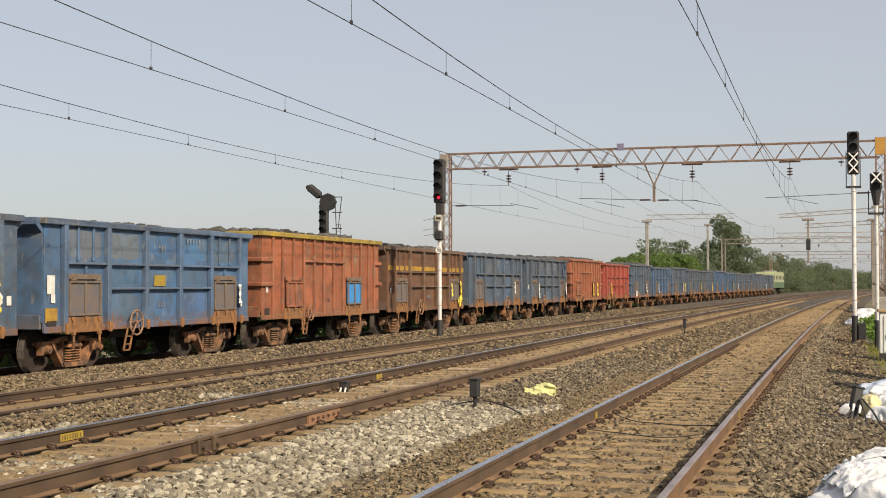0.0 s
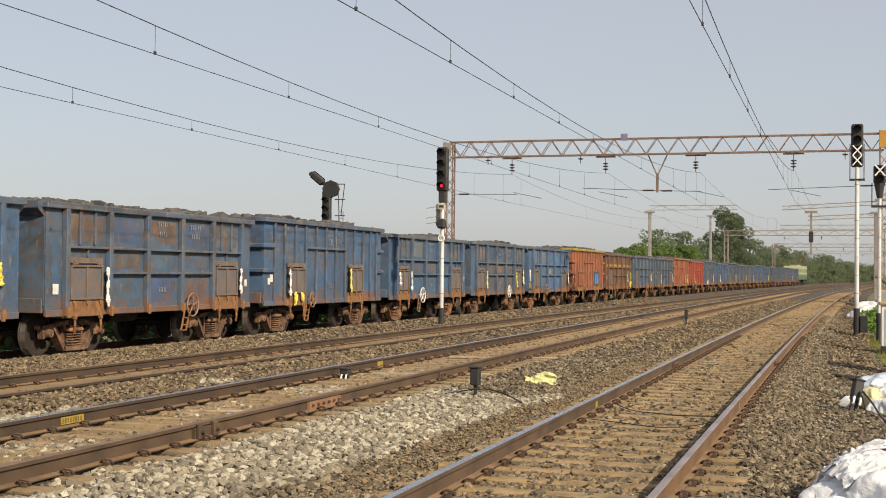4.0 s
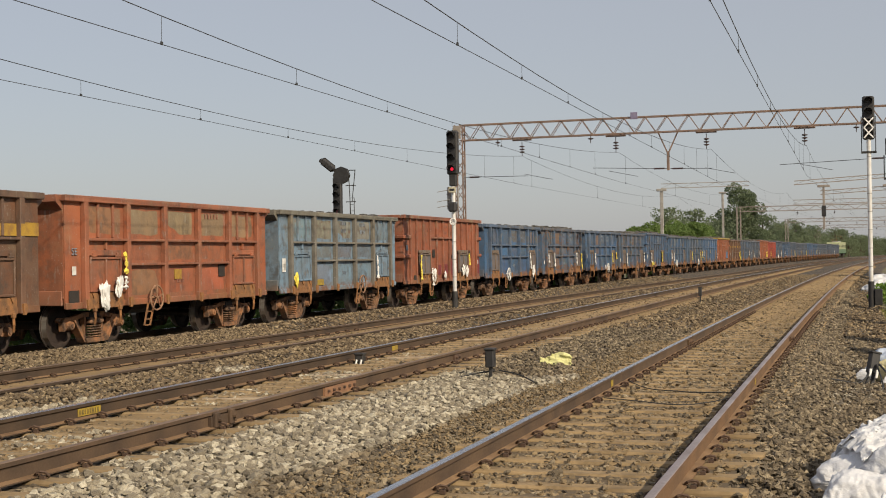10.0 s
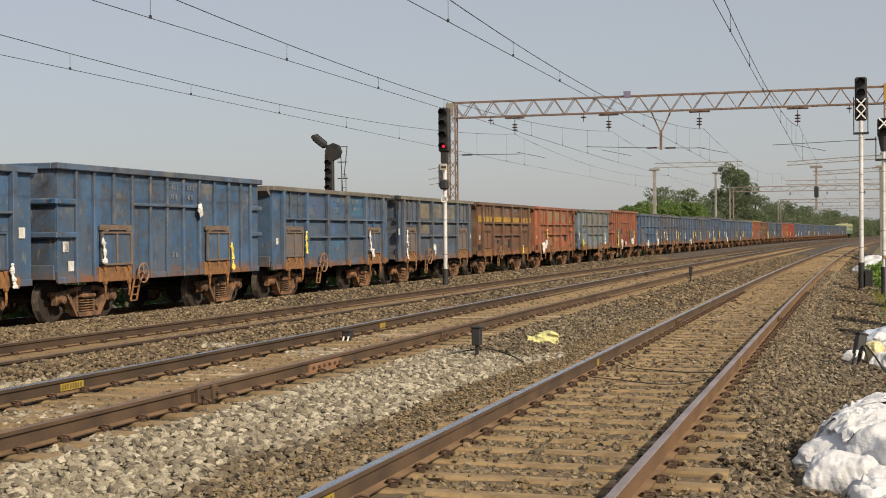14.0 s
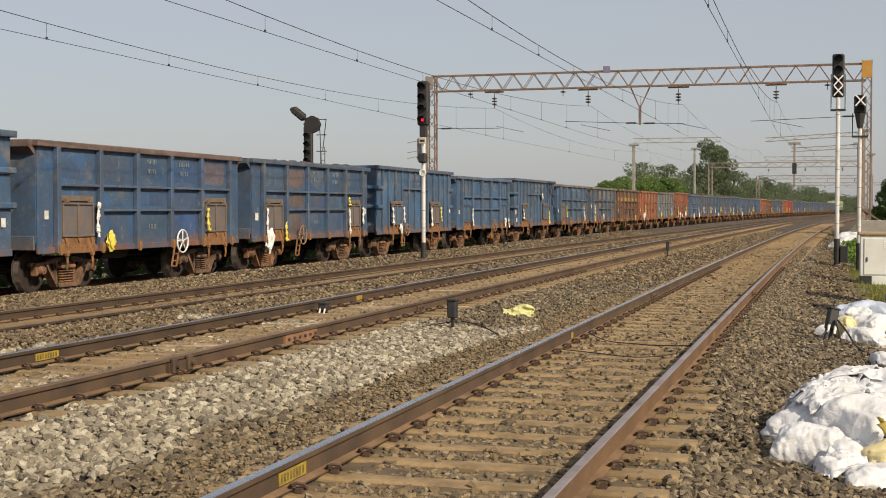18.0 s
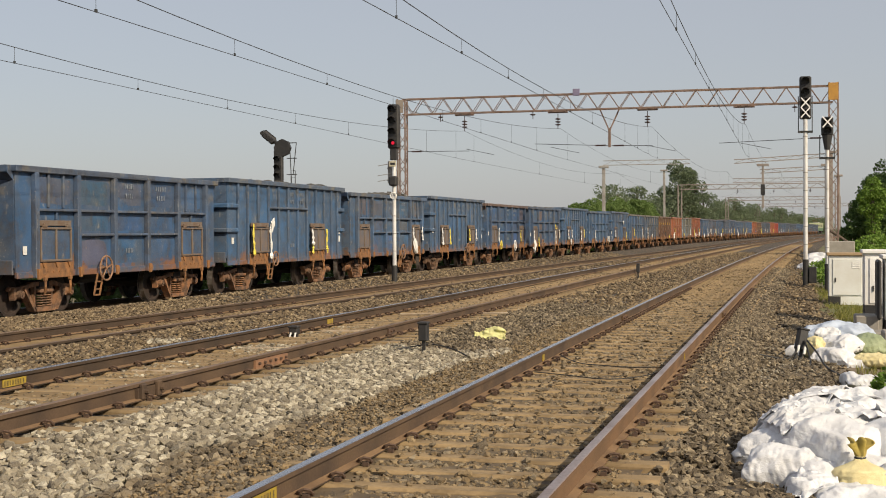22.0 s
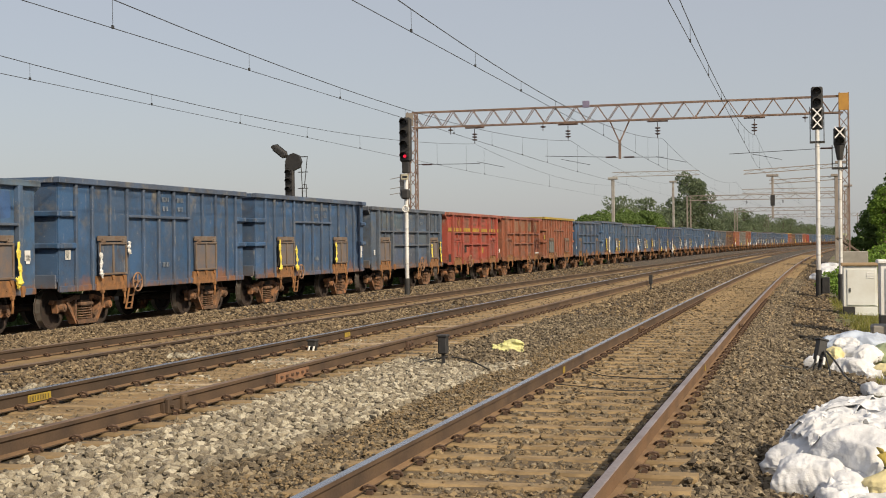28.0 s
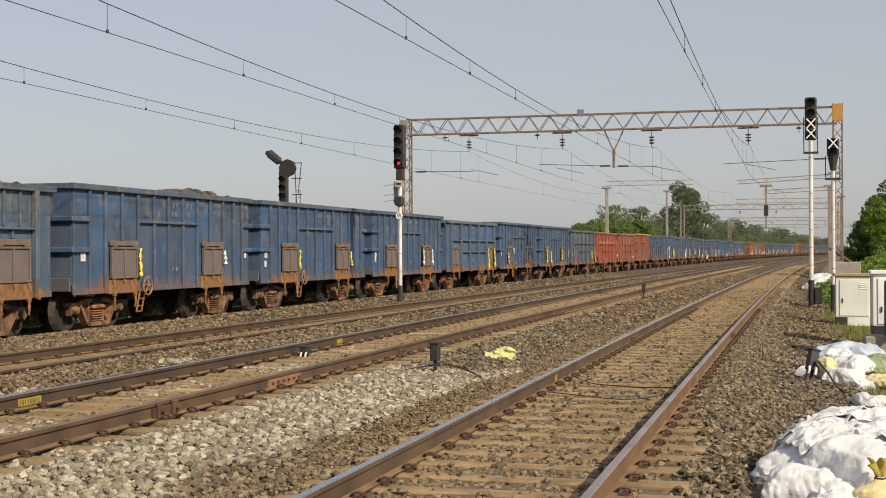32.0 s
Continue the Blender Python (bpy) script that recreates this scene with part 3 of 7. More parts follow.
def side_frame_mesh():
    """The cast side of a three-piece bogie, with its axle boxes, on x = 0."""
    bm = bmesh.new()
    # an arched top member, a low basket, slanting legs and columns leave the openings free
    prism(bm, [(-1.20, 0.58), (-1.16, 0.66), (-0.78, 0.68), (-0.42, 0.76), (0.42, 0.76), (0.78, 0.68), (1.16, 0.66), (1.20, 0.58), (0.80, 0.58), (0.42, 0.66), (-0.42, 0.66), (-0.80, 0.58)], -0.075, 0.065)
    prism(bm, [(-0.42, 0.19), (-0.36, 0.09), (0.36, 0.09), (0.42, 0.19)], -0.09, 0.12)
    for way in (-1, 1):
        prism(bm, [(way * 0.86, 0.62), (way * 0.70, 0.66), (way * 0.34, 0.10), (way * 0.48, 0.11)][::way], -0.06, 0.085)
        prism(bm, [(way * 0.86, 0.60), (way * 0.81, 0.62), (way * 0.42, 0.10), (way * 0.48, 0.11)][::way], 0.085, 0.125)
        prism(bm, [(way * 0.37, 0.70), (way * 0.30, 0.70), (way * 0.30, 0.16), (way * 0.37, 0.16)][::way], -0.06, 0.05)
        prism(bm, [(way * 1.20, 0.60), (way * 1.13, 0.62), (way * 1.10, 0.40), (way * 1.16, 0.38)][::way], -0.07, 0.07)
        prism(bm, [(way * 0.90, 0.60), (way * 0.84, 0.60), (way * 0.84, 0.42), (way * 0.90, 0.40)][::way], -0.07, 0.07)
        # brake hanger and block beside each wheel
        prism(bm, [(way * 0.58, 0.66), (way * 0.52, 0.66), (way * 0.50, 0.34), (way * 0.58, 0.30)][::way], -0.20, -0.11)
        prism(bm, [(way * 1.34, 0.62), (way * 1.27, 0.68), (way * 1.24, 0.66), (way * 1.30, 0.58)][::way], -0.05, 0.05)
    for y in (-1.0, 1.0):
        box(bm, -0.08, 0.075, y - 0.115, y + 0.115, 0.40, 0.59, edge=0.025)
        rod(bm, (0.07, y, 0.50), (0.17, y, 0.50), 0.105, 0.085, sides=12)
        rod(bm, (0.17, y, 0.50), (0.19, y, 0.50), 0.05, sides=8)
    me = bpy.data.meshes.new("side_frame")
    bm.to_mesh(me)
    bm.free()
    me.materials.append(BOGIE)
    return me


def spring_mesh():
    bm = bmesh.new()
    for y in (-0.17, 0.0, 0.17):
        for i in range(5):
            ring(bm, (0.03, y, 0.215 + 0.058 * i), 0.072, 0.020, "Z", 6, 3)
    box(bm, -0.10, 0.13, -0.27, 0.27, 0.50, 0.60, edge=0.03)
    box(bm, -0.10, 0.06, -0.20, 0.20, 0.59, 0.65, edge=0.02)
    me = bpy.data.meshes.new("spring_nest")
    bm.to_mesh(me)
    bm.free()
    me.materials.append(BOGIE)
    return me


WHEELSET_ME, FRAME_ME, SPRING_ME = wheelset_mesh(), side_frame_mesh(), spring_mesh()


def bogie(parent, y):
    bm = boxed(-1.18, 1.18, -0.23, 0.23, 0.55, 0.78, edge=0.04)
    box(bm, -0.35, 0.35, -0.34, 0.34, 0.74, 0.96, edge=0.03)
    for x in (-0.55, 0.55):
        box(bm, x - 0.05, x + 0.05, -0.85, 0.85, 0.42, 0.52)
    # the bolster's near-black colour paints the shade in the gaps behind the springs
    b = part("bogie", bm, UNDER, parent, "cast-steel bogie with rusty sides", (0, y, -RIDE))
    for x in (-1.10, 1.10):
        again("side_frame", FRAME_ME, b, at=Matrix.Translation((x, 0, 0)) @ pose(0, 0, 0, 0, 0, 0 if x > 0 else 180))
        again("spring_nest", SPRING_ME, b, at=(x + (0.03 if x > 0 else -0.03), 0, 0))
    for a in (-1.0, 1.0):
        again("wheelset", WHEELSET_ME, b, at=(0, a, 0.50))
    return b


def coupler(parent, way):
    bm = boxed(-0.09, 0.09, 4.75, 5.20, 0.98, 1.20, edge=0.02)
    prism(bm, [(5.15, 0.90), (5.355, 0.95), (5.355, 1.24), (5.15, 1.28)], -0.17, 0.12)
    rod(bm, (0.45, 4.9, 1.02), (0.42, 5.25, 0.72), 0.025, sides=6)
    rod(bm, (0.42, 5.25, 0.72), (0.40, 5.352, 0.66), 0.03, sides=6)
    rod(bm, (-0.85, 5.05, 1.12), (0.85, 5.05, 1.12), 0.018, sides=6)
    c = part("coupler", bm, UNDER, parent, at=pose(0, 0, 0, 0, 0, 0 if way > 0 else 180))
    return c


HAND_WHEEL = worn("rusty_dusty_iron", (0.33, 0.20, 0.12), (0.20, 0.105, 0.06), 0.85, 8.0)


def hand_wheel(parent, y, r):
    bm = ring(bmesh.new(), (0, 0, 0), r, 0.022, "X", 22, 6)
    for i in range(5):
        a = 2 * math.pi * i / 5 + 0.3
        rod(bm, (0, 0, 0), (0, r * math.cos(a), r * math.sin(a)), 0.016, sides=6)
    rod(bm, (-0.28, 0, 0), (0.03, 0, 0), 0.035, sides=8)
    w = part("hand_brake_wheel", bm, HAND_WHEEL, parent, "spoked hand-brake wheel", at=(1.66, y, 0.86))
    bm = bmesh.new()
    for a in (-0.13, 0.13):
        angle_bar(bm, (1.56, y + a - 0.1, 0.74), (1.60, y + a - 0.36, 0.22), 0.035)
    for k in (0.38, 0.72, 0.98):
        angle_bar(bm, (1.56 + 0.04 * k, y - 0.1 - 0.26 * k - 0.13, 0.74 - 0.52 * k), (1.56 + 0.04 * k, y - 0.1 - 0.26 * k + 0.13, 0.74 - 0.52 * k), 0.03)
    part("step", bm, RUST, parent, "rusty step iron")
    return w


def door_meshes():
    """A hinged side door: ribbed leaf, hinge bar above, rusty plate below; y = 0 at its middle."""
    w, z0, z1 = 0.64, 1.06, 1.84
    bm = bmesh.new()
    for y in (-w + 0.03, 0.0, w - 0.03):
        box(bm, 0.034, 0.075, y - 0.026, y + 0.026, z0 + 0.02, z1 - 0.02, edge=0.008)
    for z in (z0 + 0.03, z1 - 0.03):
        box(bm, 0.036, 0.078, -w, w, z - 0.025, z + 0.025, edge=0.008)
    bars = bm
    leaf = boxed(0.0, 0.035, -w + 0.01, w - 0.01, z0 + 0.01, z1 - 0.01, edge=0.01)
    bm = boxed(0.0, 0.045, -w - 0.02, w + 0.02, 1.865, 1.99, edge=0.008)
    for y in (-w + 0.16, w - 0.16):
        box(bm, 0.03, 0.085, y - 0.04, y + 0.04, 1.82, 1.93, edge=0.01)
        rod(bm, (0.07, y - 0.09, 1.855), (0.07, y + 0.09, 1.855), 0.020, sides=8)
    hinge = bm
    bm = boxed(-0.02, 0.045, -w - 0.05, w + 0.05, 0.70, 1.04, edge=0.01)
    for y in (-w + 0.12, 0.0, w - 0.12):
        prism(bm, [(y - 0.07, 1.05), (y + 0.07, 1.05), (y, 0.93)], 0.04, 0.075)
    for y in (-w + 0.16, w - 0.10):
        for a, b in (((0.05, y, 0.80), (0.06, y + 0.01, 0.50)), ((0.06, y + 0.01, 0.50), (0.01, y + 0.06, 0.36))):
            angle_bar(bm, a, b, 0.048)
        box(bm, 0.02, 0.10, y - 0.045, y + 0.045, 0.64, 0.74, edge=0.012)
    for y in (-0.35, -0.12, 0.12, 0.35):
        rod(bm, (0.04, y, 0.84), (0.058, y, 0.84), 0.018, sides=6)
    plate = bm
    out = []
    for nm, b, mat in (("door", leaf, DOORS), ("hinge_bar", hinge, DOOR_BAR), ("door_sill", plate, RUST), ("door_frame", bars, DOOR_BAR)):
        me = bpy.data.meshes.new(nm)
        b.to_mesh(me)
        b.free()
        me.materials.append(mat)
        out.append(me)
    return out


DOOR_ME, HINGE_ME, SILL_ME, DOOR_FRAME_ME = door_meshes()


def load_mesh(seed, high, base):
    """Coal heaped along the wagon, with lumps."""
    rnd = random.Random(seed)
    heaps = [(rnd.uniform(-3.8, 3.8), rnd.uniform(1.0, 2.4), rnd.uniform(0.4, 1.0) * high) for _ in range(5)]
    ys, xs = np.linspace(-HALF_L + 0.04, HALF_L - 0.04, 56), np.linspace(-SHEET_X + 0.03, SHEET_X - 0.03, 16)
    verts, faces = [], []
    for y in ys:
        for x in xs:
            z = base + max(h * math.exp(-((y - c) / w) ** 2) for c, w, h in heaps) * (1 - 0.55 * (x / SHEET_X) ** 2)
            z += 0.10 * noise.noise(Vector((x * 2.2 + seed, y * 2.2, 0))) + 0.10 * noise.noise(Vector((x * 6, y * 6, seed)))
            edge = min(1.0, (HALF_L - abs(y)) / 0.5, (SHEET_X - abs(x)) / 0.25)
            verts.append((x, y, 2.75 + (z - 2.75) * max(edge, 0.05)))
    w = len(xs)
    for j in range(len(ys) - 1):
        for i in range(w - 1):
            a = j * w + i
            faces.append((a, a + 1, a + w + 1, a + w))
    # loose lumps on top
    for k in range(60):
        x, y, r = rnd.choice((rnd.uniform(0.8, 1.42), rnd.uniform(-1.3, 1.4))), rnd.uniform(-4.6, 4.6), rnd.uniform(0.04, 0.11)
        top = base + max(h * math.exp(-((y - c) / q) ** 2) for c, q, h in heaps) * (1 - 0.55 * (x / SHEET_X) ** 2)
        o = len(verts)
        for a, b2, c2 in itertools.product((-1, 1), repeat=3):
            verts.append((x + r * a * rnd.uniform(0.5, 1.1), y + r * b2 * rnd.uniform(0.6, 1.3), max(top, 3.12) + r * (0.1 + c2 * rnd.uniform(0.4, 0.9))))
        faces += [tuple(o + i for i in f) for f in ((0, 1, 3, 2), (4, 6, 7, 5), (0, 4, 5, 1), (2, 3, 7, 6), (0, 2, 6, 4), (1, 5, 7, 3))]
    return mesh_from("coal_load", verts, faces, COAL)


LOADS = [load_mesh(3, 0.34, 3.14), load_mesh(8, 0.24, 3.12), load_mesh(15, 0.42, 3.05), load_mesh(21, 0.14, 2.98)]


def wagon_parts(root, ribbed, stubs=True):
    """Tub, chords, posts, ribs, doors and running gear of one wagon."""
    top = TOP_RIBBED if ribbed else TOP_PANELLED
    for way in (-1, 1):
        x = way * SHEET_X
        part("side_sheet", boxed(x - 0.015, x + 0.015, -HALF_L, HALF_L, SILL + 0.02, top - 0.05), PAINT, root)
        part("end_sheet", boxed(-SHEET_X + 0.016, SHEET_X - 0.016, way * HALF_L - 0.015, way * HALF_L + 0.015, 0.95, top - 0.05), PAINT, root)
        part("top_chord", boxed(x - 0.05, x + way * 0.13, -HALF_L - 0.10, HALF_L + 0.10, top - 0.12, top + 0.02, edge=0.015), PAINT, root)
        if ribbed:
            part("end_chord", boxed(-SHEET_X + 0.06, SHEET_X - 0.06, way * HALF_L - 0.05, way * (HALF_L + 0.10), top - 0.118, top + 0.018, edge=0.015), PAINT, root)
            for z in (2.48, 1.76):
                prism_bm = boxed(-1.60, 1.60, way * (HALF_L + 0.015), way * (HALF_L + 0.13), z - 0.07, z + 0.07, edge=0.03)
                part("end_rib", prism_bm, PAINT, root)
        else:
            e = way * (HALF_L + 0.016)
            bm = prism(bmesh.new(), [(e, top + 0.018), (e + way * 0.23, top + 0.018), (e + way * 0.23, top - 0.13), (e, top - 0.30)][::way], -SHEET_X + 0.06, SHEET_X - 0.02)
            part("end_chord", bm, PAINT, root)
        part("headstock", boxed(-1.45, 1.45, way * (HALF_L - 0.06), way * (HALF_L + 0.03), 0.80, 1.12, edge=0.015), PAINT, root)
        coupler(root, way)
    part("floor", boxed(-1.48, 1.48, -HALF_L + 0.03, HALF_L - 0.03, 1.06, 1.16), UNDER, root)
    bm = boxed(-0.20, 0.20, -4.85, 4.85, 0.78, 1.06)
    for y in (-3.26, -1.2, 0.9, 3.26):
        box(bm, -1.42, 1.42, y - 0.06, y + 0.06, 0.86, 1.06)
    rod(bm, (0.55, -1.0, 0.66), (0.55, 0.2, 0.66), 0.20, sides=12)
    rod(bm, (-0.62, 0.3, 0.68), (-0.62, 1.2, 0.68), 0.17, sides=12)
    rod(bm, (0.2, -2.2, 0.50), (0.2, 2.2, 0.50), 0.025, sides=6)
    part("underframe", bm, UNDER, root, "sooty underframe with brake cylinder and rods")
    posts = H_POSTS if ribbed else N_POSTS
    doors = (-2.68, 2.30) if ribbed else (-3.40, 3.40)
    deep = 0.075 if ribbed else 0.128
    wide = 0.045 if ribbed else 0.075
    full = bpy.data.meshes.new("post")
    bm = boxed(0.0, deep, -wide, wide, SILL, top - 0.11, edge=0.012)
    bm.to_mesh(full)
    bm.free()
    full.materials.append(PAINT)
    short = bpy.data.meshes.new("short_post")
    bm = boxed(0.0, deep, -wide, wide, 1.99, top - 0.11, edge=0.012)
    bm.to_mesh(short)
    bm.free()
    short.materials.append(PAINT)
    stub = bpy.data.meshes.new("stub_post")
    bm = boxed(0.0, 0.06, -0.035, 0.035, 2.27, top - 0.11, edge=0.01)
    bm.to_mesh(stub)
    bm.free()
    stub.materials.append(PAINT)
    foot = bpy.data.meshes.new("post_foot")
    bm = prism(bmesh.new(), [(-0.075, SILL + 0.20), (0.03, SILL + 0.20), (0.075, SILL + 0.12), (0.02, SILL - 0.03), (-0.05, SILL - 0.03)], deep + 0.001, deep + 0.045)
    bm.to_mesh(foot)
    bm.free()
    foot.materials.append(RUST)
    peg = bpy.data.meshes.new("short_stub")
    bm = boxed(0.0, 0.07, -0.03, 0.03, 2.0, 2.185, edge=0.01)
    bm.to_mesh(peg)
    bm.free()
    peg.materials.append(PAINT)
    for way in (-1, 1):
        m0 = pose(way * (SHEET_X + 0.014), 0, 0, 0, 0, 0 if way > 0 else 180)
        for y in posts:
            over_door = ribbed and any(abs(way * y - d) < 0.60 for d in doors) if way > 0 else False
            again("post", short if over_door else full, root, at=m0 @ Matrix.Translation((0, way * y, 0)))
            if way > 0 and not ribbed:
                again("post_foot", foot, root, "dark rusty bracket at the foot of a post", m0 @ Matrix.Translation((0, y, 0)))
        part("sill_beam", boxed(way * (SHEET_X + 0.012), way * (SHEET_X + 0.05), -HALF_L, HALF_L, SILL, SILL + 0.14, edge=0.01), PAINT, root)
        if way < 0:
            continue
        if ribbed:
            part("rib", boxed(SHEET_X + 0.014, SHEET_X + 0.115, -1.90, 1.38, 2.435, 2.505, edge=0.015), PAINT, root)
            for z in (2.48, 1.76):
                for a, b in ((-HALF_L, -4.27), (4.39, HALF_L)):
                    part("corner_rib", boxed(SHEET_X + 0.014, SHEET_X + 0.11, a - 0.01, b, z - 0.07, z + 0.07, edge=0.03), PAINT, root)
        else:
            for a, b in zip(N_POSTS, N_POSTS[1:]):
                door_bay = b - a > 1.5 and (a < -4 or b > 4)
                for z in (2.22, 1.66):
                    if door_bay and z < 2:
                        continue
                    part("rib", boxed(SHEET_X + 0.014, SHEET_X + 0.135, a + 0.076, b - 0.076, z - 0.03, z + 0.03, edge=0.01), PAINT, root)
                if door_bay and stubs:
                    again("short_stub", peg, root, at=(SHEET_X + 0.014, (a + b) / 2, 0))
                    for q in (0.33, 0.68):
                        again("stub_post", stub, root, at=(SHEET_X + 0.014, a + (b - a) * q, 0))
        for y in doors:
            d = again("door", DOOR_ME, root, "rust-stained hinged side door", (SHEET_X + 0.02 + (0.035 if ribbed else 0.0), y, 0))
            again("hinge_bar", HINGE_ME, d, "grey steel hinge bar")
            again("door_frame", DOOR_FRAME_ME, d, "grey steel frame bars of the door")
            again("door_sill", SILL_ME, root, "orange rusty plate with hangers", (SHEET_X + 0.03, y, 0))
    bogie(root, -3.262)
    bogie(root, 3.262)


def wagon_template(name, label, ribbed, brake_y, stubs=True):
    root = thing(name, label, "goods wagon", group="wagons of the train")
    wagon_parts(root, ribbed, stubs)
    hand_wheel(root, brake_y, 0.225 if ribbed else 0.29)
    return root


LABEL_N = "open coal wagon with panelled sides"
LABEL_H = "open coal wagon with ribbed sides"
KINDS = {"N": wagon_template("coal_wagon", LABEL_N, False, -1.36), "M": wagon_template("coal_wagon", LABEL_N, False, 1.32),
         "P": wagon_template("coal_wagon", LABEL_N, False, -1.40, False), "Q": wagon_template("coal_wagon", LABEL_N, False, 1.32, False),
         "H": wagon_template("coal_wagon", LABEL_H, True, -1.62), "K": wagon_template("coal_wagon", LABEL_H, True, 1.30)}

BLUE, DEEP, GREYB, PALE = (0.038, 0.102, 0.205), (0.027, 0.080, 0.174), (0.058, 0.098, 0.160), (0.16, 0.25, 0.34)
RUSTY = (0.268, 0.078, 0.035)
RED, ORANGE, BROWN, DIRTY = (0.325, 0.051, 0.031), (0.31, 0.095, 0.040), (0.138, 0.056, 0.025), (0.048, 0.100, 0.176)
# place in the train, kind, colour, wear, load, rim and strips of plastic
TRAIN = {18: ("N", GREYB, .4, 1), 17: ("N", GREYB, .3, 0), 16: ("H", GREYB, .2, 3), 15: ("N", GREYB, .5, 1), 14: ("N", GREYB, .4, 0), 13: ("N", BLUE, .3, 1),
         12: ("H", BLUE, .2, 3), 11: ("N", GREYB, .6, 1), 10: ("N", GREYB, .5, 0), 9: ("H", GREYB, .2, 3), 8: ("N", BLUE, .4, 1), 7: ("H", GREYB, .3, 0),
         6: ("N", RED, .2, 1), 5: ("H", ORANGE, .2, 0), 4: ("N", GREYB, .5, 0), 3: ("M", GREYB, .4, 1), 2: ("N", BROWN, .5, 0), 1: ("H", ORANGE, .4, 0),
         0: ("N", (0.05, 0.125, 0.25), .33, 1), -1: ("M", DIRTY, .5, 2), -2: ("N", BLUE, .45, 2), -3: ("H", BLUE, .75, 0), -4: ("M", DIRTY, .8, 0), -5: ("M", BLUE, .5, 1),
         -6: ("M", DIRTY, .85, 0), -7: ("N", BLUE, .5, 1), -8: ("H", RUSTY, .30, 3), -9: ("M", PALE, .6, 1), -10: ("N", ORANGE, .35, 3), -11: ("N", BROWN, .55, 3),
         -12: ("N", GREYB, .65, 3), -13: ("N", BLUE, .55, 3), -14: ("H", BLUE, .6, 3), -15: ("M", BLUE, .3, 3), -16: ("H", BLUE, .35, 3), -17: ("P", DEEP, .45, 1),
         -18: ("Q", DEEP, .30, 3), -19: ("K", BLUE, .45, 3), -20: ("M", BLUE, .58, 2), -21: ("H", BLUE, .40, 1), -22: ("N", DEEP, .45, 3), -23: ("H", RUSTY, .45, 3),
         -24: ("M", RUSTY, .40, 3), -25: ("N", RED, .30, 3), -26: ("M", GREYB, .45, 3), -27: ("H", DEEP, .26, 3), -28: ("H", DEEP, .24, 3), -29: ("Q", BLUE, .38, 3),
         -30: ("H", DEEP, .28, 3), -31: ("H", DEEP, .30, 3), -32: ("H", DEEP, .50, 2), -33: ("M", DIRTY, .50, 2), -34: ("N", BLUE, .40, 1)}
DUST = (0.135, 0.118, 0.098)
PITCH, FRONT = 10.713, 33.52
WAGONS = {}
WAVER = ((0, 0.02), (4, 0.07), (8, 0.20), (11, 0.13), (15, 0.05), (18.5, -0.20), (22, -0.30), (25, -0.42), (28, -0.28), (32, -0.20))


def rolled(t):
    """Metres that the train has gone; its pace wavers a little."""
    waver = 0.0
    for (a, p), (b, q) in zip(WAVER, WAVER[1:]):
        if a <= t <= b:
            f = (t - a) / (b - a)
            waver = p + (q - p) * f * f * (3 - 2 * f)
    return 10.68 * t + 0.004 * t * t + waver


def train_pose(s):
    return on_track(4, s, 0.0, RIDE)


BROWNED, TANNED, GREYED = (0.165, 0.096, 0.062), (0.245, 0.205, 0.118), (0.118, 0.106, 0.090)
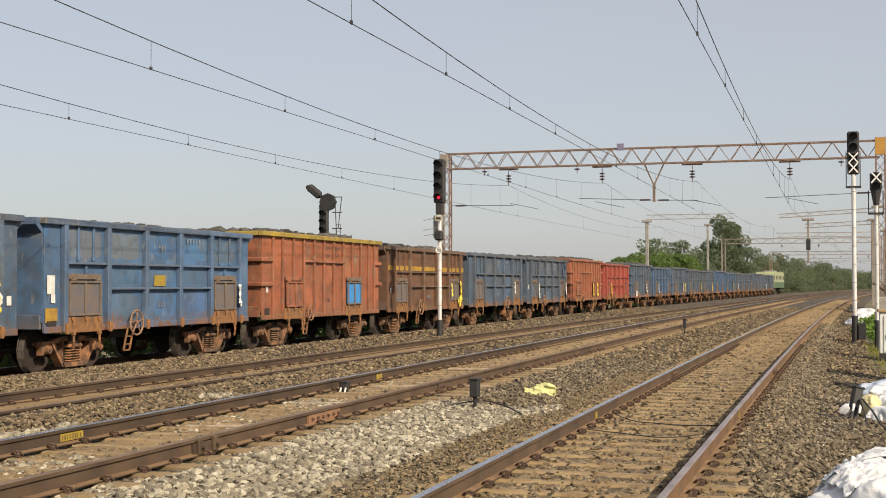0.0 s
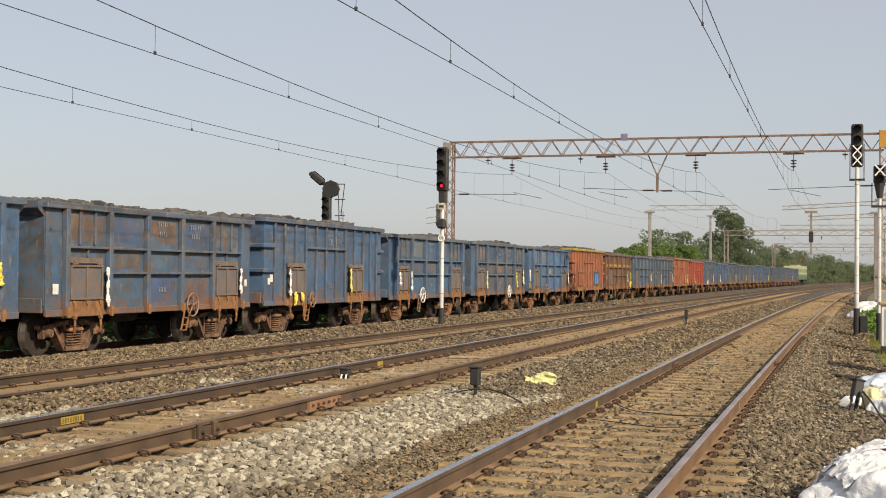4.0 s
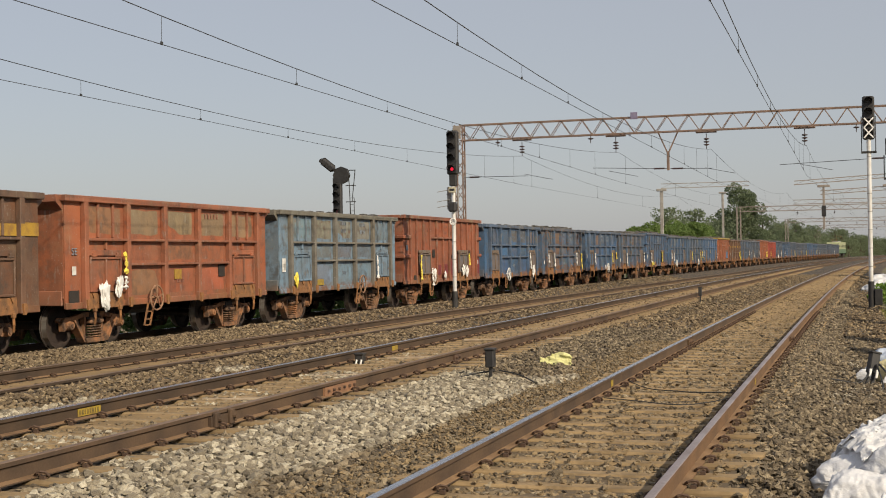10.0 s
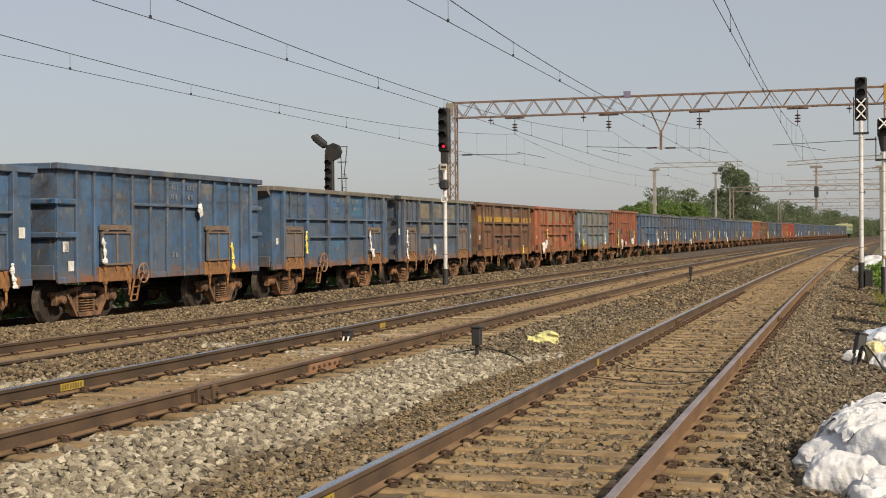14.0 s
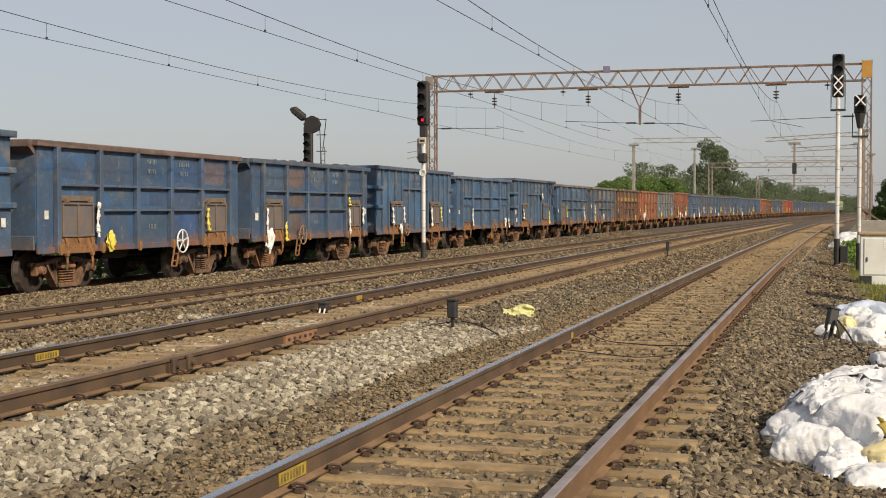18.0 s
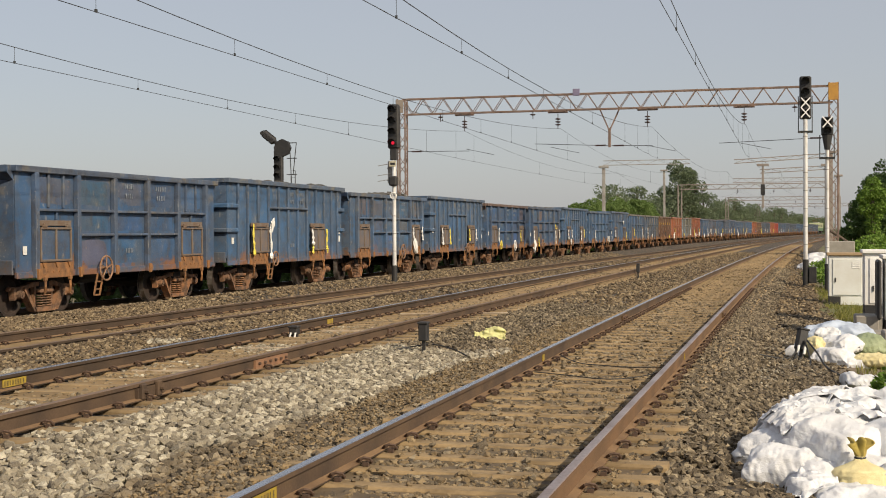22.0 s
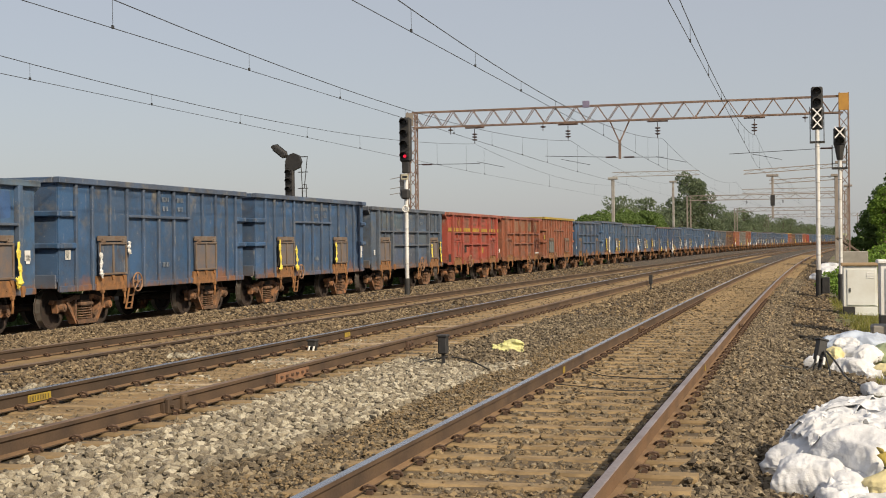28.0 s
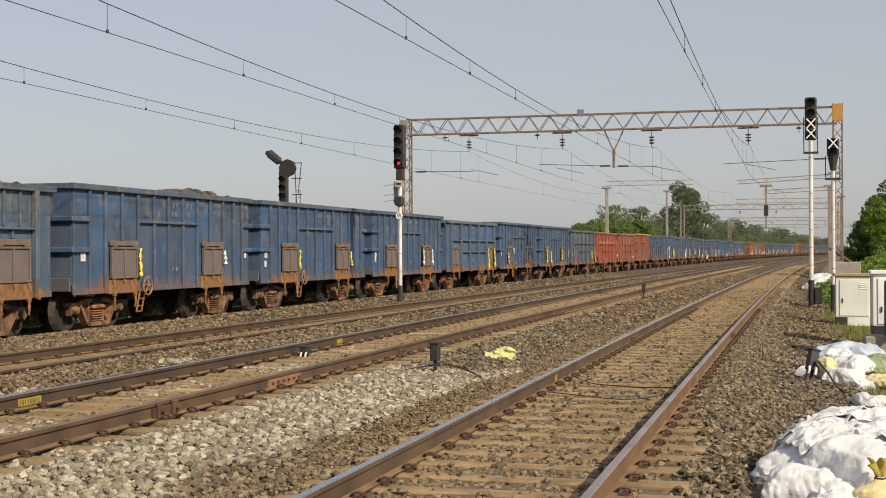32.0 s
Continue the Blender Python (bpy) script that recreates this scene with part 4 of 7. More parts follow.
# dust and rust that single sheets of a side have gathered: (bay, tier): tint, share
SHEETS = {0: {(0, 2): (TANNED, .35), (1, 2): (TANNED, .35), (1, 0): (GREYED, .3), (2, 1): (GREYED, .15), (4, 2): (GREYED, .2)},
          -1: {(0, 2): (BROWNED, .8), (1, 1): (BROWNED, .55), (2, 1): (BROWNED, .85), (2, 0): (BROWNED, .5), (3, 1): (GREYED, .7), (3, 0): (GREYED, .8), (4, 2): (BROWNED, .9), (1, 0): (GREYED, .7)},
          -2: {(1, 2): (TANNED, .4), (0, 2): (GREYED, .8), (4, 2): (GREYED, .8), (2, 1): (GREYED, .6), (3, 1): (GREYED, .4), (1, 1): (GREYED, .5), (3, 2): (TANNED, .2)},
          -4: {(0, 2): (BROWNED, .6), (1, 1): (GREYED, .7), (2, 2): (BROWNED, .7), (3, 0): (BROWNED, .5), (4, 2): (GREYED, .7)},
          -5: {(1, 2): (BROWNED, .9), (1, 1): (BROWNED, .6), (0, 2): (GREYED, .5), (2, 2): (GREYED, .3), (1, 0): (BROWNED, .3)},
          -6: {(1, 2): (BROWNED, .95), (1, 1): (BROWNED, .9), (1, 0): (BROWNED, .85), (0, 2): (GREYED, .6), (4, 2): (BROWNED, .6), (2, 1): (GREYED, .4), (3, 1): (GREYED, .3)},
          -7: {(2, 2): (GREYED, .85), (3, 2): (GREYED, .7), (4, 2): (BROWNED, .7), (0, 2): (GREYED, .3)},
          -9: {(1, 2): (TANNED, .75), (2, 2): (TANNED, .65), (3, 2): (TANNED, .65), (0, 2): (GREYED, .4), (1, 1): (GREYED, .6), (2, 1): (GREYED, .5), (3, 1): (GREYED, .55), (4, 2): (GREYED, .3)},
          -10: {(1, 2): (TANNED, .75), (2, 2): (TANNED, .85), (3, 2): (TANNED, .7), (4, 2): (TANNED, .6), (0, 2): (TANNED, .4), (2, 1): (TANNED, .2), (1, 0): (TANNED, .35)},
          -11: {(1, 2): (TANNED, .35), (2, 2): (TANNED, .2), (3, 2): (GREYED, .4), (0, 2): (TANNED, .25), (1, 0): (BROWNED, .3)},
          -12: {(1, 2): (TANNED, .75), (1, 1): (TANNED, .7), (2, 2): (TANNED, .65), (3, 2): (TANNED, .6), (4, 2): (TANNED, .4), (0, 2): (GREYED, .4)},
          -13: {(0, 2): (GREYED, .3), (3, 0): (GREYED, .5), (1, 1): (GREYED, .2), (4, 2): (GREYED, .35)},
          -15: {(0, 2): (GREYED, .4), (2, 1): (GREYED, .3)}, -17: {(1, 2): (BROWNED, .7), (1, 1): (BROWNED, .7), (1, 0): (BROWNED, .6), (2, 2): (GREYED, .4), (2, 1): (GREYED, .25)},
          -18: {(4, 2): (BROWNED, .55), (1, 2): (GREYED, .2)}, -20: {(0, 2): (BROWNED, .5), (1, 2): (GREYED, .6), (2, 2): (GREYED, .5), (3, 1): (GREYED, .5), (1, 1): (GREYED, .35), (4, 2): (GREYED, .7)},
          -22: {(2, 2): (GREYED, .35), (1, 0): (BROWNED, .4), (0, 2): (GREYED, .3)},
          -24: {(1, 2): (TANNED, .35), (2, 2): (TANNED, .25), (3, 2): (TANNED, .75), (4, 2): (TANNED, .7), (3, 1): (BROWNED, .55), (1, 1): (BROWNED, .2), (3, 0): (GREYED, .5)},
          -25: {(1, 2): (BROWNED, .5), (2, 2): (BROWNED, .3), (4, 2): (BROWNED, .9), (1, 1): (BROWNED, .5), (3, 1): (BROWNED, .55), (2, 0): (BROWNED, .35), (1, 0): (BROWNED, .3)},
          -26: {(0, 2): (GREYED, .4), (2, 1): (BROWNED, .3)}, -29: {(0, 2): (GREYED, .3), (1, 2): (GREYED, .25)}, -33: {(0, 2): (GREYED, .5), (1, 1): (BROWNED, .5), (3, 2): (TANNED, .4)},
          -34: {(1, 2): (GREYED, .4)}}
TIERS = ((0.865, 1.625), (1.695, 2.185), (2.255, 3.03))


def sheet_panel(y0, y1, z0, z1, seed):
    """One dented sheet between the ribs, bulged by the load behind it."""
    nx, nz, verts, faces = 10, 6, [], []
    for j in range(nz + 1):
        for i in range(nx + 1):
            u, v = i / nx, j / nz
            rim = min(u, 1 - u, v, 1 - v) > 0
            q = 0.016 + (0.006 * math.sin(math.pi * u) * math.sin(math.pi * v) + 0.008 * noise.noise(Vector((u * 3 + seed, v * 2, seed * 2.7))) if rim else -0.012)
            verts.append((SHEET_X + q, y0 + u * (y1 - y0), z0 + v * (z1 - z0)))
    for j in range(nz):
        for i in range(nx):
            a = j * (nx + 1) + i
            faces.append((a, a + 1, a + nx + 2, a + nx + 1))
    return mesh_from("side_panel", verts, faces, PAINT, True)


PANELS = {(bay, tier): sheet_panel(a + 0.078, b - 0.078, *TIERS[tier], bay + 5 * tier) for bay, (a, b) in enumerate(zip(N_POSTS, N_POSTS[1:])) for tier in range(3) if tier == 2 or bay in (1, 2, 3)}


def dress_sides(n, w, colour, wear):
    """The single sheets of a panelled side, each with its own dust."""
    rnd = random.Random(n * 7)
    for (bay, tier), me in PANELS.items():
        tint, share = SHEETS[n].get((bay, tier), (GREYED, rnd.uniform(0.0, 0.15)))
        base = [c * rnd.uniform(0.92, 1.12) for c in colour]
        again("side_panel", me, w, colour=(*(p + (q - p) * share for p, q in zip(base, tint)), min(0.9, wear + 0.25 * share)))


for n, (kind, colour, wear, load) in TRAIN.items():
    w = copy_thing(KINDS[kind], train_pose(FRONT + n * PITCH - 4.892))
    WAGONS[n] = w
    for o in w.children_recursive:
        if o.data.materials[0] == PAINT:
            kind_of = o.name.split(".")[0]
            dusty = {"side_sheet": 0.06, "end_sheet": 0.15, "top_chord": 0.35, "end_chord": 0.25, "rib": 0.34, "post": 0.22, "short_post": 0.22, "stub_post": 0.22, "headstock": 0.45}.get(kind_of, 0.06)
            if colour in (RED, ORANGE, RUSTY):
                dusty *= 0.6
            if colour == PALE:
                dusty *= 1.5
            o.color = (*(a + (b - a) * dusty for a, b in zip(colour, DUST)), wear)
    if n in SHEETS:
        dress_sides(n, w, colour, wear)
    again("coal_load", LOADS[load], w, "dark heaped coal", (0, 0, 0.065 if kind in "HK" else -0.07))
    hue = {BLUE: "faded blue", DEEP: "deep blue", GREYB: "grey-blue", PALE: "pale blue", RED: "red", RUSTY: "rust-red", ORANGE: "orange-red", (0.05, 0.125, 0.25): "bright blue", BROWN: "brown", DIRTY: "grimy blue and brown"}[colour]
    w["label"] = f"{hue} {w['label']}"
for n in (-1, -2, -5, -7, -18):        # white-painted hand wheels
    for o in WAGONS[n].children:
        if o.name.startswith("hand_brake_wheel"):
            o.data = o.data.copy()
            o.data.materials.clear()
            o.data.materials.append(PLASTIC_W)
for k in KINDS.values():
    for o in (*k.children_recursive, k):
        bpy.data.objects.remove(o)


# ---- overhead line ----
GY = 71.0


def truss(root, x0, x1, y, z0, z1, bay, mat, chord=0.075, lace=0.036, deep=0.4):
    """A lattice beam: two faces of chords and zigzag lacing."""
    for dy in (-deep / 2, deep / 2):
        for a, b in ((z0, z0), (z1, z1)):
            part("chord", angle_bar(bmesh.new(), (x0, y + dy, a), (x1, y + dy, b), chord), mat, root)
    n = max(2, round(abs(x1 - x0) / bay) * 2)
    for dy in (-deep / 2, deep / 2):
        for i in range(n):
            a, b = x0 + (x1 - x0) * i / n, x0 + (x1 - x0) * (i + 1) / n
            za, zb = (z0, z1) if i % 2 else (z1, z0)
            part("lacing_bar", angle_bar(bmesh.new(), (a, y + dy, za), (b, y + dy, zb), lace), mat, root)
    bm = bmesh.new()
    for i in range(0, n + 1, 2):
        x = x0 + (x1 - x0) * i / n
        angle_bar(bm, (x, y - deep / 2, z0), (x, y + deep / 2, z0), lace)
        angle_bar(bm, (x, y - deep / 2, z1), (x, y + deep / 2, z1), lace)
    part("cross_bars", bm, mat, root)


def lattice_mast(root, x, y, z0, z1, w, mat, bay=0.62):
    corners = [(-w / 2, -w / 2), (w / 2, -w / 2), (w / 2, w / 2), (-w / 2, w / 2)]
    for a, b in corners:
        part("mast_leg", angle_bar(bmesh.new(), (x + a, y + b, z0), (x + a, y + b, z1), 0.07), mat, root)
    n = round((z1 - z0) / bay)
    for k in range(4):
        p, q = corners[k], corners[(k + 1) % 4]
        for i in range(n):
            za, zb = z0 + (z1 - z0) * i / n, z0 + (z1 - z0) * (i + 1) / n
            s, e = (p, q) if i % 2 else (q, p)
            part("mast_lacing", angle_bar(bmesh.new(), (x + s[0], y + s[1], za), (x + e[0], y + e[1], zb), 0.035), mat, root)


def insulator(name, top, length, parent, discs=3):
    bm = bmesh.new()
    x, y, z = top
    rod(bm, (x, y, z), (x, y, z - length), 0.022, sides=6)
    for i in range(discs):
        zz = z - length * (0.30 + 0.55 * i / discs)
        lathe(bm, [(zz, 0.04), (zz - 0.03, 0.15), (zz - 0.07, 0.15), (zz - 0.10, 0.05)], (x, y, 0), "Z", 12)
    return part(name, bm, PORCELAIN, parent, "dark ribbed porcelain insulator")


WIRE_X = (-2.2, -7.3, -12.2, -17.5)


def portal():
    root = thing("portal_gantry", "rust-tinted lattice steel portal spanning the tracks and carrying the overhead line", "gantry")
    truss(root, -21.1, 2.3, GY, 8.12, 8.98, 1.2, GANTRY)
    lattice_mast(root, -21.15, GY, -1.0, 9.0, 0.45, GANTRY)
    lattice_mast(root, 2.35, GY, -0.6, 9.15, 0.45, GANTRY)
    part("ochre_plate", boxed(2.08, 2.58, GY - 0.32, GY - 0.26, 8.22, 9.12, edge=0.01), OCHRE, root, "ochre-painted plate at the mast head")
    part("mast_plate", boxed(-21.45, -21.0, GY - 0.32, GY - 0.26, 8.2, 8.95, edge=0.01), GANTRY_OLD, root, "grey plate at the mast head")
    part("number_box", boxed(-11.33, -10.95, GY - 0.34, GY - 0.27, 8.86, 9.24, edge=0.01), worn("violet_plate", (0.22, 0.20, 0.30), (0.16, 0.14, 0.22), 0.6), root, "small violet plate on the beam")
    for x in WIRE_X:
        part("hanger_bar", boxed(x - 0.55, x + 0.55, GY - 0.05, GY + 0.05, 7.97, 8.06, edge=0.01), GANTRY, root)
        insulator("insulator", (x, GY, 7.95), 0.85, root)
    bm = bmesh.new()
    angle_bar(bm, (-9.9, GY, 8.15), (-9.42, GY, 7.05), 0.07)
    angle_bar(bm, (-8.8, GY, 8.15), (-9.30, GY, 7.05), 0.07)
    box(bm, -9.43, -9.29, GY - 0.06, GY + 0.06, 6.03, 7.08, edge=0.01)
    part("drop_bracket", bm, GANTRY, root, "vee-shaped steel drop bracket")
    for x0, x1, z0, z1 in ((-20.9, -17.2, 6.03, 5.99), (-13.5, -9.45, 6.30, 6.12), (-9.25, -7.0, 6.12, 6.06), (-3.5, 2.2, 6.12, 6.30)):
        bm = rod(bmesh.new(), (x0, GY, z0), (x1, GY, z1), 0.016, sides=6)
        part("registration_arm", bm, WIRE, root)
    for x, z in ((-20.3, 6.02), (-9.85, 6.14), (-8.85, 6.11), (1.45, 6.28)):
        bm = rod(bmesh.new(), (x - 0.28, GY, z), (x + 0.28, GY, z), 0.044, sides=8)
        part("arm_insulator", bm, PORCELAIN, root)
    for x in (-16.2, -11.4, -6.2, -1.2):
        bm = rod(bmesh.new(), (x + 0.4, GY, 5.75), (x - 1.2, GY, 6.1), 0.013, sides=6)
        part("steady_arm", bm, WIRE, root)
    for x in (-18.9, -13.6, 0.4):
        insulator("small_hanger", (x, GY, 8.1), 0.42, root, 1)
    return root


portal()


def wire_run(x, label, ends, gap, first, hang):
    """Contact wire, sagging catenary and droppers over one track."""
    root = thing("overhead_line", label, "overhead wire", group="overhead wires")

    def at(s):
        return x + (bend(s) - bend(GY) if s > GY else 0.0)

    for a, b in zip(ends, ends[1:]):
        n = 24
        sag = 1.33 * ((b - a) / 70) ** 2

        def high(f):
            return hang - sag * 4 * f * (1 - f)

        xa, xb = at(a), at(b)
        cat = [(xa + (xb - xa) * i / n, a + (b - a) * i / n, high(i / n)) for i in range(n + 1)]
        con = [(xa + (xb - xa) * i / n, a + (b - a) * i / n, 5.495) for i in range(n + 1)]
        part("catenary_wire", tube(cat, 0.0095 if a < 70 else 0.0075), WIRE, root)
        part("contact_wire", tube(con, 0.0078 if a < 70 else 0.006), WIRE, root)
        s = a + first
        while s < b - 1:
            f = (s - a) / (b - a)
            xs = xa + (xb - xa) * f
            part("dropper", box(rod(bmesh.new(), (xs, s, high(f)), (xs, s, 5.495), 0.005, sides=5), xs - 0.016, xs + 0.016, s - 0.03, s + 0.03, 5.485, 5.545), WIRE, root)
            s += gap if a < 71 else 3 * gap
    return root


for wx, gap, first in ((-2.12, 5.6, 3.0), (-7.05, 5.05, 2.2), (-12.05, 6.1, 1.9), (-17.5, 6.0, 2.0)):
    wire_run(wx, "sagging catenary and contact wire with droppers over a track", (-69, 1, 71, 127, 200, 285, 380), gap, first, 7.08 if wx > -10 else 7.11)


def far_portal(y, x0, x1, z, mat, deep):
    root = thing("portal_gantry", "distant lattice steel portal over the tracks", "gantry", group="far gantries")
    truss(root, x0, x1, y, z, z + deep, 2.4, mat, chord=0.12, lace=0.07)
    for x in (x0, x1):
        for dx in (-0.28, 0.28):
            part("mast_leg", boxed(x + dx - 0.1, x + dx + 0.1, y - 0.12, y + 0.12, -0.8, z + deep, edge=0.02), mat, root)
        for k in range(9):
            zz = -0.4 + k * (z / 9)
            part("mast_lacing", angle_bar(bmesh.new(), (x - 0.28, y, zz), (x + 0.28, y, zz + z / 9), 0.06), mat, root)
    for x in np.linspace(x0 + 3.5, x1 - 3.5, 4):
        insulator("insulator", (x, y, z - 0.02), 0.7, root)
    return root


far_portal(213, -16.8, 7.0, 8.0, GANTRY_OLD, 0.75)
far_portal(300, -13.2, 11.0, 8.0, GANTRY_OLD, 0.75)
far_portal(385, -8.0, 17.0, 8.0, GANTRY_OLD, 0.8)


def boom_mast(x, y, top, x0, x1, z0, z1, mat, thick=0.16, rise=0.0):
    """A boxy mast that carries a level boom of two rails with lacing."""
    root = thing("overhead_line_mast", "pale steel overhead line mast with a level boom", "mast", group="masts")
    part("mast_post", boxed(x - thick, x + thick, y - thick, y + thick, -1.2, top, edge=0.03), mat, root)
    part("mast_cap", boxed(x - 0.5, x + 0.5, y - 0.25, y + 0.25, top - 0.14, top + 0.10, edge=0.03), mat, root)
    if x1 > x0:
        for z in (z0, z1):
            part("boom_rail", angle_bar(bmesh.new(), (x0, y, z), (x1, y, z + rise), 0.075), mat, root)
        n = max(4, round((x1 - x0) / 1.1))
        for i in range(n):
            xa, xb = x0 + (x1 - x0) * i / n, x0 + (x1 - x0) * (i + 1) / n
            part("boom_lacing", angle_bar(bmesh.new(), (xa, y, (z0, z1)[i % 2] + rise * i / n), (xb, y, (z1, z0)[i % 2] + rise * (i + 1) / n), 0.03), mat, root)
    return root


boom_mast(-18.45, 135, 8.1, -18.5, -9.6, 8.25, 8.7, GALV)
boom_mast(-16.4, 181, 9.7, 0, 0, 0, 0, GALV, 0.15)
right_boom = boom_mast(3.9, 125, 8.6, -4.82, 4.0, 7.70, 8.04, GANTRY_OLD, 0.16, 0.45)
part("drop_tube", boxed(-2.3, -2.1, 124.9, 125.1, 3.5, 7.6, edge=0.02), GANTRY_OLD, right_boom, "hanging drop tube")
part("drop_cap", boxed(-2.75, -1.65, 124.85, 125.15, 7.4, 7.62, edge=0.02), GANTRY_OLD, right_boom)
part("drop_box", boxed(-2.4, -2.0, 124.8, 125.2, 4.7, 5.7, edge=0.03), BLACK, right_boom)
boom_mast(3.6, 129, 7.6, -2.57, 3.7, 6.90, 7.25, GANTRY_OLD, 0.16, 0.28)
boom_mast(6.0, 165, 8.0, -6.5, 6.2, 7.3, 7.8, GANTRY_OLD)


# ---- signals ----
def signal_head(root, x, y, z0, z1, w, lamps, lit=None, light=None):
    bm = boxed(x - w / 2, x + w / 2, y - 0.12, y + 0.14, z0, z1, edge=0.05)
    part("signal_head", bm, BLACK, root, "black signal head with hooded lamps")
    for i in range(lamps):
        z = z1 - (z1 - z0) * (i + 0.5) / lamps
        bm = bmesh.new()
        n, r = 14, w * 0.34
        for k in range(n + 1):
            a = math.radians(-25 + 230 * k / n)
            p = (x + r * math.cos(a), z + r * math.sin(a))
            bm.verts.new((p[0], y - 0.12, p[1]))
            bm.verts.new((p[0], y - 0.36 if 0.1 < k / n < 0.9 else y - 0.24, p[1]))
        bm.verts.ensure_lookup_table()
        for k in range(n):
            v = bm.verts
            bm.faces.new((v[2 * k], v[2 * k + 1], v[2 * k + 3], v[2 * k + 2]))
        bmesh.ops.solidify(bm, geom=bm.faces[:], thickness=0.012)
        part("lamp_hood", bm, BLACK, root)
        bm = lathe(bmesh.new(), [(y - 0.135, r * 0.38), (y - 0.12, r * 0.44)], (x, 0, z), "Y", 16)
        part("lens", bm, (light or RED_LIGHT) if lit == i else BLACK, root, "red lens" if lit == i else "")


def pole(root, x, y, z0, z1, r, mat, foot=None):
    part("pole", rod(bmesh.new(), (x, y, z0), (x, y, z1), r, sides=14), mat, root)
    if foot:
        part("pole_foot", rod(bmesh.new(), (x, y, z0 - 0.02), (x, y, foot), r + 0.03, sides=14), BLACK, root, "black-painted foot of the pole")
    for z in np.arange(max(z0, foot or z0) + 0.5, z1, 0.62):
        part("pole_band", rod(bmesh.new(), (x, y, z), (x, y, z + 0.02), r + 0.008, sides=14), GALV, root)


def cross_strips(root, x, y, z, w, h):
    for way in (-1, 1):
        part("white_strip", angle_bar(bmesh.new(), (x - way * w / 2, y - (0.002 if way > 0 else 0.008), z - h / 2), (x + way * w / 2, y - (0.002 if way > 0 else 0.008), z + h / 2), 0.012, 0.043), WHITE, root, "white strip of a cross that marks the signal as unused")


def cage(root, x, y, z0, z1, w):
    for dx in (-w / 2, w / 2):
        part("cage_bar", rod(bmesh.new(), (x + dx, y + 0.28, z0), (x + dx, y + 0.28, z1), 0.018, sides=6), BLACK, root)
    part("cage_floor", boxed(x - w / 2 - 0.02, x + w / 2 + 0.02, y - 0.1, y + 0.3, z0 - 0.03, z0 + 0.02), BLACK, root)


def ladder(root, x, y, z0, z1, w=0.32, mat=None):
    for dx in (-w / 2, w / 2):
        part("ladder_rail", rod(bmesh.new(), (x + dx, y, z0), (x + dx, y, z1), 0.018, sides=6), mat or GALV, root)
    for z in np.arange(z0 + 0.15, z1, 0.32):
        part("rung", rod(bmesh.new(), (x - w / 2, y, z), (x + w / 2, y, z), 0.011, sides=5), mat or GALV, root)


def left_signal():
    x, y = -13.41, 44.0
    root = thing("railway_signal", "four-lamp colour light signal on a silver pole, showing red", "railway signal", group="signals")
    signal_head(root, x, y, 4.42, 5.98, 0.40, 4, 3)
    bm = boxed(x - 0.12, x + 0.12, y - 0.1, y + 0.1, 4.02, 4.42, edge=0.02)
    part("head_bracket", bm, BLACK, root)
    pole(root, x, y, -0.30, 4.05, 0.072, SILVER, 0.30)
    part("number_plate", boxed(x - 0.13, x + 0.13, y - 0.16, y - 0.13, 3.78, 3.98, edge=0.01), worn("pale_yellow_plate", (0.55, 0.52, 0.38), (0.42, 0.38, 0.28), 0.7, 5.0), root, "pale yellow number plate, its writing not readable")
    part("plate_writing", boxed(x - 0.09, x + 0.09, y - 0.166, y - 0.161, 3.84, 3.92), BLACK, root)
    bm = boxed(x - 0.14, x + 0.14, y - 0.22, y + 0.05, 3.10, 3.45, edge=0.05)
    part("calling_on_lamp", bm, BLACK, root, "small black calling-on lamp")
    bm = prism(bmesh.new(), [(y + 0.10, 3.20), (y + 0.10, 3.95), (y + 0.16, 4.0), (y + 0.16, 3.25)], x - 0.26, x - 0.06)
    angle_bar(bm, (x - 0.26, y + 0.05, 3.3), (x + 0.16, y + 0.05, 3.75), 0.035)
    angle_bar(bm, (x - 0.26, y + 0.05, 3.75), (x + 0.16, y + 0.05, 3.3), 0.035)
    angle_bar(bm, (x + 0.16, y + 0.05, 3.2), (x + 0.16, y + 0.05, 4.0), 0.035)
    part("fitting_bracket", bm, GALV, root, "pale steel bracket with crossed stays")
    for z in (3.35, 3.55, 3.9):
        part("spike", rod(bmesh.new(), (x - 0.6, y, z - 0.08), (x - 0.1, y, z), 0.012, sides=5), GALV, root)
    bm = ring(bmesh.new(), (x, y - 0.10, 2.76), 0.105, 0.025, "Y", 20, 6)
    part("marker_ring", bm, WHITE, root, "white ring marker")
    c = bpy.data.curves.new("marker_letter", "FONT")
    c.body, c.size, c.extrude, c.align_x, c.align_y = "C", 0.16, 0.006, "CENTER", "CENTER"
    c.materials.append(WHITE)
    o = new("marker_letter", c)
    o.parent, o.matrix_basis = root, pose(x, y - 0.12, 2.76, 90, 0, 0)


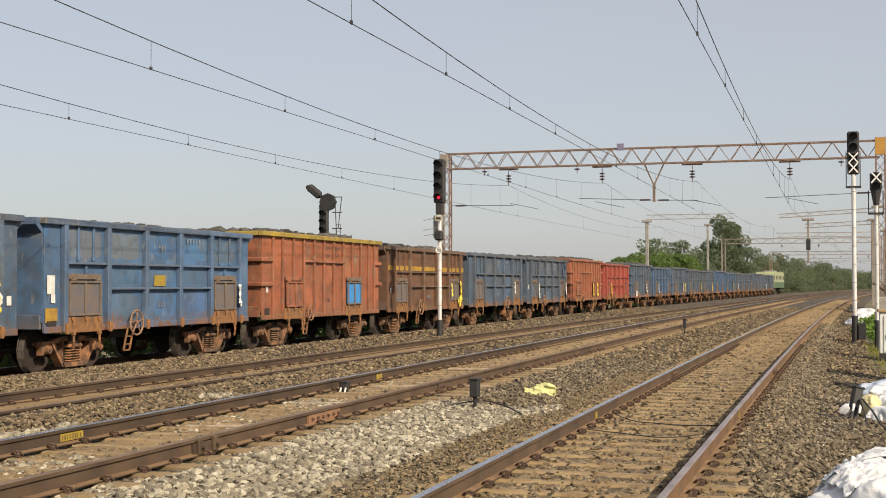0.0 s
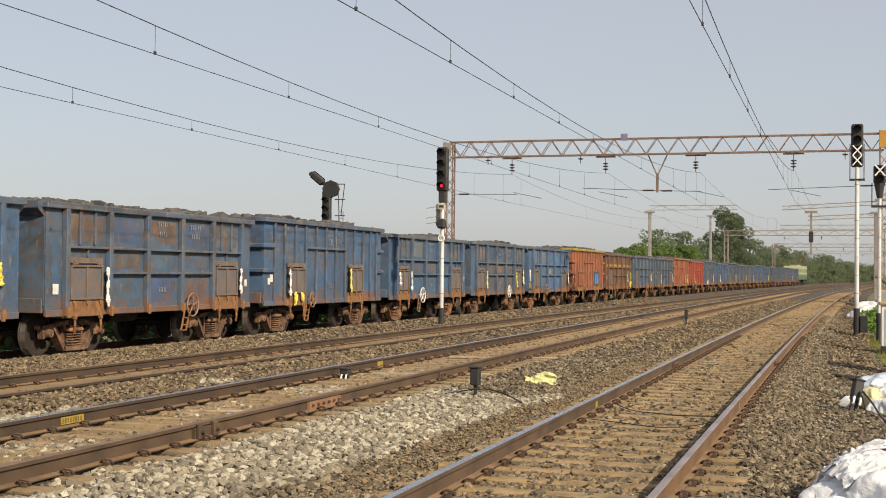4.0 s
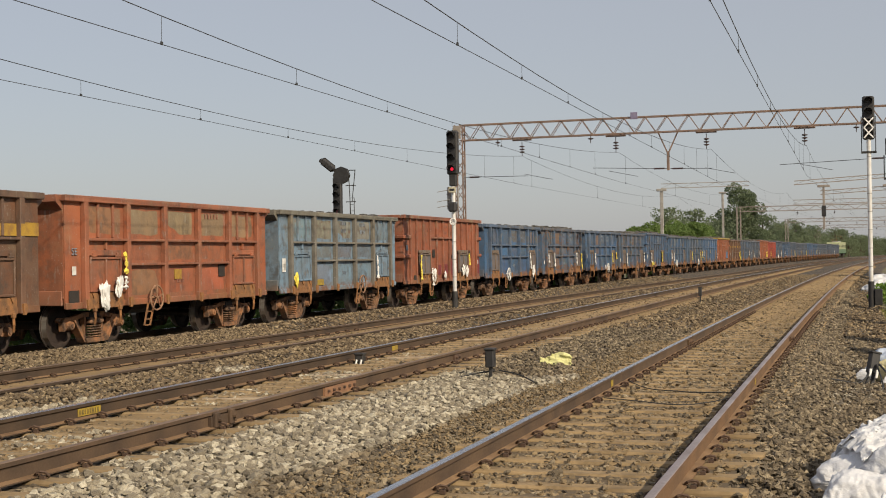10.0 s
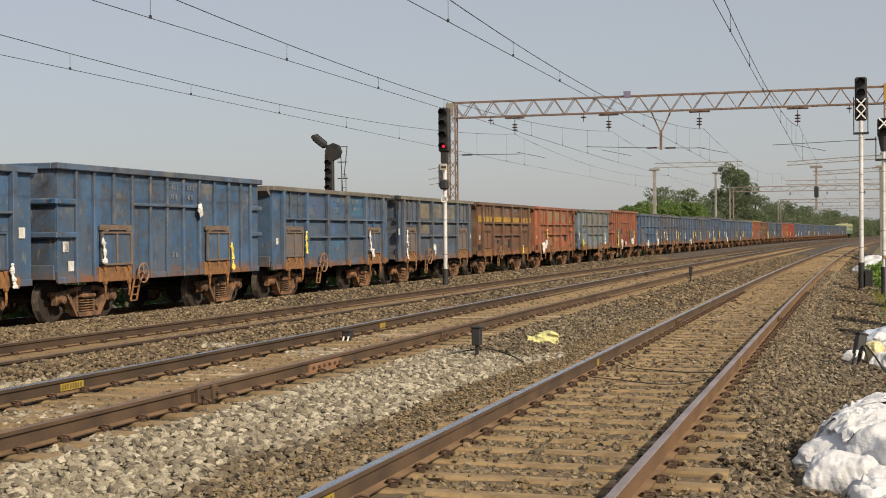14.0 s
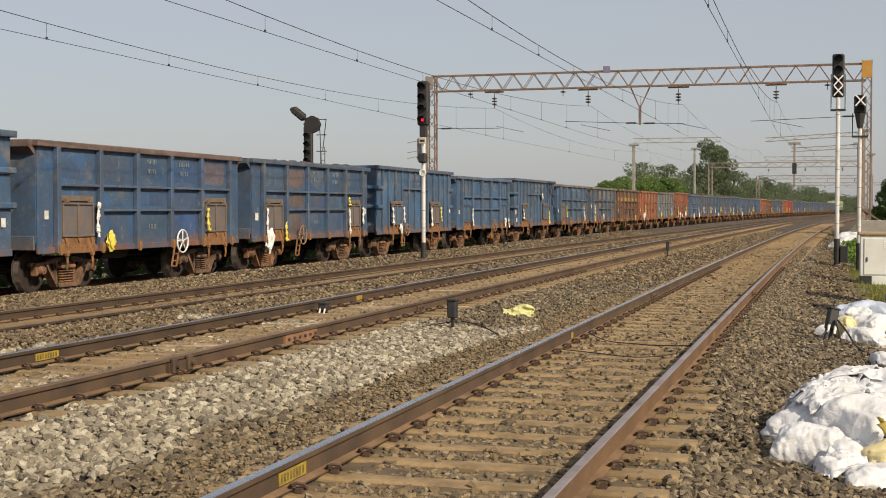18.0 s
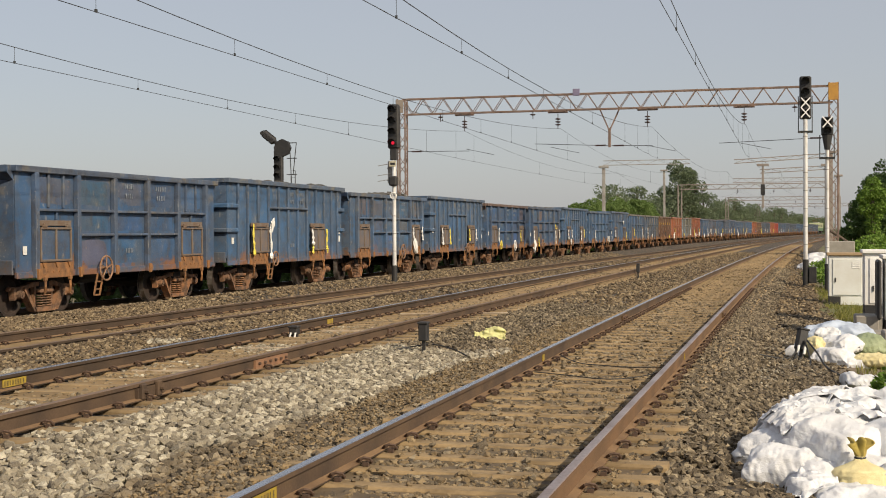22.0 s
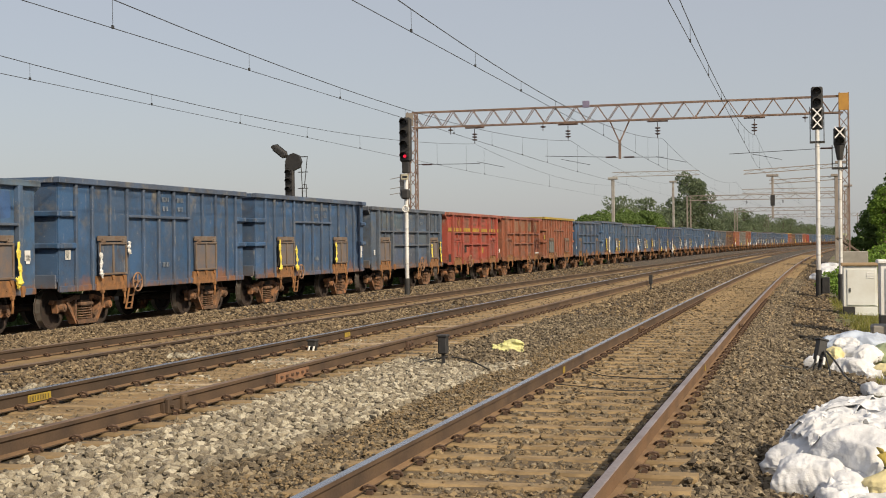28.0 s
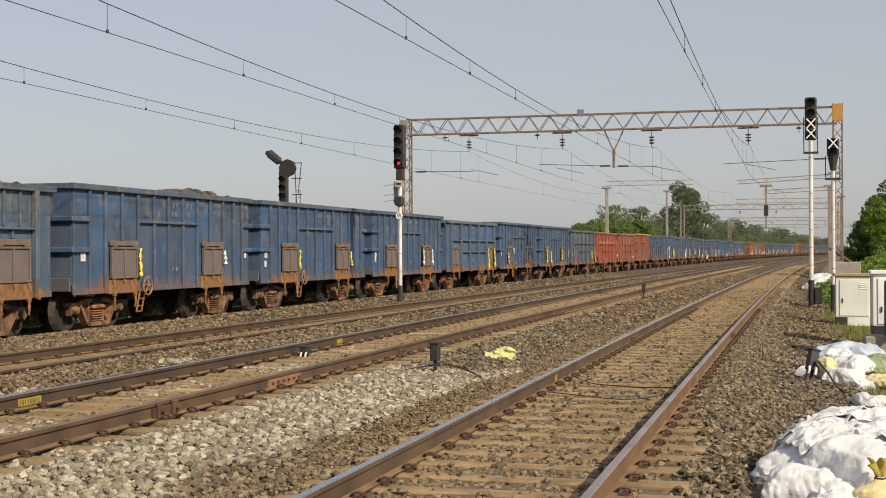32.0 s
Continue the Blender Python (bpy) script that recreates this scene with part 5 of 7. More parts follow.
def right_signals():
    x, y = 0.62, 46.5
    root = thing("railway_signal", "unlit black signal crossed with white strips on a silver pole", "railway signal", group="signals")
    signal_head(root, x, y, 5.28, 6.75, 0.40, 4)
    cross_strips(root, x, y - 0.40, 5.82, 0.30, 0.34)
    cross_strips(root, x, y - 0.40, 5.48, 0.30, 0.34)
    cage(root, x, y, 4.86, 6.1, 0.46)
    pole(root, x, y, -0.45, 5.3, 0.075, SILVER, 0.46)
    part("cable_box", boxed(x + 0.10, x + 0.36, y - 0.12, y + 0.1, -0.35, 0.2, edge=0.02), BLACK, root, "black cable box at the foot")
    x, y = 1.24, 43.0
    root = thing("railway_signal", "short unlit black signal with a white cross on a silver pole", "railway signal", group="signals")
    signal_head(root, x, y, 4.45, 5.05, 0.37, 2)
    cross_strips(root, x, y - 0.40, 4.86, 0.30, 0.34)
    bm = bmesh.new()
    rod(bm, (x, y, 4.48), (x, y, 4.02), 0.17, 0.09, sides=10)
    part("signal_neck", bm, BLACK, root)
    cage(root, x, y, 3.76, 4.5, 0.44)
    pole(root, x, y, -0.55, 4.1, 0.06, SILVER, 0.4)


def far_signal():
    x, y = -23.95, 59.4
    root = thing("railway_signal", "black colour light signal with a slanting route indicator arm", "railway signal", group="signals")
    signal_head(root, x - 0.05, y, 3.62, 5.25, 0.44, 4, 3, DULL_RED)
    bm = lathe(bmesh.new(), [(y - 0.10, 0.43), (y + 0.12, 0.43)], (x + 0.16, 0, 5.60), "Y", 8)
    box(bm, x - 0.28, x + 0.26, y - 0.09, y + 0.11, 5.2, 5.5, edge=0.03)
    part("back_board", bm, BLACK, root, "black angular board above the lamps")
    bm = boxed(-0.20, 0.20, -0.12, 0.12, 0.30, 1.22, edge=0.14)
    box(bm, -0.07, 0.07, -0.05, 0.05, -0.05, 0.32)
    arm = part("route_indicator", bm, BLACK, root, "slanting row of hooded route lamps", at=pose(x + 0.05, y, 5.67, 0, -52, 0))
    for i in range(4):
        b2 = lathe(bmesh.new(), [(-0.30, 0.11), (-0.12, 0.13)], (0, 0, 0.46 + 0.2 * i), "Y", 12)
        part("route_lamp", b2, BLACK, arm)
    pole(root, x, y + 0.1, -1.2, 3.7, 0.09, SILVER)
    for dx in (0.45, 0.80):
        part("cage_bar", rod(bmesh.new(), (x + 0.62, y + 0.2, 4.3 if dx > 0.6 else 2.0), (x + dx, y + 0.2, 5.85), 0.022, sides=6), BLACK, root)
    for z in (4.3, 5.1, 5.85):
        part("cage_rail", rod(bmesh.new(), (x + 0.3, y + 0.2, z), (x + 0.82, y + 0.2, z), 0.022, sides=6), BLACK, root)
    ladder(root, x + 0.62, y + 0.2, -1.1, 4.5, 0.22, BLACK)


left_signal()
right_signals()
far_signal()


# ---- electric engine at the head ----
def engine():
    root = thing("electric_locomotive", "cream-yellow and green electric goods engine at the head of the train", "locomotive")
    green = worn("engine_green", (0.085, 0.15, 0.075), (0.07, 0.12, 0.06), 0.5, 1.0)
    cream = worn("engine_cream", (0.36, 0.38, 0.20), (0.28, 0.30, 0.17), 0.5, 1.0)
    bm = bmesh.new()
    prism(bm, [(-9.3, 1.1), (-9.3, 2.3), (-8.9, 3.5), (-8.3, 3.85), (8.3, 3.85), (8.9, 3.5), (9.3, 2.3), (9.3, 1.1)], -1.5, 1.5)
    part("engine_body", bm, cream, root)
    for way in (-1, 1):
        part("waist_band", boxed(way * 1.5, way * 1.52, -9.2, 9.2, 1.5, 2.1), green, root)
        part("lower_skirt", boxed(way * 1.49, way * 1.515, -9.25, 9.25, 1.05, 1.5), green, root)
        part("end_band", boxed(-1.45, 1.45, way * 9.28, way * 9.32, 1.4, 2.0), green, root)
        for x in (-0.75, 0.75):
            part("windscreen", boxed(x - 0.55, x + 0.55, way * 8.98, way * 9.16, 2.55, 3.25, edge=0.02), BLACK, root, "dark windscreen")
        for y in (-8.2, 8.2, -5, -2.5, 0, 2.5, 5):
            part("side_window", boxed(way * 1.49, way * 1.53, y - 0.4, y + 0.4, 2.5, 3.2, edge=0.01), BLACK, root)
        part("buffer_beam", boxed(-1.4, 1.4, way * 9.3, way * 9.45, 0.75, 1.2, edge=0.03), UNDER, root)
        part("bogie_frame", boxed(-1.3, 1.3, way * 5.8 - 2.6, way * 5.8 + 2.6, 0.35, 0.95, edge=0.06), UNDER, root)
        for a in (-1.9, 0, 1.9):
            again("wheelset", WHEELSET_ME, root, at=(0, way * 5.8 + a, 0.53 - RIDE))
        bm = bmesh.new()
        for x in (-0.5, 0.5):
            angle_bar(bm, (x, way * 5.5, 3.95), (x, way * 4.3, 4.5), 0.05)
            angle_bar(bm, (x, way * 4.3, 4.5), (x, way * 5.6, 5.5 if way > 0 else 4.6), 0.05)
        angle_bar(bm, (-0.9, way * 5.6, 5.5 if way > 0 else 4.6), (0.9, way * 5.6, 5.5 if way > 0 else 4.6), 0.06)
        part("pantograph", bm, RUST, root)
    part("roof_gear", boxed(-0.8, 0.8, -3.5, 3.5, 3.85, 4.1, edge=0.05), GALV, root)
    root.matrix_basis = train_pose(ENGINE_AT)
    return root


ENGINE_AT = FRONT + 18 * PITCH + 1.0 + 9.6
ENGINE = engine()


# ---- marks, strips and writing on the wagons ----
OUT = SHEET_X + 0.036
PANEL_Y = {"N": (-4.55, -3.36, -1.66, 0.01, 1.69, 3.37, 4.55), "M": (-4.55, -3.36, -1.66, 0.01, 1.69, 3.37, 4.55),
           "H": (-4.55, -3.87, -2.32, -1.51, -0.70, 0.11, 0.94, 1.78, 3.38, 4.04, 4.6)}
PANEL_Y["P"] = PANEL_Y["Q"] = PANEL_Y["N"]
PANEL_Y["K"] = PANEL_Y["H"]
PAPER = worn("dusty_white_paper", (0.72, 0.72, 0.70), (0.52, 0.50, 0.46), 0.8, 6.0)
CHALK = worn("faded_white_lettering", (0.27, 0.30, 0.34), (0.11, 0.14, 0.18), 0.8, 14.0)
FAINT = worn("faded_pinkish_lettering", (0.33, 0.17, 0.12), (0.20, 0.08, 0.05), 0.8, 14.0)
SKYBLUE = worn("bright_blue_paint", (0.06, 0.27, 0.62), (0.05, 0.20, 0.48), 0.6, 3.0)
DULLTEAL = worn("grey_blue_paint", (0.16, 0.22, 0.24), (0.12, 0.12, 0.11), 0.8, 3.0)
STRIPE = worn("worn_yellow_stripe", (0.44, 0.27, 0.03), (0.22, 0.12, 0.04), 0.8, 4.0)


def plate(w, name, y0, y1, z0, z1, mat, label="", x=OUT):
    part(name, boxed(x, x + 0.006, y0, y1, z0, z1), mat, w, label)


def strip(w, y, z, length, mat, seed):
    """A torn strip of plastic wound along the door's edge, with a loose tail."""
    rnd = random.Random(seed)
    bm = bmesh.new()
    n, sides, rows = 24, 7, []
    drift = rnd.uniform(-0.05, 0.05)
    for i in range(n):
        f = i / (n - 1)
        thick = 0.042 * (1 + 0.38 * math.sin(0.8 * i + seed) + 0.22 * rnd.uniform(-1, 1)) * (1 + 0.4 * (f > 0.82)) * (0.5 if i in (0, n - 1) else 1)
        c = Vector((SHEET_X + 0.165 + 0.03 * f * f, y + drift * f + 0.018 * math.sin(7 * f + seed) + 0.012 * rnd.uniform(-1, 1), z - length * f))
        ring_now = []
        for k in range(sides):
            a = 2 * math.pi * k / sides + 0.35 * i
            q = thick * rnd.uniform(0.82, 1.2)
            ring_now.append(bm.verts.new(c + Vector((0.55 * q * math.cos(a), 1.25 * q * math.sin(a), 0.012 * rnd.uniform(-1, 1)))))
        rows.append(ring_now)
    for p, q in zip(rows, rows[1:]):
        for k in range(sides):
            bm.faces.new((p[k], p[(k + 1) % sides], q[(k + 1) % sides], q[k]))
    bm.faces.new(rows[0])
    bm.faces.new(rows[-1][::-1])
    bmesh.ops.recalc_face_normals(bm, faces=bm.faces)
    part("plastic_strip", bm, mat, w, "torn plastic strip tied at the door")


def rag(w, y, z, size, mat, seed):
    """A knotted rag of plastic."""
    bm = bmesh.new()
    bmesh.ops.create_icosphere(bm, subdivisions=3, radius=1.0)
    for v in bm.verts:
        q = v.co.copy()
        k = 1 + 0.55 * noise.noise(q * 1.7 + Vector((seed, 0, 0))) + 0.45 * noise.noise(q * 4.1 + Vector((0, seed, 0)))
        tail = 0.35 * max(0.0, -q.z) * math.sin(seed + 2 * q.z)
        v.co = Vector((q.x * 0.25, q.y * (0.62 + 0.2 * q.z) + tail, q.z * 1.1)) * size * k
    part("plastic_rag", bm, mat, w, "knotted plastic rag", at=(SHEET_X + 0.17, y, z))


def writing(w, y, rows, z=2.90, wide=0.46, mat=None):
    for i in range(rows):
        k = wide * (1.0 if i % 2 == 0 else 0.8)
        m = 5 - i % 2
        for j in range(m):
            a = y - k / 2 + k * j / m
            plate(w, "lettering", a, a + k / m * (0.38, 0.5, 0.30, 0.44)[(i + j) % 4], z - 0.24 * i - 0.12, z - 0.24 * i, mat or CHALK)


def letters(w, text, y, z, size):
    c = bpy.data.curves.new("lettering", "FONT")
    c.body, c.size, c.extrude, c.align_x, c.align_y = text, size, 0.003, "CENTER", "CENTER"
    c.materials.append(CHALK)
    o = new("lettering", c)
    o.parent, o.matrix_basis = w, pose(OUT + 0.004, y, z, 90, 0, 90)


def recolour(w, names, colour):
    for o in w.children_recursive:
        if o.name.split(".")[0] in names and o.data.materials[0] == PAINT:
            o.color = (*colour, 0.35)


recolour(WAGONS[-9], ("post", "rib"), (0.160, 0.146, 0.122))
RIM = (0.36, 0.25, 0.035)
for n in (1, -23):
    recolour(WAGONS[n], ("top_chord", "end_chord"), RIM)
for n in (-18, -24, -25):
    recolour(WAGONS[n], ("top_chord", "end_chord"), (0.15, 0.10, 0.085) if n == -18 else (0.30, 0.09, 0.06))
for n, rim in ((-29, (0.085, 0.125, 0.17)), (-13, (0.16, 0.145, 0.125)), (-12, (0.17, 0.16, 0.13)), (-9, (0.16, 0.15, 0.12)), (-2, (0.10, 0.12, 0.14))):
    recolour(WAGONS[n], ("top_chord", "end_chord"), rim)
for n in (2, -11, -25):
    for a, b in zip(N_POSTS, N_POSTS[1:]):
        plate(WAGONS[n], "yellow_stripe", a + 0.08, b - 0.08, 2.275, 2.45 if n != -11 else 2.52, STRIPE, "worn yellow stripe")
    for y in N_POSTS:
        plate(WAGONS[n], "yellow_stripe", y - 0.072, y + 0.072, 2.275, 2.45 if n != -11 else 2.52, STRIPE, x=SHEET_X + 0.1425)
    for a, b in ((-4.88, -4.30), (4.30, 4.88)):
        plate(WAGONS[n], "yellow_stripe", a, b, 2.275, 2.45 if n != -11 else 2.55, STRIPE)


def door_of(w, i):
    return sorted((o for o in w.children if o.name.split(".")[0] == "door"), key=lambda o: o.location.y)[i]


def paint_door(n, i, mat, label):
    d = door_of(WAGONS[n], i)
    d.data = d.data.copy()
    d.data.materials.clear()
    d.data.materials.append(mat)
    d["label"] = label
    for o in d.children if mat is RUST else ():
        o.data = o.data.copy()
        o.data.materials.clear()
        o.data.materials.append(mat)
        o["label"] = "rusty steel bars of the door"


paint_door(1, 1, SKYBLUE, "bright sky-blue repainted side door")
paint_door(-23, 0, DULLTEAL, "grey-blue replaced side door")
painted = DOOR_ME.copy()
painted.materials.clear()
painted.materials.append(PAINT)
for n, i in ((-22, 0), (-22, 1), (-23, 1), (-16, 0), (-14, 0), (-14, 1), (-13, 1), (-5, 0), (-28, 0), (4, 0), (7, 1)):
    d = door_of(WAGONS[n], i)
    d.data = painted
    d.color = (*(0.85 * a + 0.15 * b for a, b in zip(TRAIN[n][1], DUST)), 0.55)
    d["label"] = "side door in the worn colour of the body"
for n, i in [(n, i) for n in (-25, -24, -11, -10, -9, 5, 6, -15) for i in (0, 1)] + [(1, 0)]:
    d = door_of(WAGONS[n], i)
    tint = (*(0.88 * a + 0.12 * b for a, b in zip(TRAIN[n][1], DUST)), 0.62)
    d.data, d.color = painted, tint
    d["label"] = "side door in the worn colour of the body"
    for o in d.children:
        o.data = o.data.copy()
        o.data.materials.clear()
        o.data.materials.append(PAINT)
        o.color = tint
        o["label"] = "worn steel bars of the door"

# strips: wagon, place along it, top, length, kind
Y, W = PLASTIC_Y, PLASTIC_W
STRIPS = ((0, 4.08, 1.75, 0.6, W), (-1, -2.72, 1.85, 0.8, Y), (-1, 2.72, 1.8, 0.75, Y), (-1, 4.08, 1.9, 0.7, Y), (-2, -2.72, 1.8, 0.75, W), (-2, -4.06, 1.75, 0.5, W), (-3, 1.62, 1.85, 0.8, Y), (-5, -2.7, 1.8, 0.7, W), (-5, 2.75, 1.8, 0.6, Y),
          (-5, 4.1, 1.85, 0.45, Y), (-6, -2.75, 1.85, 0.75, W), (-6, -4.05, 1.8, 0.5, W), (-6, 2.75, 1.85, 0.7, W), (-6, 4.05, 1.8, 0.9, Y), (-8, -3.3, 1.8, 0.95, Y), (-8, -2.0, 1.3, 0.7, W), (-8, 2.95, 1.85, 0.5, Y),
          (-10, -2.72, 1.95, 0.5, Y), (-10, -2.72, 1.4, 0.3, W), (-12, -4.06, 1.9, 0.6, W), (-12, -4.06, 1.2, 0.4, W), (-13, -2.72, 1.85, 0.7, Y), (-13, 2.76, 1.85, 0.7, W), (-14, 2.98, 1.55, 0.75, Y),
          (-16, -3.32, 1.75, 0.7, W), (-16, -2.0, 1.75, 0.6, W), (-16, 2.95, 1.75, 0.6, Y), (-17, -4.1, 1.7, 1.2, W), (-17, -2.7, 1.3, 0.6, Y), (-17, 2.72, 2.1, 0.3, Y), (-17, 2.75, 1.7, 0.9, W), (-17, 4.1, 1.75, 0.6, W),
          (-18, -2.70, 1.85, 0.8, W), (-18, 2.76, 1.7, 0.6, Y), (-19, -3.32, 1.85, 0.8, W), (-19, -2.02, 1.85, 0.8, Y), (-19, 1.65, 1.8, 0.6, Y), (-19, 2.98, 1.8, 0.6, W), (-20, 2.76, 1.85, 0.5, W), (-20, 4.1, 1.9, 0.6, W),
          (-21, -3.34, 1.95, 0.95, Y), (-21, -2.0, 1.95, 1.1, W), (-21, 1.62, 1.8, 0.55, W), (-21, 1.66, 1.35, 0.4, Y), (-21, 2.98, 1.8, 0.85, Y), (-26, 2.76, 1.7, 0.6, Y), (-26, 4.1, 1.8, 0.9, Y), (-27, -3.34, 1.9, 0.95, Y),
          (-27, -2.0, 1.7, 0.8, Y), (-27, 1.64, 1.8, 0.7, Y), (-28, -3.34, 1.6, 0.6, W), (-28, -2.02, 1.85, 0.3, W), (-29, 2.74, 1.85, 1.0, Y), (-29, 4.08, 1.85, 0.9, Y), (-30, -2.0, 1.85, 0.75, Y), (-30, 1.63, 1.8, 0.7, W),
          (-30, 2.97, 1.8, 0.7, W), (-31, -2.0, 1.75, 0.6, Y), (-31, 2.98, 1.7, 0.5, Y), (-32, -2.0, 1.8, 0.7, Y), (-32, 2.95, 1.75, 0.4, W), (2, 2.76, 1.8, 0.6, Y), (2, 4.05, 1.9, 0.9, Y), (3, 2.78, 1.85, 0.6, W),
          (4, -2.7, 1.8, 0.8, W), (4, 4.05, 1.8, 0.7, W), (5, 1.63, 1.8, 0.8, Y), (5, 2.98, 1.85, 0.9, Y), (6, -2.72, 1.8, 0.8, Y), (7, 1.7, 1.8, 0.8, W), (9, 1.65, 1.8, 0.8, W), (9, 2.95, 1.8, 0.8, Y), (11, 2.7, 1.8, 0.8, Y),
          (8, -2.7, 1.8, 0.8, W), (10, 4.0, 1.8, 0.7, Y), (13, 2.7, 1.8, 0.8, Y), (14, -2.7, 1.8, 0.8, W), (17, 2.7, 1.8, 0.8, W),
          (-7, 2.74, 1.85, 0.8, W), (-9, 2.75, 1.8, 0.8, W), (-3, -3.32, 1.8, 0.8, W), (-4, -2.7, 1.8, 0.9, W), (-4, 4.06, 1.8, 0.7, W), (-15, -2.72, 1.7, 0.8, W), (-15, 4.06, 1.2, 0.5, W), (-16, 1.64, 1.75, 0.8, W),
          (-14, -3.32, 1.7, 0.6, W), (-11, 2.76, 1.15, 0.4, Y))
for i, (n, y, z, ln, mat) in enumerate(STRIPS):
    strip(WAGONS[n], y, z, ln, mat, i)
RAGS = ((-1, 4.1, 1.45, 0.14, W), (-10, -3.6, 0.95, 0.26, W), (-10, -3.0, 1.15, 0.2, W), (-20, 3.0, 1.05, 0.3, W), (-7, 3.3, 0.95, 0.22, W), (-18, -2.2, 0.92, 0.22, Y), (-17, -3.9, 0.75, 0.3, W), (-8, -1.75, 1.02, 0.2, W),
        (-8, 2.1, 1.15, 0.22, W), (-8, -0.4, 0.98, 0.14, W), (-21, -1.85, 1.92, 0.16, W), (-12, -0.75, 1.1, 0.16, W), (-3, -2.9, 0.92, 0.16, Y), (-3, -2.4, 0.95, 0.14, Y), (2, 3.9, 1.0, 0.2, Y), (-14, 1.2, 2.38, 0.15, W), (-25, 4.5, 1.3, 0.1, W),
        (-16, -2.4, 0.9, 0.18, W), (7, -3.0, 1.0, 0.2, W), (-5, 0.4, 0.92, 0.12, W), (-15, 3.4, 1.0, 0.18, W), (-13, 3.0, 1.05, 0.16, W), (-8, 2.6, 1.1, 0.2, W), (-9, -4.05, 1.1, 0.17, Y), (-29, 2.76, 0.95, 0.14, Y), (-29, 4.05, 1.0, 0.12, Y))
for i, (n, y, z, r, mat) in enumerate(RAGS):
    rag(WAGONS[n], y, z, r, mat, i * 3.1)

# papers, patches and lettering
for n, (kind, colour, wear, load) in TRAIN.items():
    w, rnd = WAGONS[n], random.Random(n + 100)
    side = PANEL_Y[kind]
    ink = FAINT if colour in (RED, RUSTY, ORANGE) else CHALK
    if n < 6:
        y, z = rnd.choice((-4.58, 4.6)), rnd.uniform(1.2, 1.55)
        plate(w, "paper_label", y - 0.075, y + 0.075, z, z + 0.19, PAPER, "small white paper label", OUT)
        if kind in "HK":
            writing(w, 0.11, 2, 3.0, 0.40, ink)
            writing(w, 0.94, 2, 3.0, 0.40, ink)
        elif n not in (-11, -10, 0, 2, -24):
            writing(w, 0.01, 1 if n == -13 else 2, 2.92, 0.5, ink)
            writing(w, 1.69, 2, 2.90, 0.62, ink)
        else:
            writing(w, 1.69, 1, 2.92, 0.8, ink)
        writing(w, side[len(side) // 2], 1, 1.32, 0.38, ink)
letters(WAGONS[-3], "CR", 0.11, 2.70, 0.30)
letters(WAGONS[-31], "SE", 0.94, 2.80, 0.26)
MAROON = worn("maroon_paint", (0.20, 0.028, 0.030), (0.13, 0.03, 0.03), 0.7, 5.0)
for y0, y1, z0, z1 in ((-1.02, -0.52, 1.02, 1.40), (-0.14, 0.32, 1.02, 1.42), (0.68, 1.18, 1.00, 1.55), (4.42, 4.84, 0.98, 1.62)):
    plate(WAGONS[-8], "maroon_panel", y0, y1, z0, z1, MAROON, "repainted maroon patch")
plate(WAGONS[-8], "white_mark", -4.66, -4.46, 1.98, 2.18, CHALK, "small white mark")
for y0, y1, z0, z1 in ((-1.62, -1.28, 1.70, 2.02), (3.24, 3.52, 1.68, 1.98), (0.86, 1.14, 1.66, 1.80)):
    plate(WAGONS[-8], "data_panel", y0, y1, z0, z1, UNDER, "small dark data panel, its writing not readable")
plate(WAGONS[-8], "data_panel", -3.82, -3.30, 0.76, 1.04, UNDER, "small dark data panel, its writing not readable")
for n, y0, y1, z0, z1 in ((-10, -4.78, -4.40, 0.82, 1.12), (-11, -4.80, -4.38, 1.00, 1.26), (-11, 0.38, 0.78, 1.05, 1.46), (-11, -1.70, -1.32, 1.28, 1.44), (-25, -4.80, -4.42, 0.84, 1.22), (-25, -2.02, -1.66, 1.28, 1.62), (-10, 2.0, 2.35, 1.30, 1.62), (1, -4.72, -4.42, 0.84, 1.06), (0, -4.80, -4.46, 0.72, 0.98)):
    plate(WAGONS[n], "data_panel", y0, y1, z0, z1, UNDER, "small dark data panel, its writing not readable")
plate(WAGONS[-10], "yellow_panel", -0.30, 0.05, 1.28, 1.52, STRIPE, "worn yellow panel")
plate(WAGONS[-25], "yellow_panel", 1.20, 1.62, 1.22, 1.52, STRIPE, "worn yellow panel")
plate(WAGONS[-23], "bare_patch", -3.82, -3.36, 1.06, 1.66, worn("bare_brown_steel", (0.20, 0.10, 0.06), (0.13, 0.075, 0.05), 0.9, 5.0), "bare brown patch beside the door")
for n, y, z in ((-14, -4.62, 1.40), (-14, -4.42, 0.98), (-15, 4.55, 1.70), (-17, -4.60, 1.35), (-19, -4.50, 1.62), (-21, 4.55, 1.62), (-21, 4.55, 1.34), (-27, 4.60, 1.45), (-28, -4.55, 1.45), (-29, 4.58, 1.45), (-30, -4.56, 1.50), (-31, -4.55, 1.52), (-32, -4.5, 1.5), (-3, -4.42, 1.42), (-4, -4.55, 1.2)):
    plate(WAGONS[n], "paper_label", y - 0.10, y + 0.11, z, z + 0.22, PAPER, "small white paper label")
letters(WAGONS[-13], "SEC", 0.01, 2.52, 0.26)
letters(WAGONS[-11], "ECR", 0.05, 2.82, 0.26)
letters(WAGONS[0], "NR", 0.05, 2.62, 0.26)
letters(WAGONS[-10], "SE", -4.56, 1.95, 0.22)
plate(WAGONS[0], "paper_sheet", -4.80, -4.52, 1.55, 1.95, PAPER, "white paper sheet")
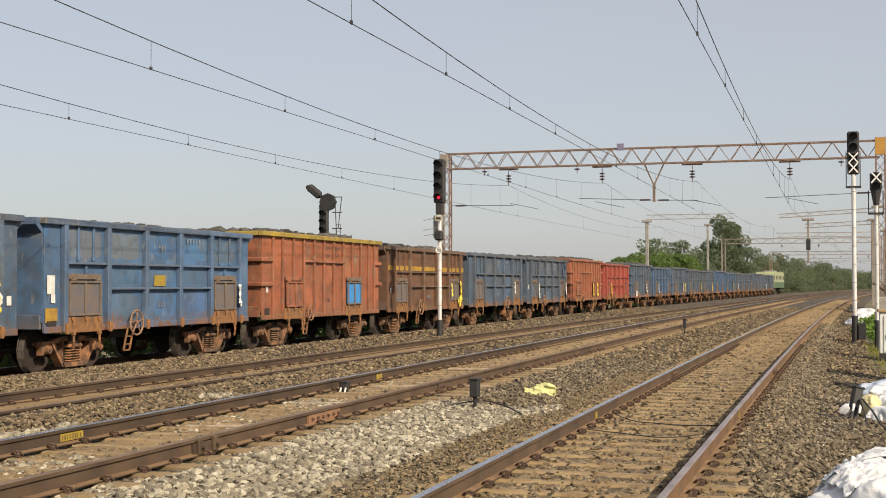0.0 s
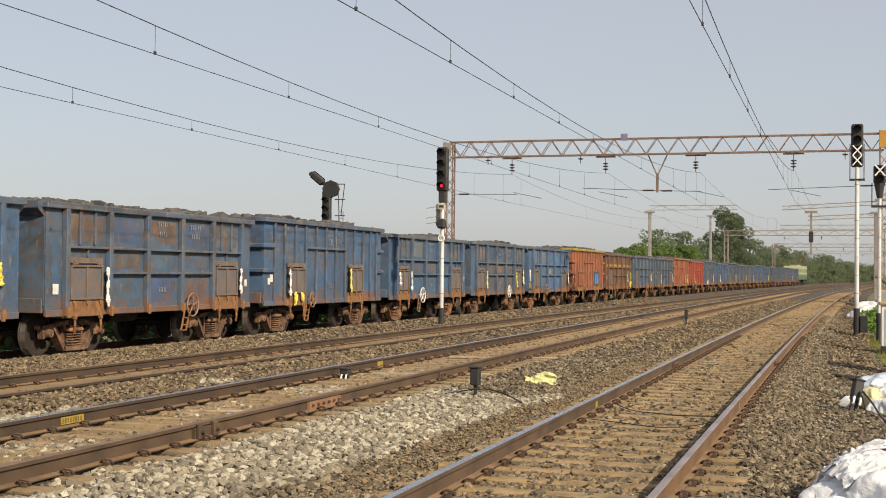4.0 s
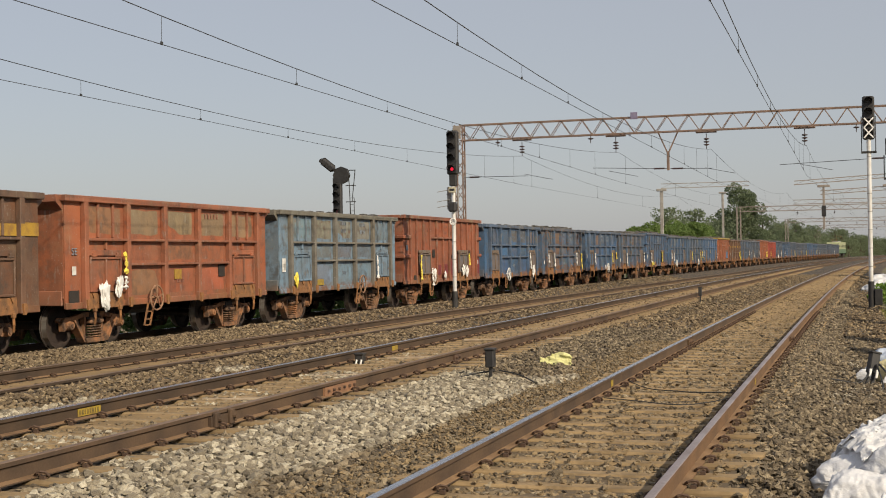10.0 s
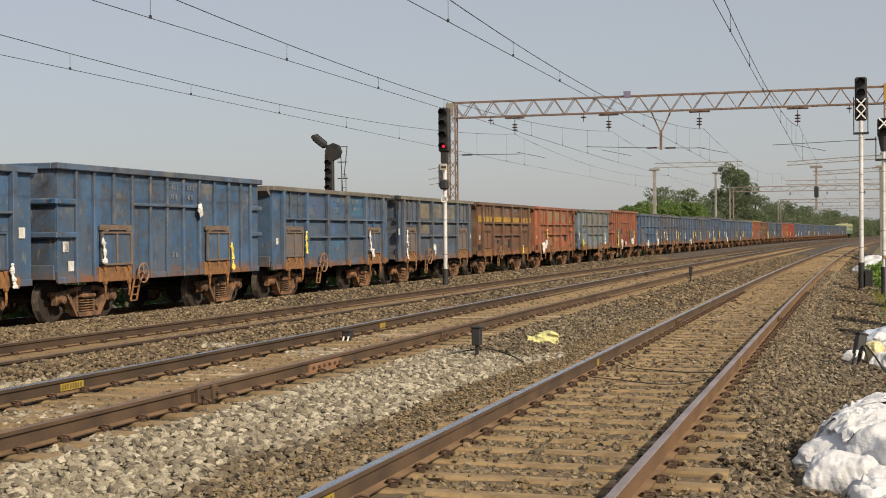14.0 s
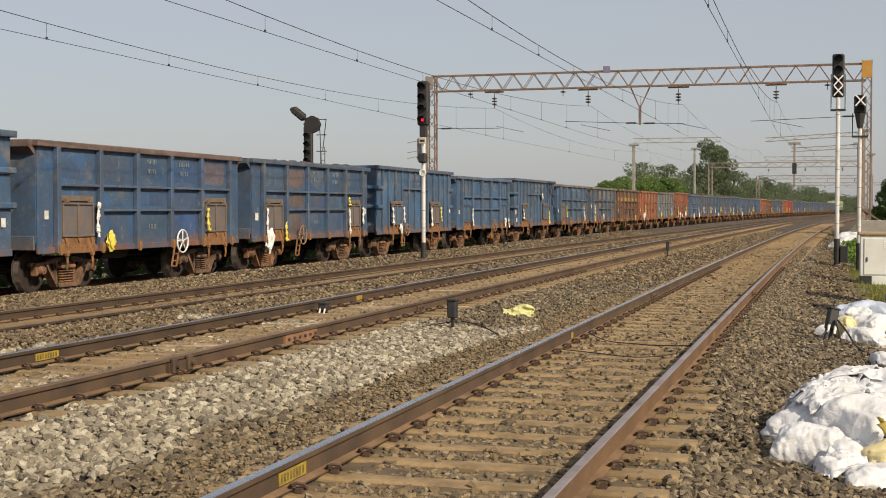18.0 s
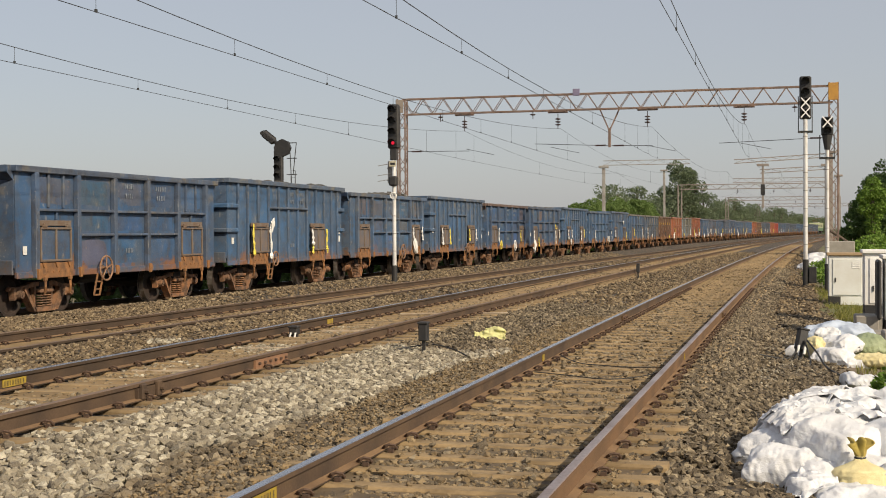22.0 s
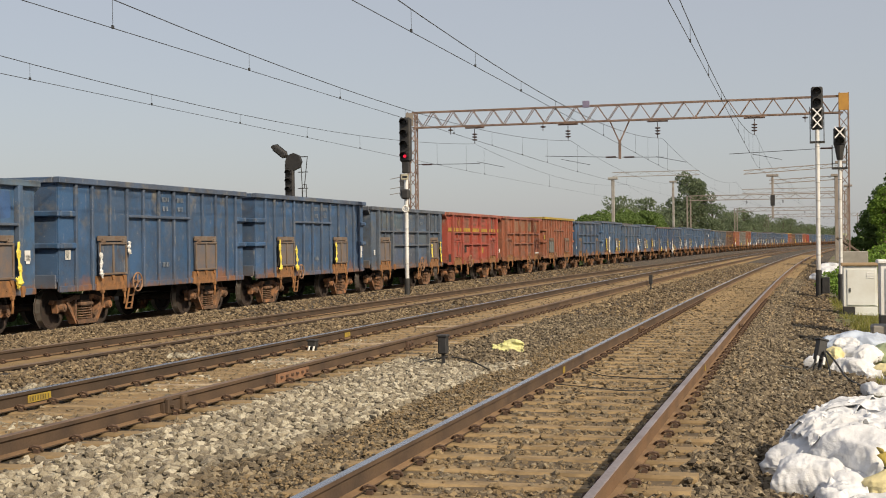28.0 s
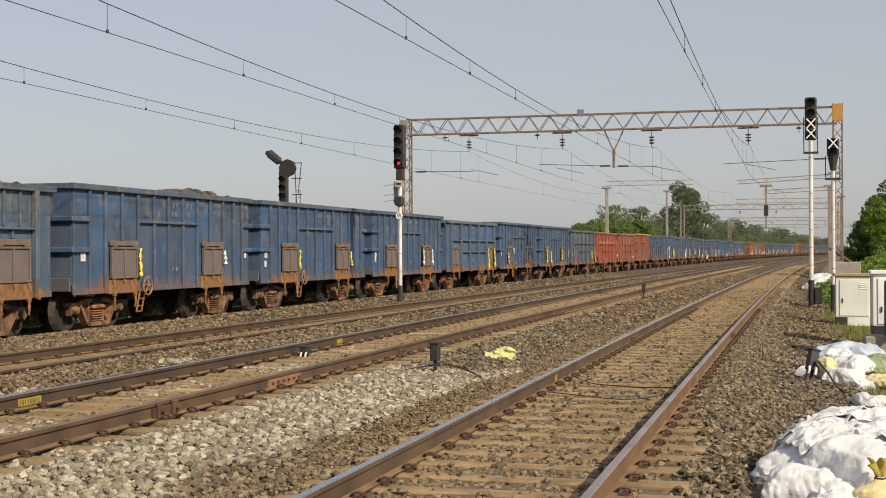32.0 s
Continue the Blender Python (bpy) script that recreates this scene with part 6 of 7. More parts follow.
plate(WAGONS[0], "yellow_panel", -0.35, 0.20, 1.72, 1.98, YELLOW, "yellow panel, its writing not readable", OUT)
plate(WAGONS[0], "yellow_panel", -4.86, -4.42, 0.95, 1.25, STRIPE, "worn yellow panel")
plate(WAGONS[-23], "yellow_panel", -4.74, -4.42, 1.92, 2.17, YELLOW, "yellow panel", OUT)
plate(WAGONS[-9], "yellow_panel", -2.3, -1.7, 0.90, 1.08, YELLOW, "yellow panel")
plate(WAGONS[-9], "paper_sheet", -4.75, -4.52, 1.35, 1.75, PAPER, "white paper sheet")
plate(WAGONS[-12], "paper_sheet", -4.72, -4.55, 1.70, 1.95, PAPER, "white paper sheet")
plate(WAGONS[-25], "dark_patch", -3.2, -2.8, 2.55, 2.85, RUST, "rusty hole in the paint")
plate(WAGONS[-24], "tattered_sheet", 3.0, 4.0, 1.06, 1.14, PAPER, "tattered white sheet", SHEET_X + 0.10)


# ---- small things beside the tracks ----
def ridge(p, sharp=5.0):
    """Narrow folds along the zero lines of a noise."""
    return max(0.0, 1.0 - sharp * abs(noise.noise(p)))


def crumple(p):
    """Thin film crushed and let go: flat facets with sharp creases between them."""
    return abs(noise.noise(p)) + 0.55 * abs(noise.noise(p * 2.1 + Vector((7, 3, 1)))) + 0.3 * abs(noise.noise(p * 4.4 + Vector((2, 9, 4))))


def cable(pts, r, name, label):
    """A cable that follows its points as one smooth tube."""
    c = bpy.data.curves.new(name, "CURVE")
    c.dimensions, c.bevel_depth, c.bevel_resolution = "3D", r, 2
    s = c.splines.new("NURBS")
    s.points.add(len(pts) - 1)
    for p, q in zip(s.points, pts):
        p.co = (*q, 1)
    s.use_endpoint_u, s.order_u = True, 3
    c.materials.append(BLACK)
    return tagged(new(name, c), label, "cable")


def track_box(x, y, z0, h, w, label, legs=1):
    root = thing("trackside_box", label, "trackside box", group="trackside boxes")
    part("box_body", boxed(x - w / 2, x + w / 2, y - 0.07, y + 0.07, z0 + h * 0.42, z0 + h, edge=0.015), BLACK, root)
    part("box_lid", boxed(x - w / 2 - 0.012, x + w / 2 + 0.012, y - 0.085, y + 0.085, z0 + h - 0.01, z0 + h + 0.02, edge=0.008), BLACK, root)
    for k in range(legs):
        dx = (k - (legs - 1) / 2) * w * 0.6
        part("leg", angle_bar(bmesh.new(), (x + dx, y, z0 - 0.12), (x + dx * 0.9, y, z0 + h * 0.45), 0.045), BLACK, root)
    return root


track_box(-4.92, 17.6, -0.22, 0.43, 0.125, "small black box on a stake in the ballast")
track_box(-5.10, 46.3, -0.22, 0.52, 0.12, "small black box on a stake in the ballast")
rail_clamp = track_box(-7.60, 19.5, -0.22, 0.20, 0.14, "small black box clamped beside the rail on two pale legs", 2)
for k in (-0.05, 0.03):
    part("clamp_bolt", rod(bmesh.new(), (-7.60 + k, 19.40, -0.21), (-7.60 + k + 0.02, 19.42, -0.10), 0.016, sides=8), PLASTIC_W, rail_clamp, "pale galvanised bolt")
junction = track_box(0, 0, 0, 0.52, 0.135, "black junction box leaning on two legs with cables", 2)
junction.matrix_basis = pose(0.15, 20.0, -0.495, -8, 14, 20)
for k in (-0.05, 0.05):
    part("cable_gland", boxed(k - 0.018, k + 0.018, -0.095, -0.06, 0.15, 0.27, edge=0.006), PLASTIC_W, junction, "white cable gland")
cable([(0.18, 20, -0.22), (0.10, 19.8, -0.44), (-0.3, 19.7, -0.35), (-0.9, 19.4, -0.22), (-1.4, 19.1, -0.21)], 0.012, "cable", "black cable over the ballast")
cable([(0.30, 20, -0.15), (0.42, 19.5, -0.25), (0.55, 18.9, -0.47), (0.75, 18.2, -0.47)], 0.014, "cable", "black cable over the ballast")
cable([(0.26, 20, -0.15), (0.36, 19.6, -0.42), (0.3, 19.0, -0.44), (0.1, 18.8, -0.42)], 0.012, "cable", "black cable over the ballast")
cable([(-2.86, 16.9, -0.13), (-2.6, 16.35, -0.18), (-2.16, 16.16, -0.18), (-1.86, 15.98, -0.18), (-1.45, 15.85, -0.15)], 0.0065, "cable", "black cable across the sleepers")
cable([(-2.85, 15.0, -0.15), (-2.39, 14.96, -0.18), (-1.95, 14.62, -0.18), (-1.61, 14.97, -0.18), (-1.4, 15.3, -0.15)], 0.006, "cable", "black cable across the sleepers")
cable([(-4.91, 17.8, -0.1), (-5.3, 17.6, -0.15), (-5.5, 17.2, -0.2)], 0.010, "cable", "black cable over the ballast")
cable([(-4.85, 17.8, -0.1), (-4.5, 17.7, -0.13), (-4.2, 17.2, -0.2)], 0.010, "cable", "black cable over the ballast")


def yellow_bag():
    """A crumpled bag that stands half up on the stones."""
    verts, faces, nx, ny = [], [], 40, 22
    for j in range(ny):
        for i in range(nx):
            u, v = i / (nx - 1) - 0.5, j / (ny - 1)
            q = Vector((u * 5, v * 3, 1))
            top = 0.155 + 0.05 * math.sin(u * 5 + 0.6)
            verts.append((0.50 * u + 0.03 * noise.noise(q * 2), 0.10 * v + 0.05 * noise.noise(q) + 0.015 * ridge(q, 2.0), top * v + 0.02 * noise.noise(q * 3)))
    for j in range(ny - 1):
        for i in range(nx - 1):
            a = j * nx + i
            faces.append((a, a + 1, a + nx + 1, a + nx))
    me = mesh_from("plastic_bag", verts, faces, worn("lemon_plastic_sheet", (0.66, 0.65, 0.30), (0.54, 0.51, 0.22), 0.5, 9.0), True)
    ob = tagged(new("plastic_bag", me), "crumpled lemon-yellow plastic bag lying on the ballast", "bag")
    ob.modifiers.new("thick", "SOLIDIFY").thickness = 0.025
    ob.matrix_basis = pose(-4.62, 20.4, -0.245, 0, 0, 4)


yellow_bag()


# ---- rail details ----
RUST_INK = worn("faded_dark_paint", (0.075, 0.055, 0.02), (0.22, 0.16, 0.035), 0.8, 60.0)


def rail_tag(n, side, s, wide, face):
    root = thing("rail_label", "yellow painted label on a rail web", "label", group="rail labels")
    m = on_track(n, s, side)
    root.matrix_basis = m
    x = face * 0.017
    part("label_plate", boxed(x - 0.003, x + 0.003, -wide / 2, wide / 2, -0.135, -0.055), YELLOW, root)
    if wide > 0.3:
        for k in range(8):
            a = -wide / 2 + wide * (0.06 + 0.112 * k)
            bm = boxed(x + face * 0.0032, x + face * 0.0045, a, a + wide * (0.055, 0.07, 0.045, 0.06)[k % 4], -0.122, -0.070)
            part("label_writing", bm, RUST_INK, root)


rail_tag(2, -GAUGE / 2, 12.14, 0.43, 1)
rail_tag(1, -GAUGE / 2, 7.40, 0.42, 1)
rail_tag(2, -GAUGE / 2, 21.76, 0.28, 1)
rail_tag(1, -GAUGE / 2, 16.48, 0.14, 1)
rail_tag(1, GAUGE / 2, 17.0, 0.10, 1)


def fishplate(n, side, s, length, mat, bolts, label, low=-0.135, clamps=()):
    root = thing("rail_joint", label, "rail joint", group="rail joints")
    root.matrix_basis = on_track(n, s, side)
    for way in (-1, 1):
        bm = prism(bmesh.new(), [(-length / 2, low), (length / 2, low), (length / 2, -0.05), (-length / 2, -0.05)], way * 0.014, way * 0.045)
        part("fishplate", bm, mat, root)
        for k in range(bolts):
            y = length * ((k + 0.5) / bolts - 0.5)
            part("bolt", rod(bmesh.new(), (way * 0.04, y, -0.093), (way * 0.075, y, -0.093), 0.017, sides=6), CLIP, root)
    for y in clamps:
        bm = boxed(0.036, 0.085, y - 0.045, y + 0.045, -0.165, -0.008, edge=0.012)
        box(bm, -0.03, 0.06, y - 0.04, y + 0.04, -0.205, -0.168, edge=0.01)
        rod(bm, (0.08, y, -0.085), (0.125, y, -0.085), 0.022, sides=6)
        part("clamp", bm, RAIL_OLD, root, "rusty screw clamp round the rail foot")


fishplate(2, GAUGE / 2, 14.91, 1.0, PALE_RED, 6, "brick-red bolted joint plate on a rail", -0.158)
fishplate(2, GAUGE / 2, 11.81, 0.56, RAIL_OLD, 2, "rusty joggled joint plate with two screw clamps on a rail", -0.15, (-0.20, 0.12))
fishplate(2, GAUGE / 2, 19.8, 0.3, CLIP, 2, "dark clamp on a rail")
fishplate(1, -GAUGE / 2, 24.3, 0.5, RAIL_SIDE, 4, "bolted joint plate on a rail")
fishplate(1, GAUGE / 2, 25.5, 0.5, RAIL_SIDE, 4, "bolted joint plate on a rail")
for x, y, ln, turn in ((-6.6, 20.9, 2.0, 20), (-6.5, 25.5, 2.2, 18), (-6.8, 17.6, 1.6, 25), (-6.9, 14.4, 1.5, 18)):
    tagged(part("timber_strip", boxed(-ln / 2, ln / 2, -0.035, 0.035, 0, 0.035, edge=0.008), worn("bleached_timber", (0.38, 0.31, 0.22), (0.24, 0.18, 0.12), 0.9, 5.0), at=pose(x, y, -0.185, 0, 0, turn)), "bleached strip lying between the rails", "strip", group="strips")


# ---- cabinets ----
def cabinet(x0, x1, y0, y1, z0, z1, roof, label, base=0.25, louvres=True):
    root = thing("relay_cabinet", label, "cabinet", group="cabinets")
    part("cabinet_body", boxed(x0, x1, y0, y1, z0 + base, z1 - 0.05, edge=0.015), WHITE if roof is WHITE else CREAM, root)
    split = x0 + 0.34 * (x1 - x0) if louvres else x1
    part("cabinet_plinth", boxed(x0 + 0.002, split - 0.002, y0 + 0.002, y1 - 0.002, z0, z0 + base, edge=0.01), BLACK, root, "black-painted plinth")
    if louvres:
        part("cabinet_plinth", boxed(split, x1 - 0.002, y0 + 0.004, y1 - 0.004, z0, z0 + base, edge=0.01), CREAM, root, "cream lower part of the cabinet")
    part("cabinet_roof", boxed(x0 - 0.05, x1 + 0.05, y0 - 0.06, y1 + 0.05, z1 - 0.05, z1 + 0.03, edge=0.015), roof, root)
    part("cabinet_door", boxed(x0 + 0.10, x1 - 0.04, y0 - 0.022, y0 - 0.001, z0 + base + 0.04, z1 - 0.14, edge=0.008), WHITE if roof is WHITE else CREAM, root, "flat sheet door")
    part("door_handle", boxed(x0 + 0.16, x0 + 0.19, y0 - 0.05, y0 - 0.02, (z0 + z1) / 2 - 0.06, (z0 + z1) / 2 + 0.06, edge=0.006), BLACK, root)
    if louvres:
        for k in range(4):
            z = z1 - 0.24 - 0.05 * k
            part("louvre", boxed(x1 - 0.28, x1 - 0.08, y0 - 0.035, y0 - 0.021, z, z + 0.025, edge=0.004), WHITE, root)
    return root


TAN = worn("rusty_tan_sheet", (0.42, 0.31, 0.19), (0.30, 0.20, 0.11), 0.8, 1.5)
cabinet(1.08, 1.95, 36.2, 36.75, -0.55, 0.84, TAN, "cream relay cabinet with a rusty flat roof and black foot")
cabinet(1.55, 2.25, 28.2, 28.9, -0.50, 1.04, WHITE, "white relay cabinet with a black foot", 0.42, False)
cabinet(1.72, 2.6, 24.8, 25.5, -0.50, 1.0, WHITE, "white relay cabinet beside the line", 0.35, False)
part("cabinet_guard", boxed(1.585, 1.66, 24.7, 25.4, -0.15, 0.94, edge=0.035), BLACK, bpy.data.objects["relay_cabinet.002"], "dark rounded side post")
tagged(part("concrete_chest", boxed(1.3, 2.15, 44.6, 45.2, -0.6, 1.10, edge=0.02), CONCRETE), "weathered concrete chest behind the cabinet", "chest")
for x, y, h, w in ((1.42, 25.2, 0.48, 0.42), (1.58, 24.0, 0.27, 0.5), (1.78, 23.2, 0.34, 0.42), (1.95, 27.4, 0.32, 0.5)):
    tagged(part("concrete_block", boxed(x - w / 2, x + w / 2, y - 0.35, y + 0.35, -0.56, -0.56 + h, edge=0.025), CONCRETE), "weathered concrete block on the ground", "block", group="blocks")


# ---- sacks ----
def sack_mesh(seed, lx, ly, lz, mat):
    """A filled woven sack: slack, sewn at the ends, with narrow folds."""
    nu, nv = 60, 52
    verts, faces = [], []
    off = Vector((seed * 7.3, seed * 1.7, seed * 3.1))
    for i in range(nu + 1):
        u = -1 + 2 * i / nu
        body = max(0.0, 1 - abs(u) ** 3.6) ** 0.5
        for j in range(nv):
            a = 2 * math.pi * j / nv
            c, s = math.cos(a), math.sin(a)
            px = u * lx * (1 + 0.05 * noise.noise(Vector((a * 1.3, seed, 1))))
            py = math.copysign(abs(c) ** 0.8, c) * ly * (0.74 + 0.26 * body)
            pz = math.copysign(abs(s) ** 0.85, s) * lz * (0.06 + 0.94 * body)
            p = Vector((px, py, pz))
            soft = noise.noise(p * 3.4 + off)
            gather = ridge(Vector((p.x * 2.5, p.y * 13.0, p.z * 13.0)) + off, 3.0) * abs(u) ** 3
            p += Vector((0.15 * u, c, s)) * (0.075 * soft + 0.030 * gather - 0.055 * (crumple(Vector((p.x * 3.2, p.y * 4.6, p.z * 4.6)) + off) - 0.45) - 0.026 * (crumple(Vector((p.x * 6.0, p.y * 10.5, p.z * 10.5)) + off * 2) - 0.45))
            p.z -= 0.14 * lz * u * u
            verts.append(p)
    for i in range(nu):
        for j in range(nv):
            a, b = i * nv + j, i * nv + (j + 1) % nv
            faces.append((a, b, b + nv, a + nv))
    faces.append(tuple(range(nv))[::-1])
    faces.append(tuple(range(nu * nv, (nu + 1) * nv)))
    return mesh_from("filled_sack", verts, faces, mat, True)


def pile(rows, group, where):
    for i, (x, y, z, lx, ly, lz, rz, rx, mat, label) in enumerate(rows):
        ob = new("filled_sack", sack_mesh(i + 1 + len(rows), lx, ly, lz, mat))
        tagged(ob, label + where, "sack", group=group)
        ob.matrix_basis = pose(x, y, z, rx, 0, rz)


WS = "filled white woven sack in a heap "
HEAP = ((-0.03, 10.28, -0.325, 0.27, 0.24, 0.175, -8, 0, SACK, WS), (0.35, 10.62, -0.19, 0.36, 0.24, 0.190, -38, 8, SACK, WS), (0.19, 10.06, -0.385, 0.18, 0.20, 0.150, 30, 0, SACK, WS), (0.50, 9.76, -0.455, 0.30, 0.20, 0.105, 8, 0, SACK, WS),
        (0.89, 10.76, -0.21, 0.32, 0.30, 0.220, 50, 0, SACK, WS), (0.35, 11.10, -0.12, 0.50, 0.34, 0.175, 4, 0, SACK, WS), (0.42, 11.58, -0.02, 0.42, 0.26, 0.135, 6, 0, SACK, WS), (-0.05, 10.86, -0.29, 0.25, 0.30, 0.180, 70, 0, SACK, WS),
        (0.10, 11.34, -0.26, 0.32, 0.30, 0.190, 20, 0, SACK, WS), (0.53, 11.72, -0.20, 0.52, 0.34, 0.220, 5, 0, SACK, WS), (0.95, 11.34, -0.18, 0.42, 0.30, 0.200, 14, 0, SACK, WS), (0.68, 11.53, 0.01, 0.30, 0.24, 0.115, -12, 0, SACK, WS),
        (0.50, 10.42, -0.35, 0.36, 0.28, 0.140, 10, 0, SACK, WS), (0.89, 10.13, -0.37, 0.24, 0.24, 0.160, -12, 0, SACK, WS))
pile(HEAP, "sacks by the near track", "on the ballast edge")


def tied_sack(at, wide, deep, tall, neck):
    """A filled sack standing up, pleated towards its tied neck."""
    root = thing("filled_sack", "pale yellow tied sack in a heap on the ballast edge", "sack", group="sacks by the near track", at=at)
    rows, n = 34, 72
    verts, faces = [], []
    for i in range(rows + 1):
        f = i / rows
        w = min(1.0, (0.86 + 1.2 * f)) if f < 0.62 else 0.16 + 0.84 * (0.5 + 0.5 * math.cos(math.pi * ((f - 0.62) / 0.38) ** 0.9))
        for j in range(n):
            a = 2 * math.pi * j / n
            c, s = math.cos(a), math.sin(a)
            q = Vector((c * 1.5, s * 1.5, f * 2.2 + 4))
            fold = 0.05 * noise.noise(q) + 0.05 * ridge(Vector((c * 3, s * 3, f * 1.2)), 4.0) * (0.25 + f * f) - 0.05 * ridge(q * 1.6, 4.0) - 0.03 * ridge(q * 3.4, 3.0)
            r = w * (1 + fold * 1.4)
            verts.append((wide * r * math.copysign(abs(c) ** 0.8, c), deep * r * math.copysign(abs(s) ** 0.8, s), tall * f))
    for i in range(rows):
        for j in range(n):
            a, b = i * n + j, i * n + (j + 1) % n
            faces.append((a, b, b + n, a + n))
    faces.append(tuple(range(n))[::-1])
    again("sack_body", mesh_from("sack_body", verts, faces, SACK_Y, True), root, at=pose(0, 0, 0, -14, 0, 0))
    verts, faces, m = [], [], 48
    for i in range(9):
        f = i / 8
        for j in range(m):
            a = 2 * math.pi * j / m
            r = neck * (0.62 + 0.9 * f ** 1.3) * (1 + 0.42 * math.sin(5 * a + 2 * f) * f + 0.3 * noise.noise(Vector((math.cos(a) * 2, math.sin(a) * 2, f * 3))))
            verts.append((r * math.cos(a), 0.7 * r * math.sin(a), 0.12 * f + 0.03 * f * math.sin(3 * a)))
    for i in range(8):
        for j in range(m):
            a, b = i * m + j, i * m + (j + 1) % m
            faces.append((a, b, b + m, a + m))
    frill = again("tied_neck", mesh_from("tied_neck", verts, faces, worn("dark_yellow_plastic", (0.46, 0.36, 0.08), (0.25, 0.19, 0.05), 0.8, 9.0), True), root, "bunched dark yellow neck of the sack", at=pose(0, 0.25 * tall, tall * 0.95, -10, 0, 0))
    frill.modifiers.new("thick", "SOLIDIFY").thickness = 0.008
    part("cord", ring(bmesh.new(), (0, 0.24 * tall, tall * 0.955), neck * 0.72, 0.009, "Z"), BLACK, root)


tied_sack((0.535, 10.0, -0.50), 0.235, 0.18, 0.33, 0.05)
pile(((0.68, 20.2, -0.44, 0.28, 0.24, 0.15, -25, 0, SACK, WS), (0.80, 20.5, -0.25, 0.27, 0.24, 0.15, -45, 8, SACK, WS), (0.42, 20.45, -0.28, 0.14, 0.16, 0.14, 40, 0, SACK_Y, "pale yellow sack in a heap "), (0.97, 20.1, -0.49, 0.22, 0.20, 0.12, 20, 0, SACK, WS),
      (0.80, 21.6, -0.16, 0.52, 0.40, 0.16, 5, 0, worn("pale_blue_woven_plastic", (0.50, 0.57, 0.68), (0.42, 0.47, 0.55), 0.6, 4.0), "pale blue sack in a heap "), (1.18, 20.8, -0.28, 0.30, 0.28, 0.17, 10, 0, SACK_G, "dull green sack in a heap "),
      (0.62, 20.9, -0.12, 0.18, 0.16, 0.09, -8, 0, SACK, WS), (1.26, 20.1, -0.46, 0.30, 0.22, 0.10, -20, 0, SACK_Y, "pale yellow sack in a heap "), (0.97, 17.4, -0.44, 0.26, 0.26, 0.09, 10, 0, SACK, WS), (0.13, 20.6, -0.38, 0.10, 0.12, 0.10, 80, 0, SACK, WS),
      (0.70, 21.3, -0.37, 0.58, 0.40, 0.18, 5, 0, SACK, WS)), "sacks by the junction box", "beside the ballast")
pile(((1.55, 66.0, -0.2, 0.7, 0.5, 0.36, 10, 0, SACK, WS), (1.1, 65.2, -0.35, 0.55, 0.45, 0.26, -25, 0, SACK, WS), (1.9, 65.4, -0.3, 0.6, 0.45, 0.3, 40, 0, SACK, WS), (1.45, 66.4, 0.1, 0.55, 0.4, 0.25, 0, 0, SACK, WS)), "far sacks", "beside the gantry foot")


def heap_top(x, y):
    """The height of the heap of sacks over a spot of the ground."""
    top = -0.45
    for sx, sy, sz, lx, ly, lz, rz, *rest in HEAP:
        a = math.radians(-rz)
        dx, dy = (x - sx) * math.cos(a) - (y - sy) * math.sin(a), (x - sx) * math.sin(a) + (y - sy) * math.cos(a)
        d = (dx / lx) ** 4 + (dy / ly) ** 4
        if d < 1:
            top = max(top, sz + lz * (1 - d) ** 0.5)
    return top


def slack_sheet(x, y, wx, wy, rz, seed, mat, label):
    """An empty sack thrown over the heap: a thin creased sheet with a torn edge."""
    nx, ny, verts, faces = 84, 66, [], []
    off = Vector((seed * 5.1, seed, seed * 2.3))
    a = math.radians(rz)
    for j in range(ny):
        for i in range(nx):
            u, v = i / (nx - 1) - 0.5, j / (ny - 1) - 0.5
            tear = 1 + 0.10 * noise.noise(Vector((u * 9, v * 9, seed))) * (max(abs(u), abs(v)) * 2) ** 6
            px, py = u * wx * tear, v * wy * tear
            wxp, wyp = x + px * math.cos(a) - py * math.sin(a), y + px * math.sin(a) + py * math.cos(a)
            around = [heap_top(wxp + 0.09 * math.cos(k), wyp + 0.09 * math.sin(k)) for k in (0, 1.26, 2.51, 3.77, 5.03)]
            q = Vector((wxp * 4, wyp * 4, 0)) + off
            z = 0.5 * max(max(around), heap_top(wxp, wyp)) + 0.5 * sum(around) / 5
            lip = (max(abs(u), abs(v)) * 2) ** 6
            z += 0.005 + 0.05 * noise.noise(q * 0.8) + 0.11 * (0.42 - crumple(Vector((q.x * 0.55, q.y * 0.95, seed * 1.3))))
            z += lip * (0.05 * noise.noise(Vector((u * 5, v * 5, seed + 3))) + 0.006 * noise.noise(Vector((u * 30, v * 30, seed))))
            verts.append((wxp, wyp, z))
    for j in range(ny - 1):
        for i in range(nx - 1):
            a2 = j * nx + i
            faces.append((a2, a2 + 1, a2 + nx + 1, a2 + nx))
    ob = tagged(new("empty_sack", mesh_from("empty_sack", verts, faces, mat, True)), label, "sack", group="empty sacks")
    ob.modifiers.new("thick", "SOLIDIFY").thickness = 0.005


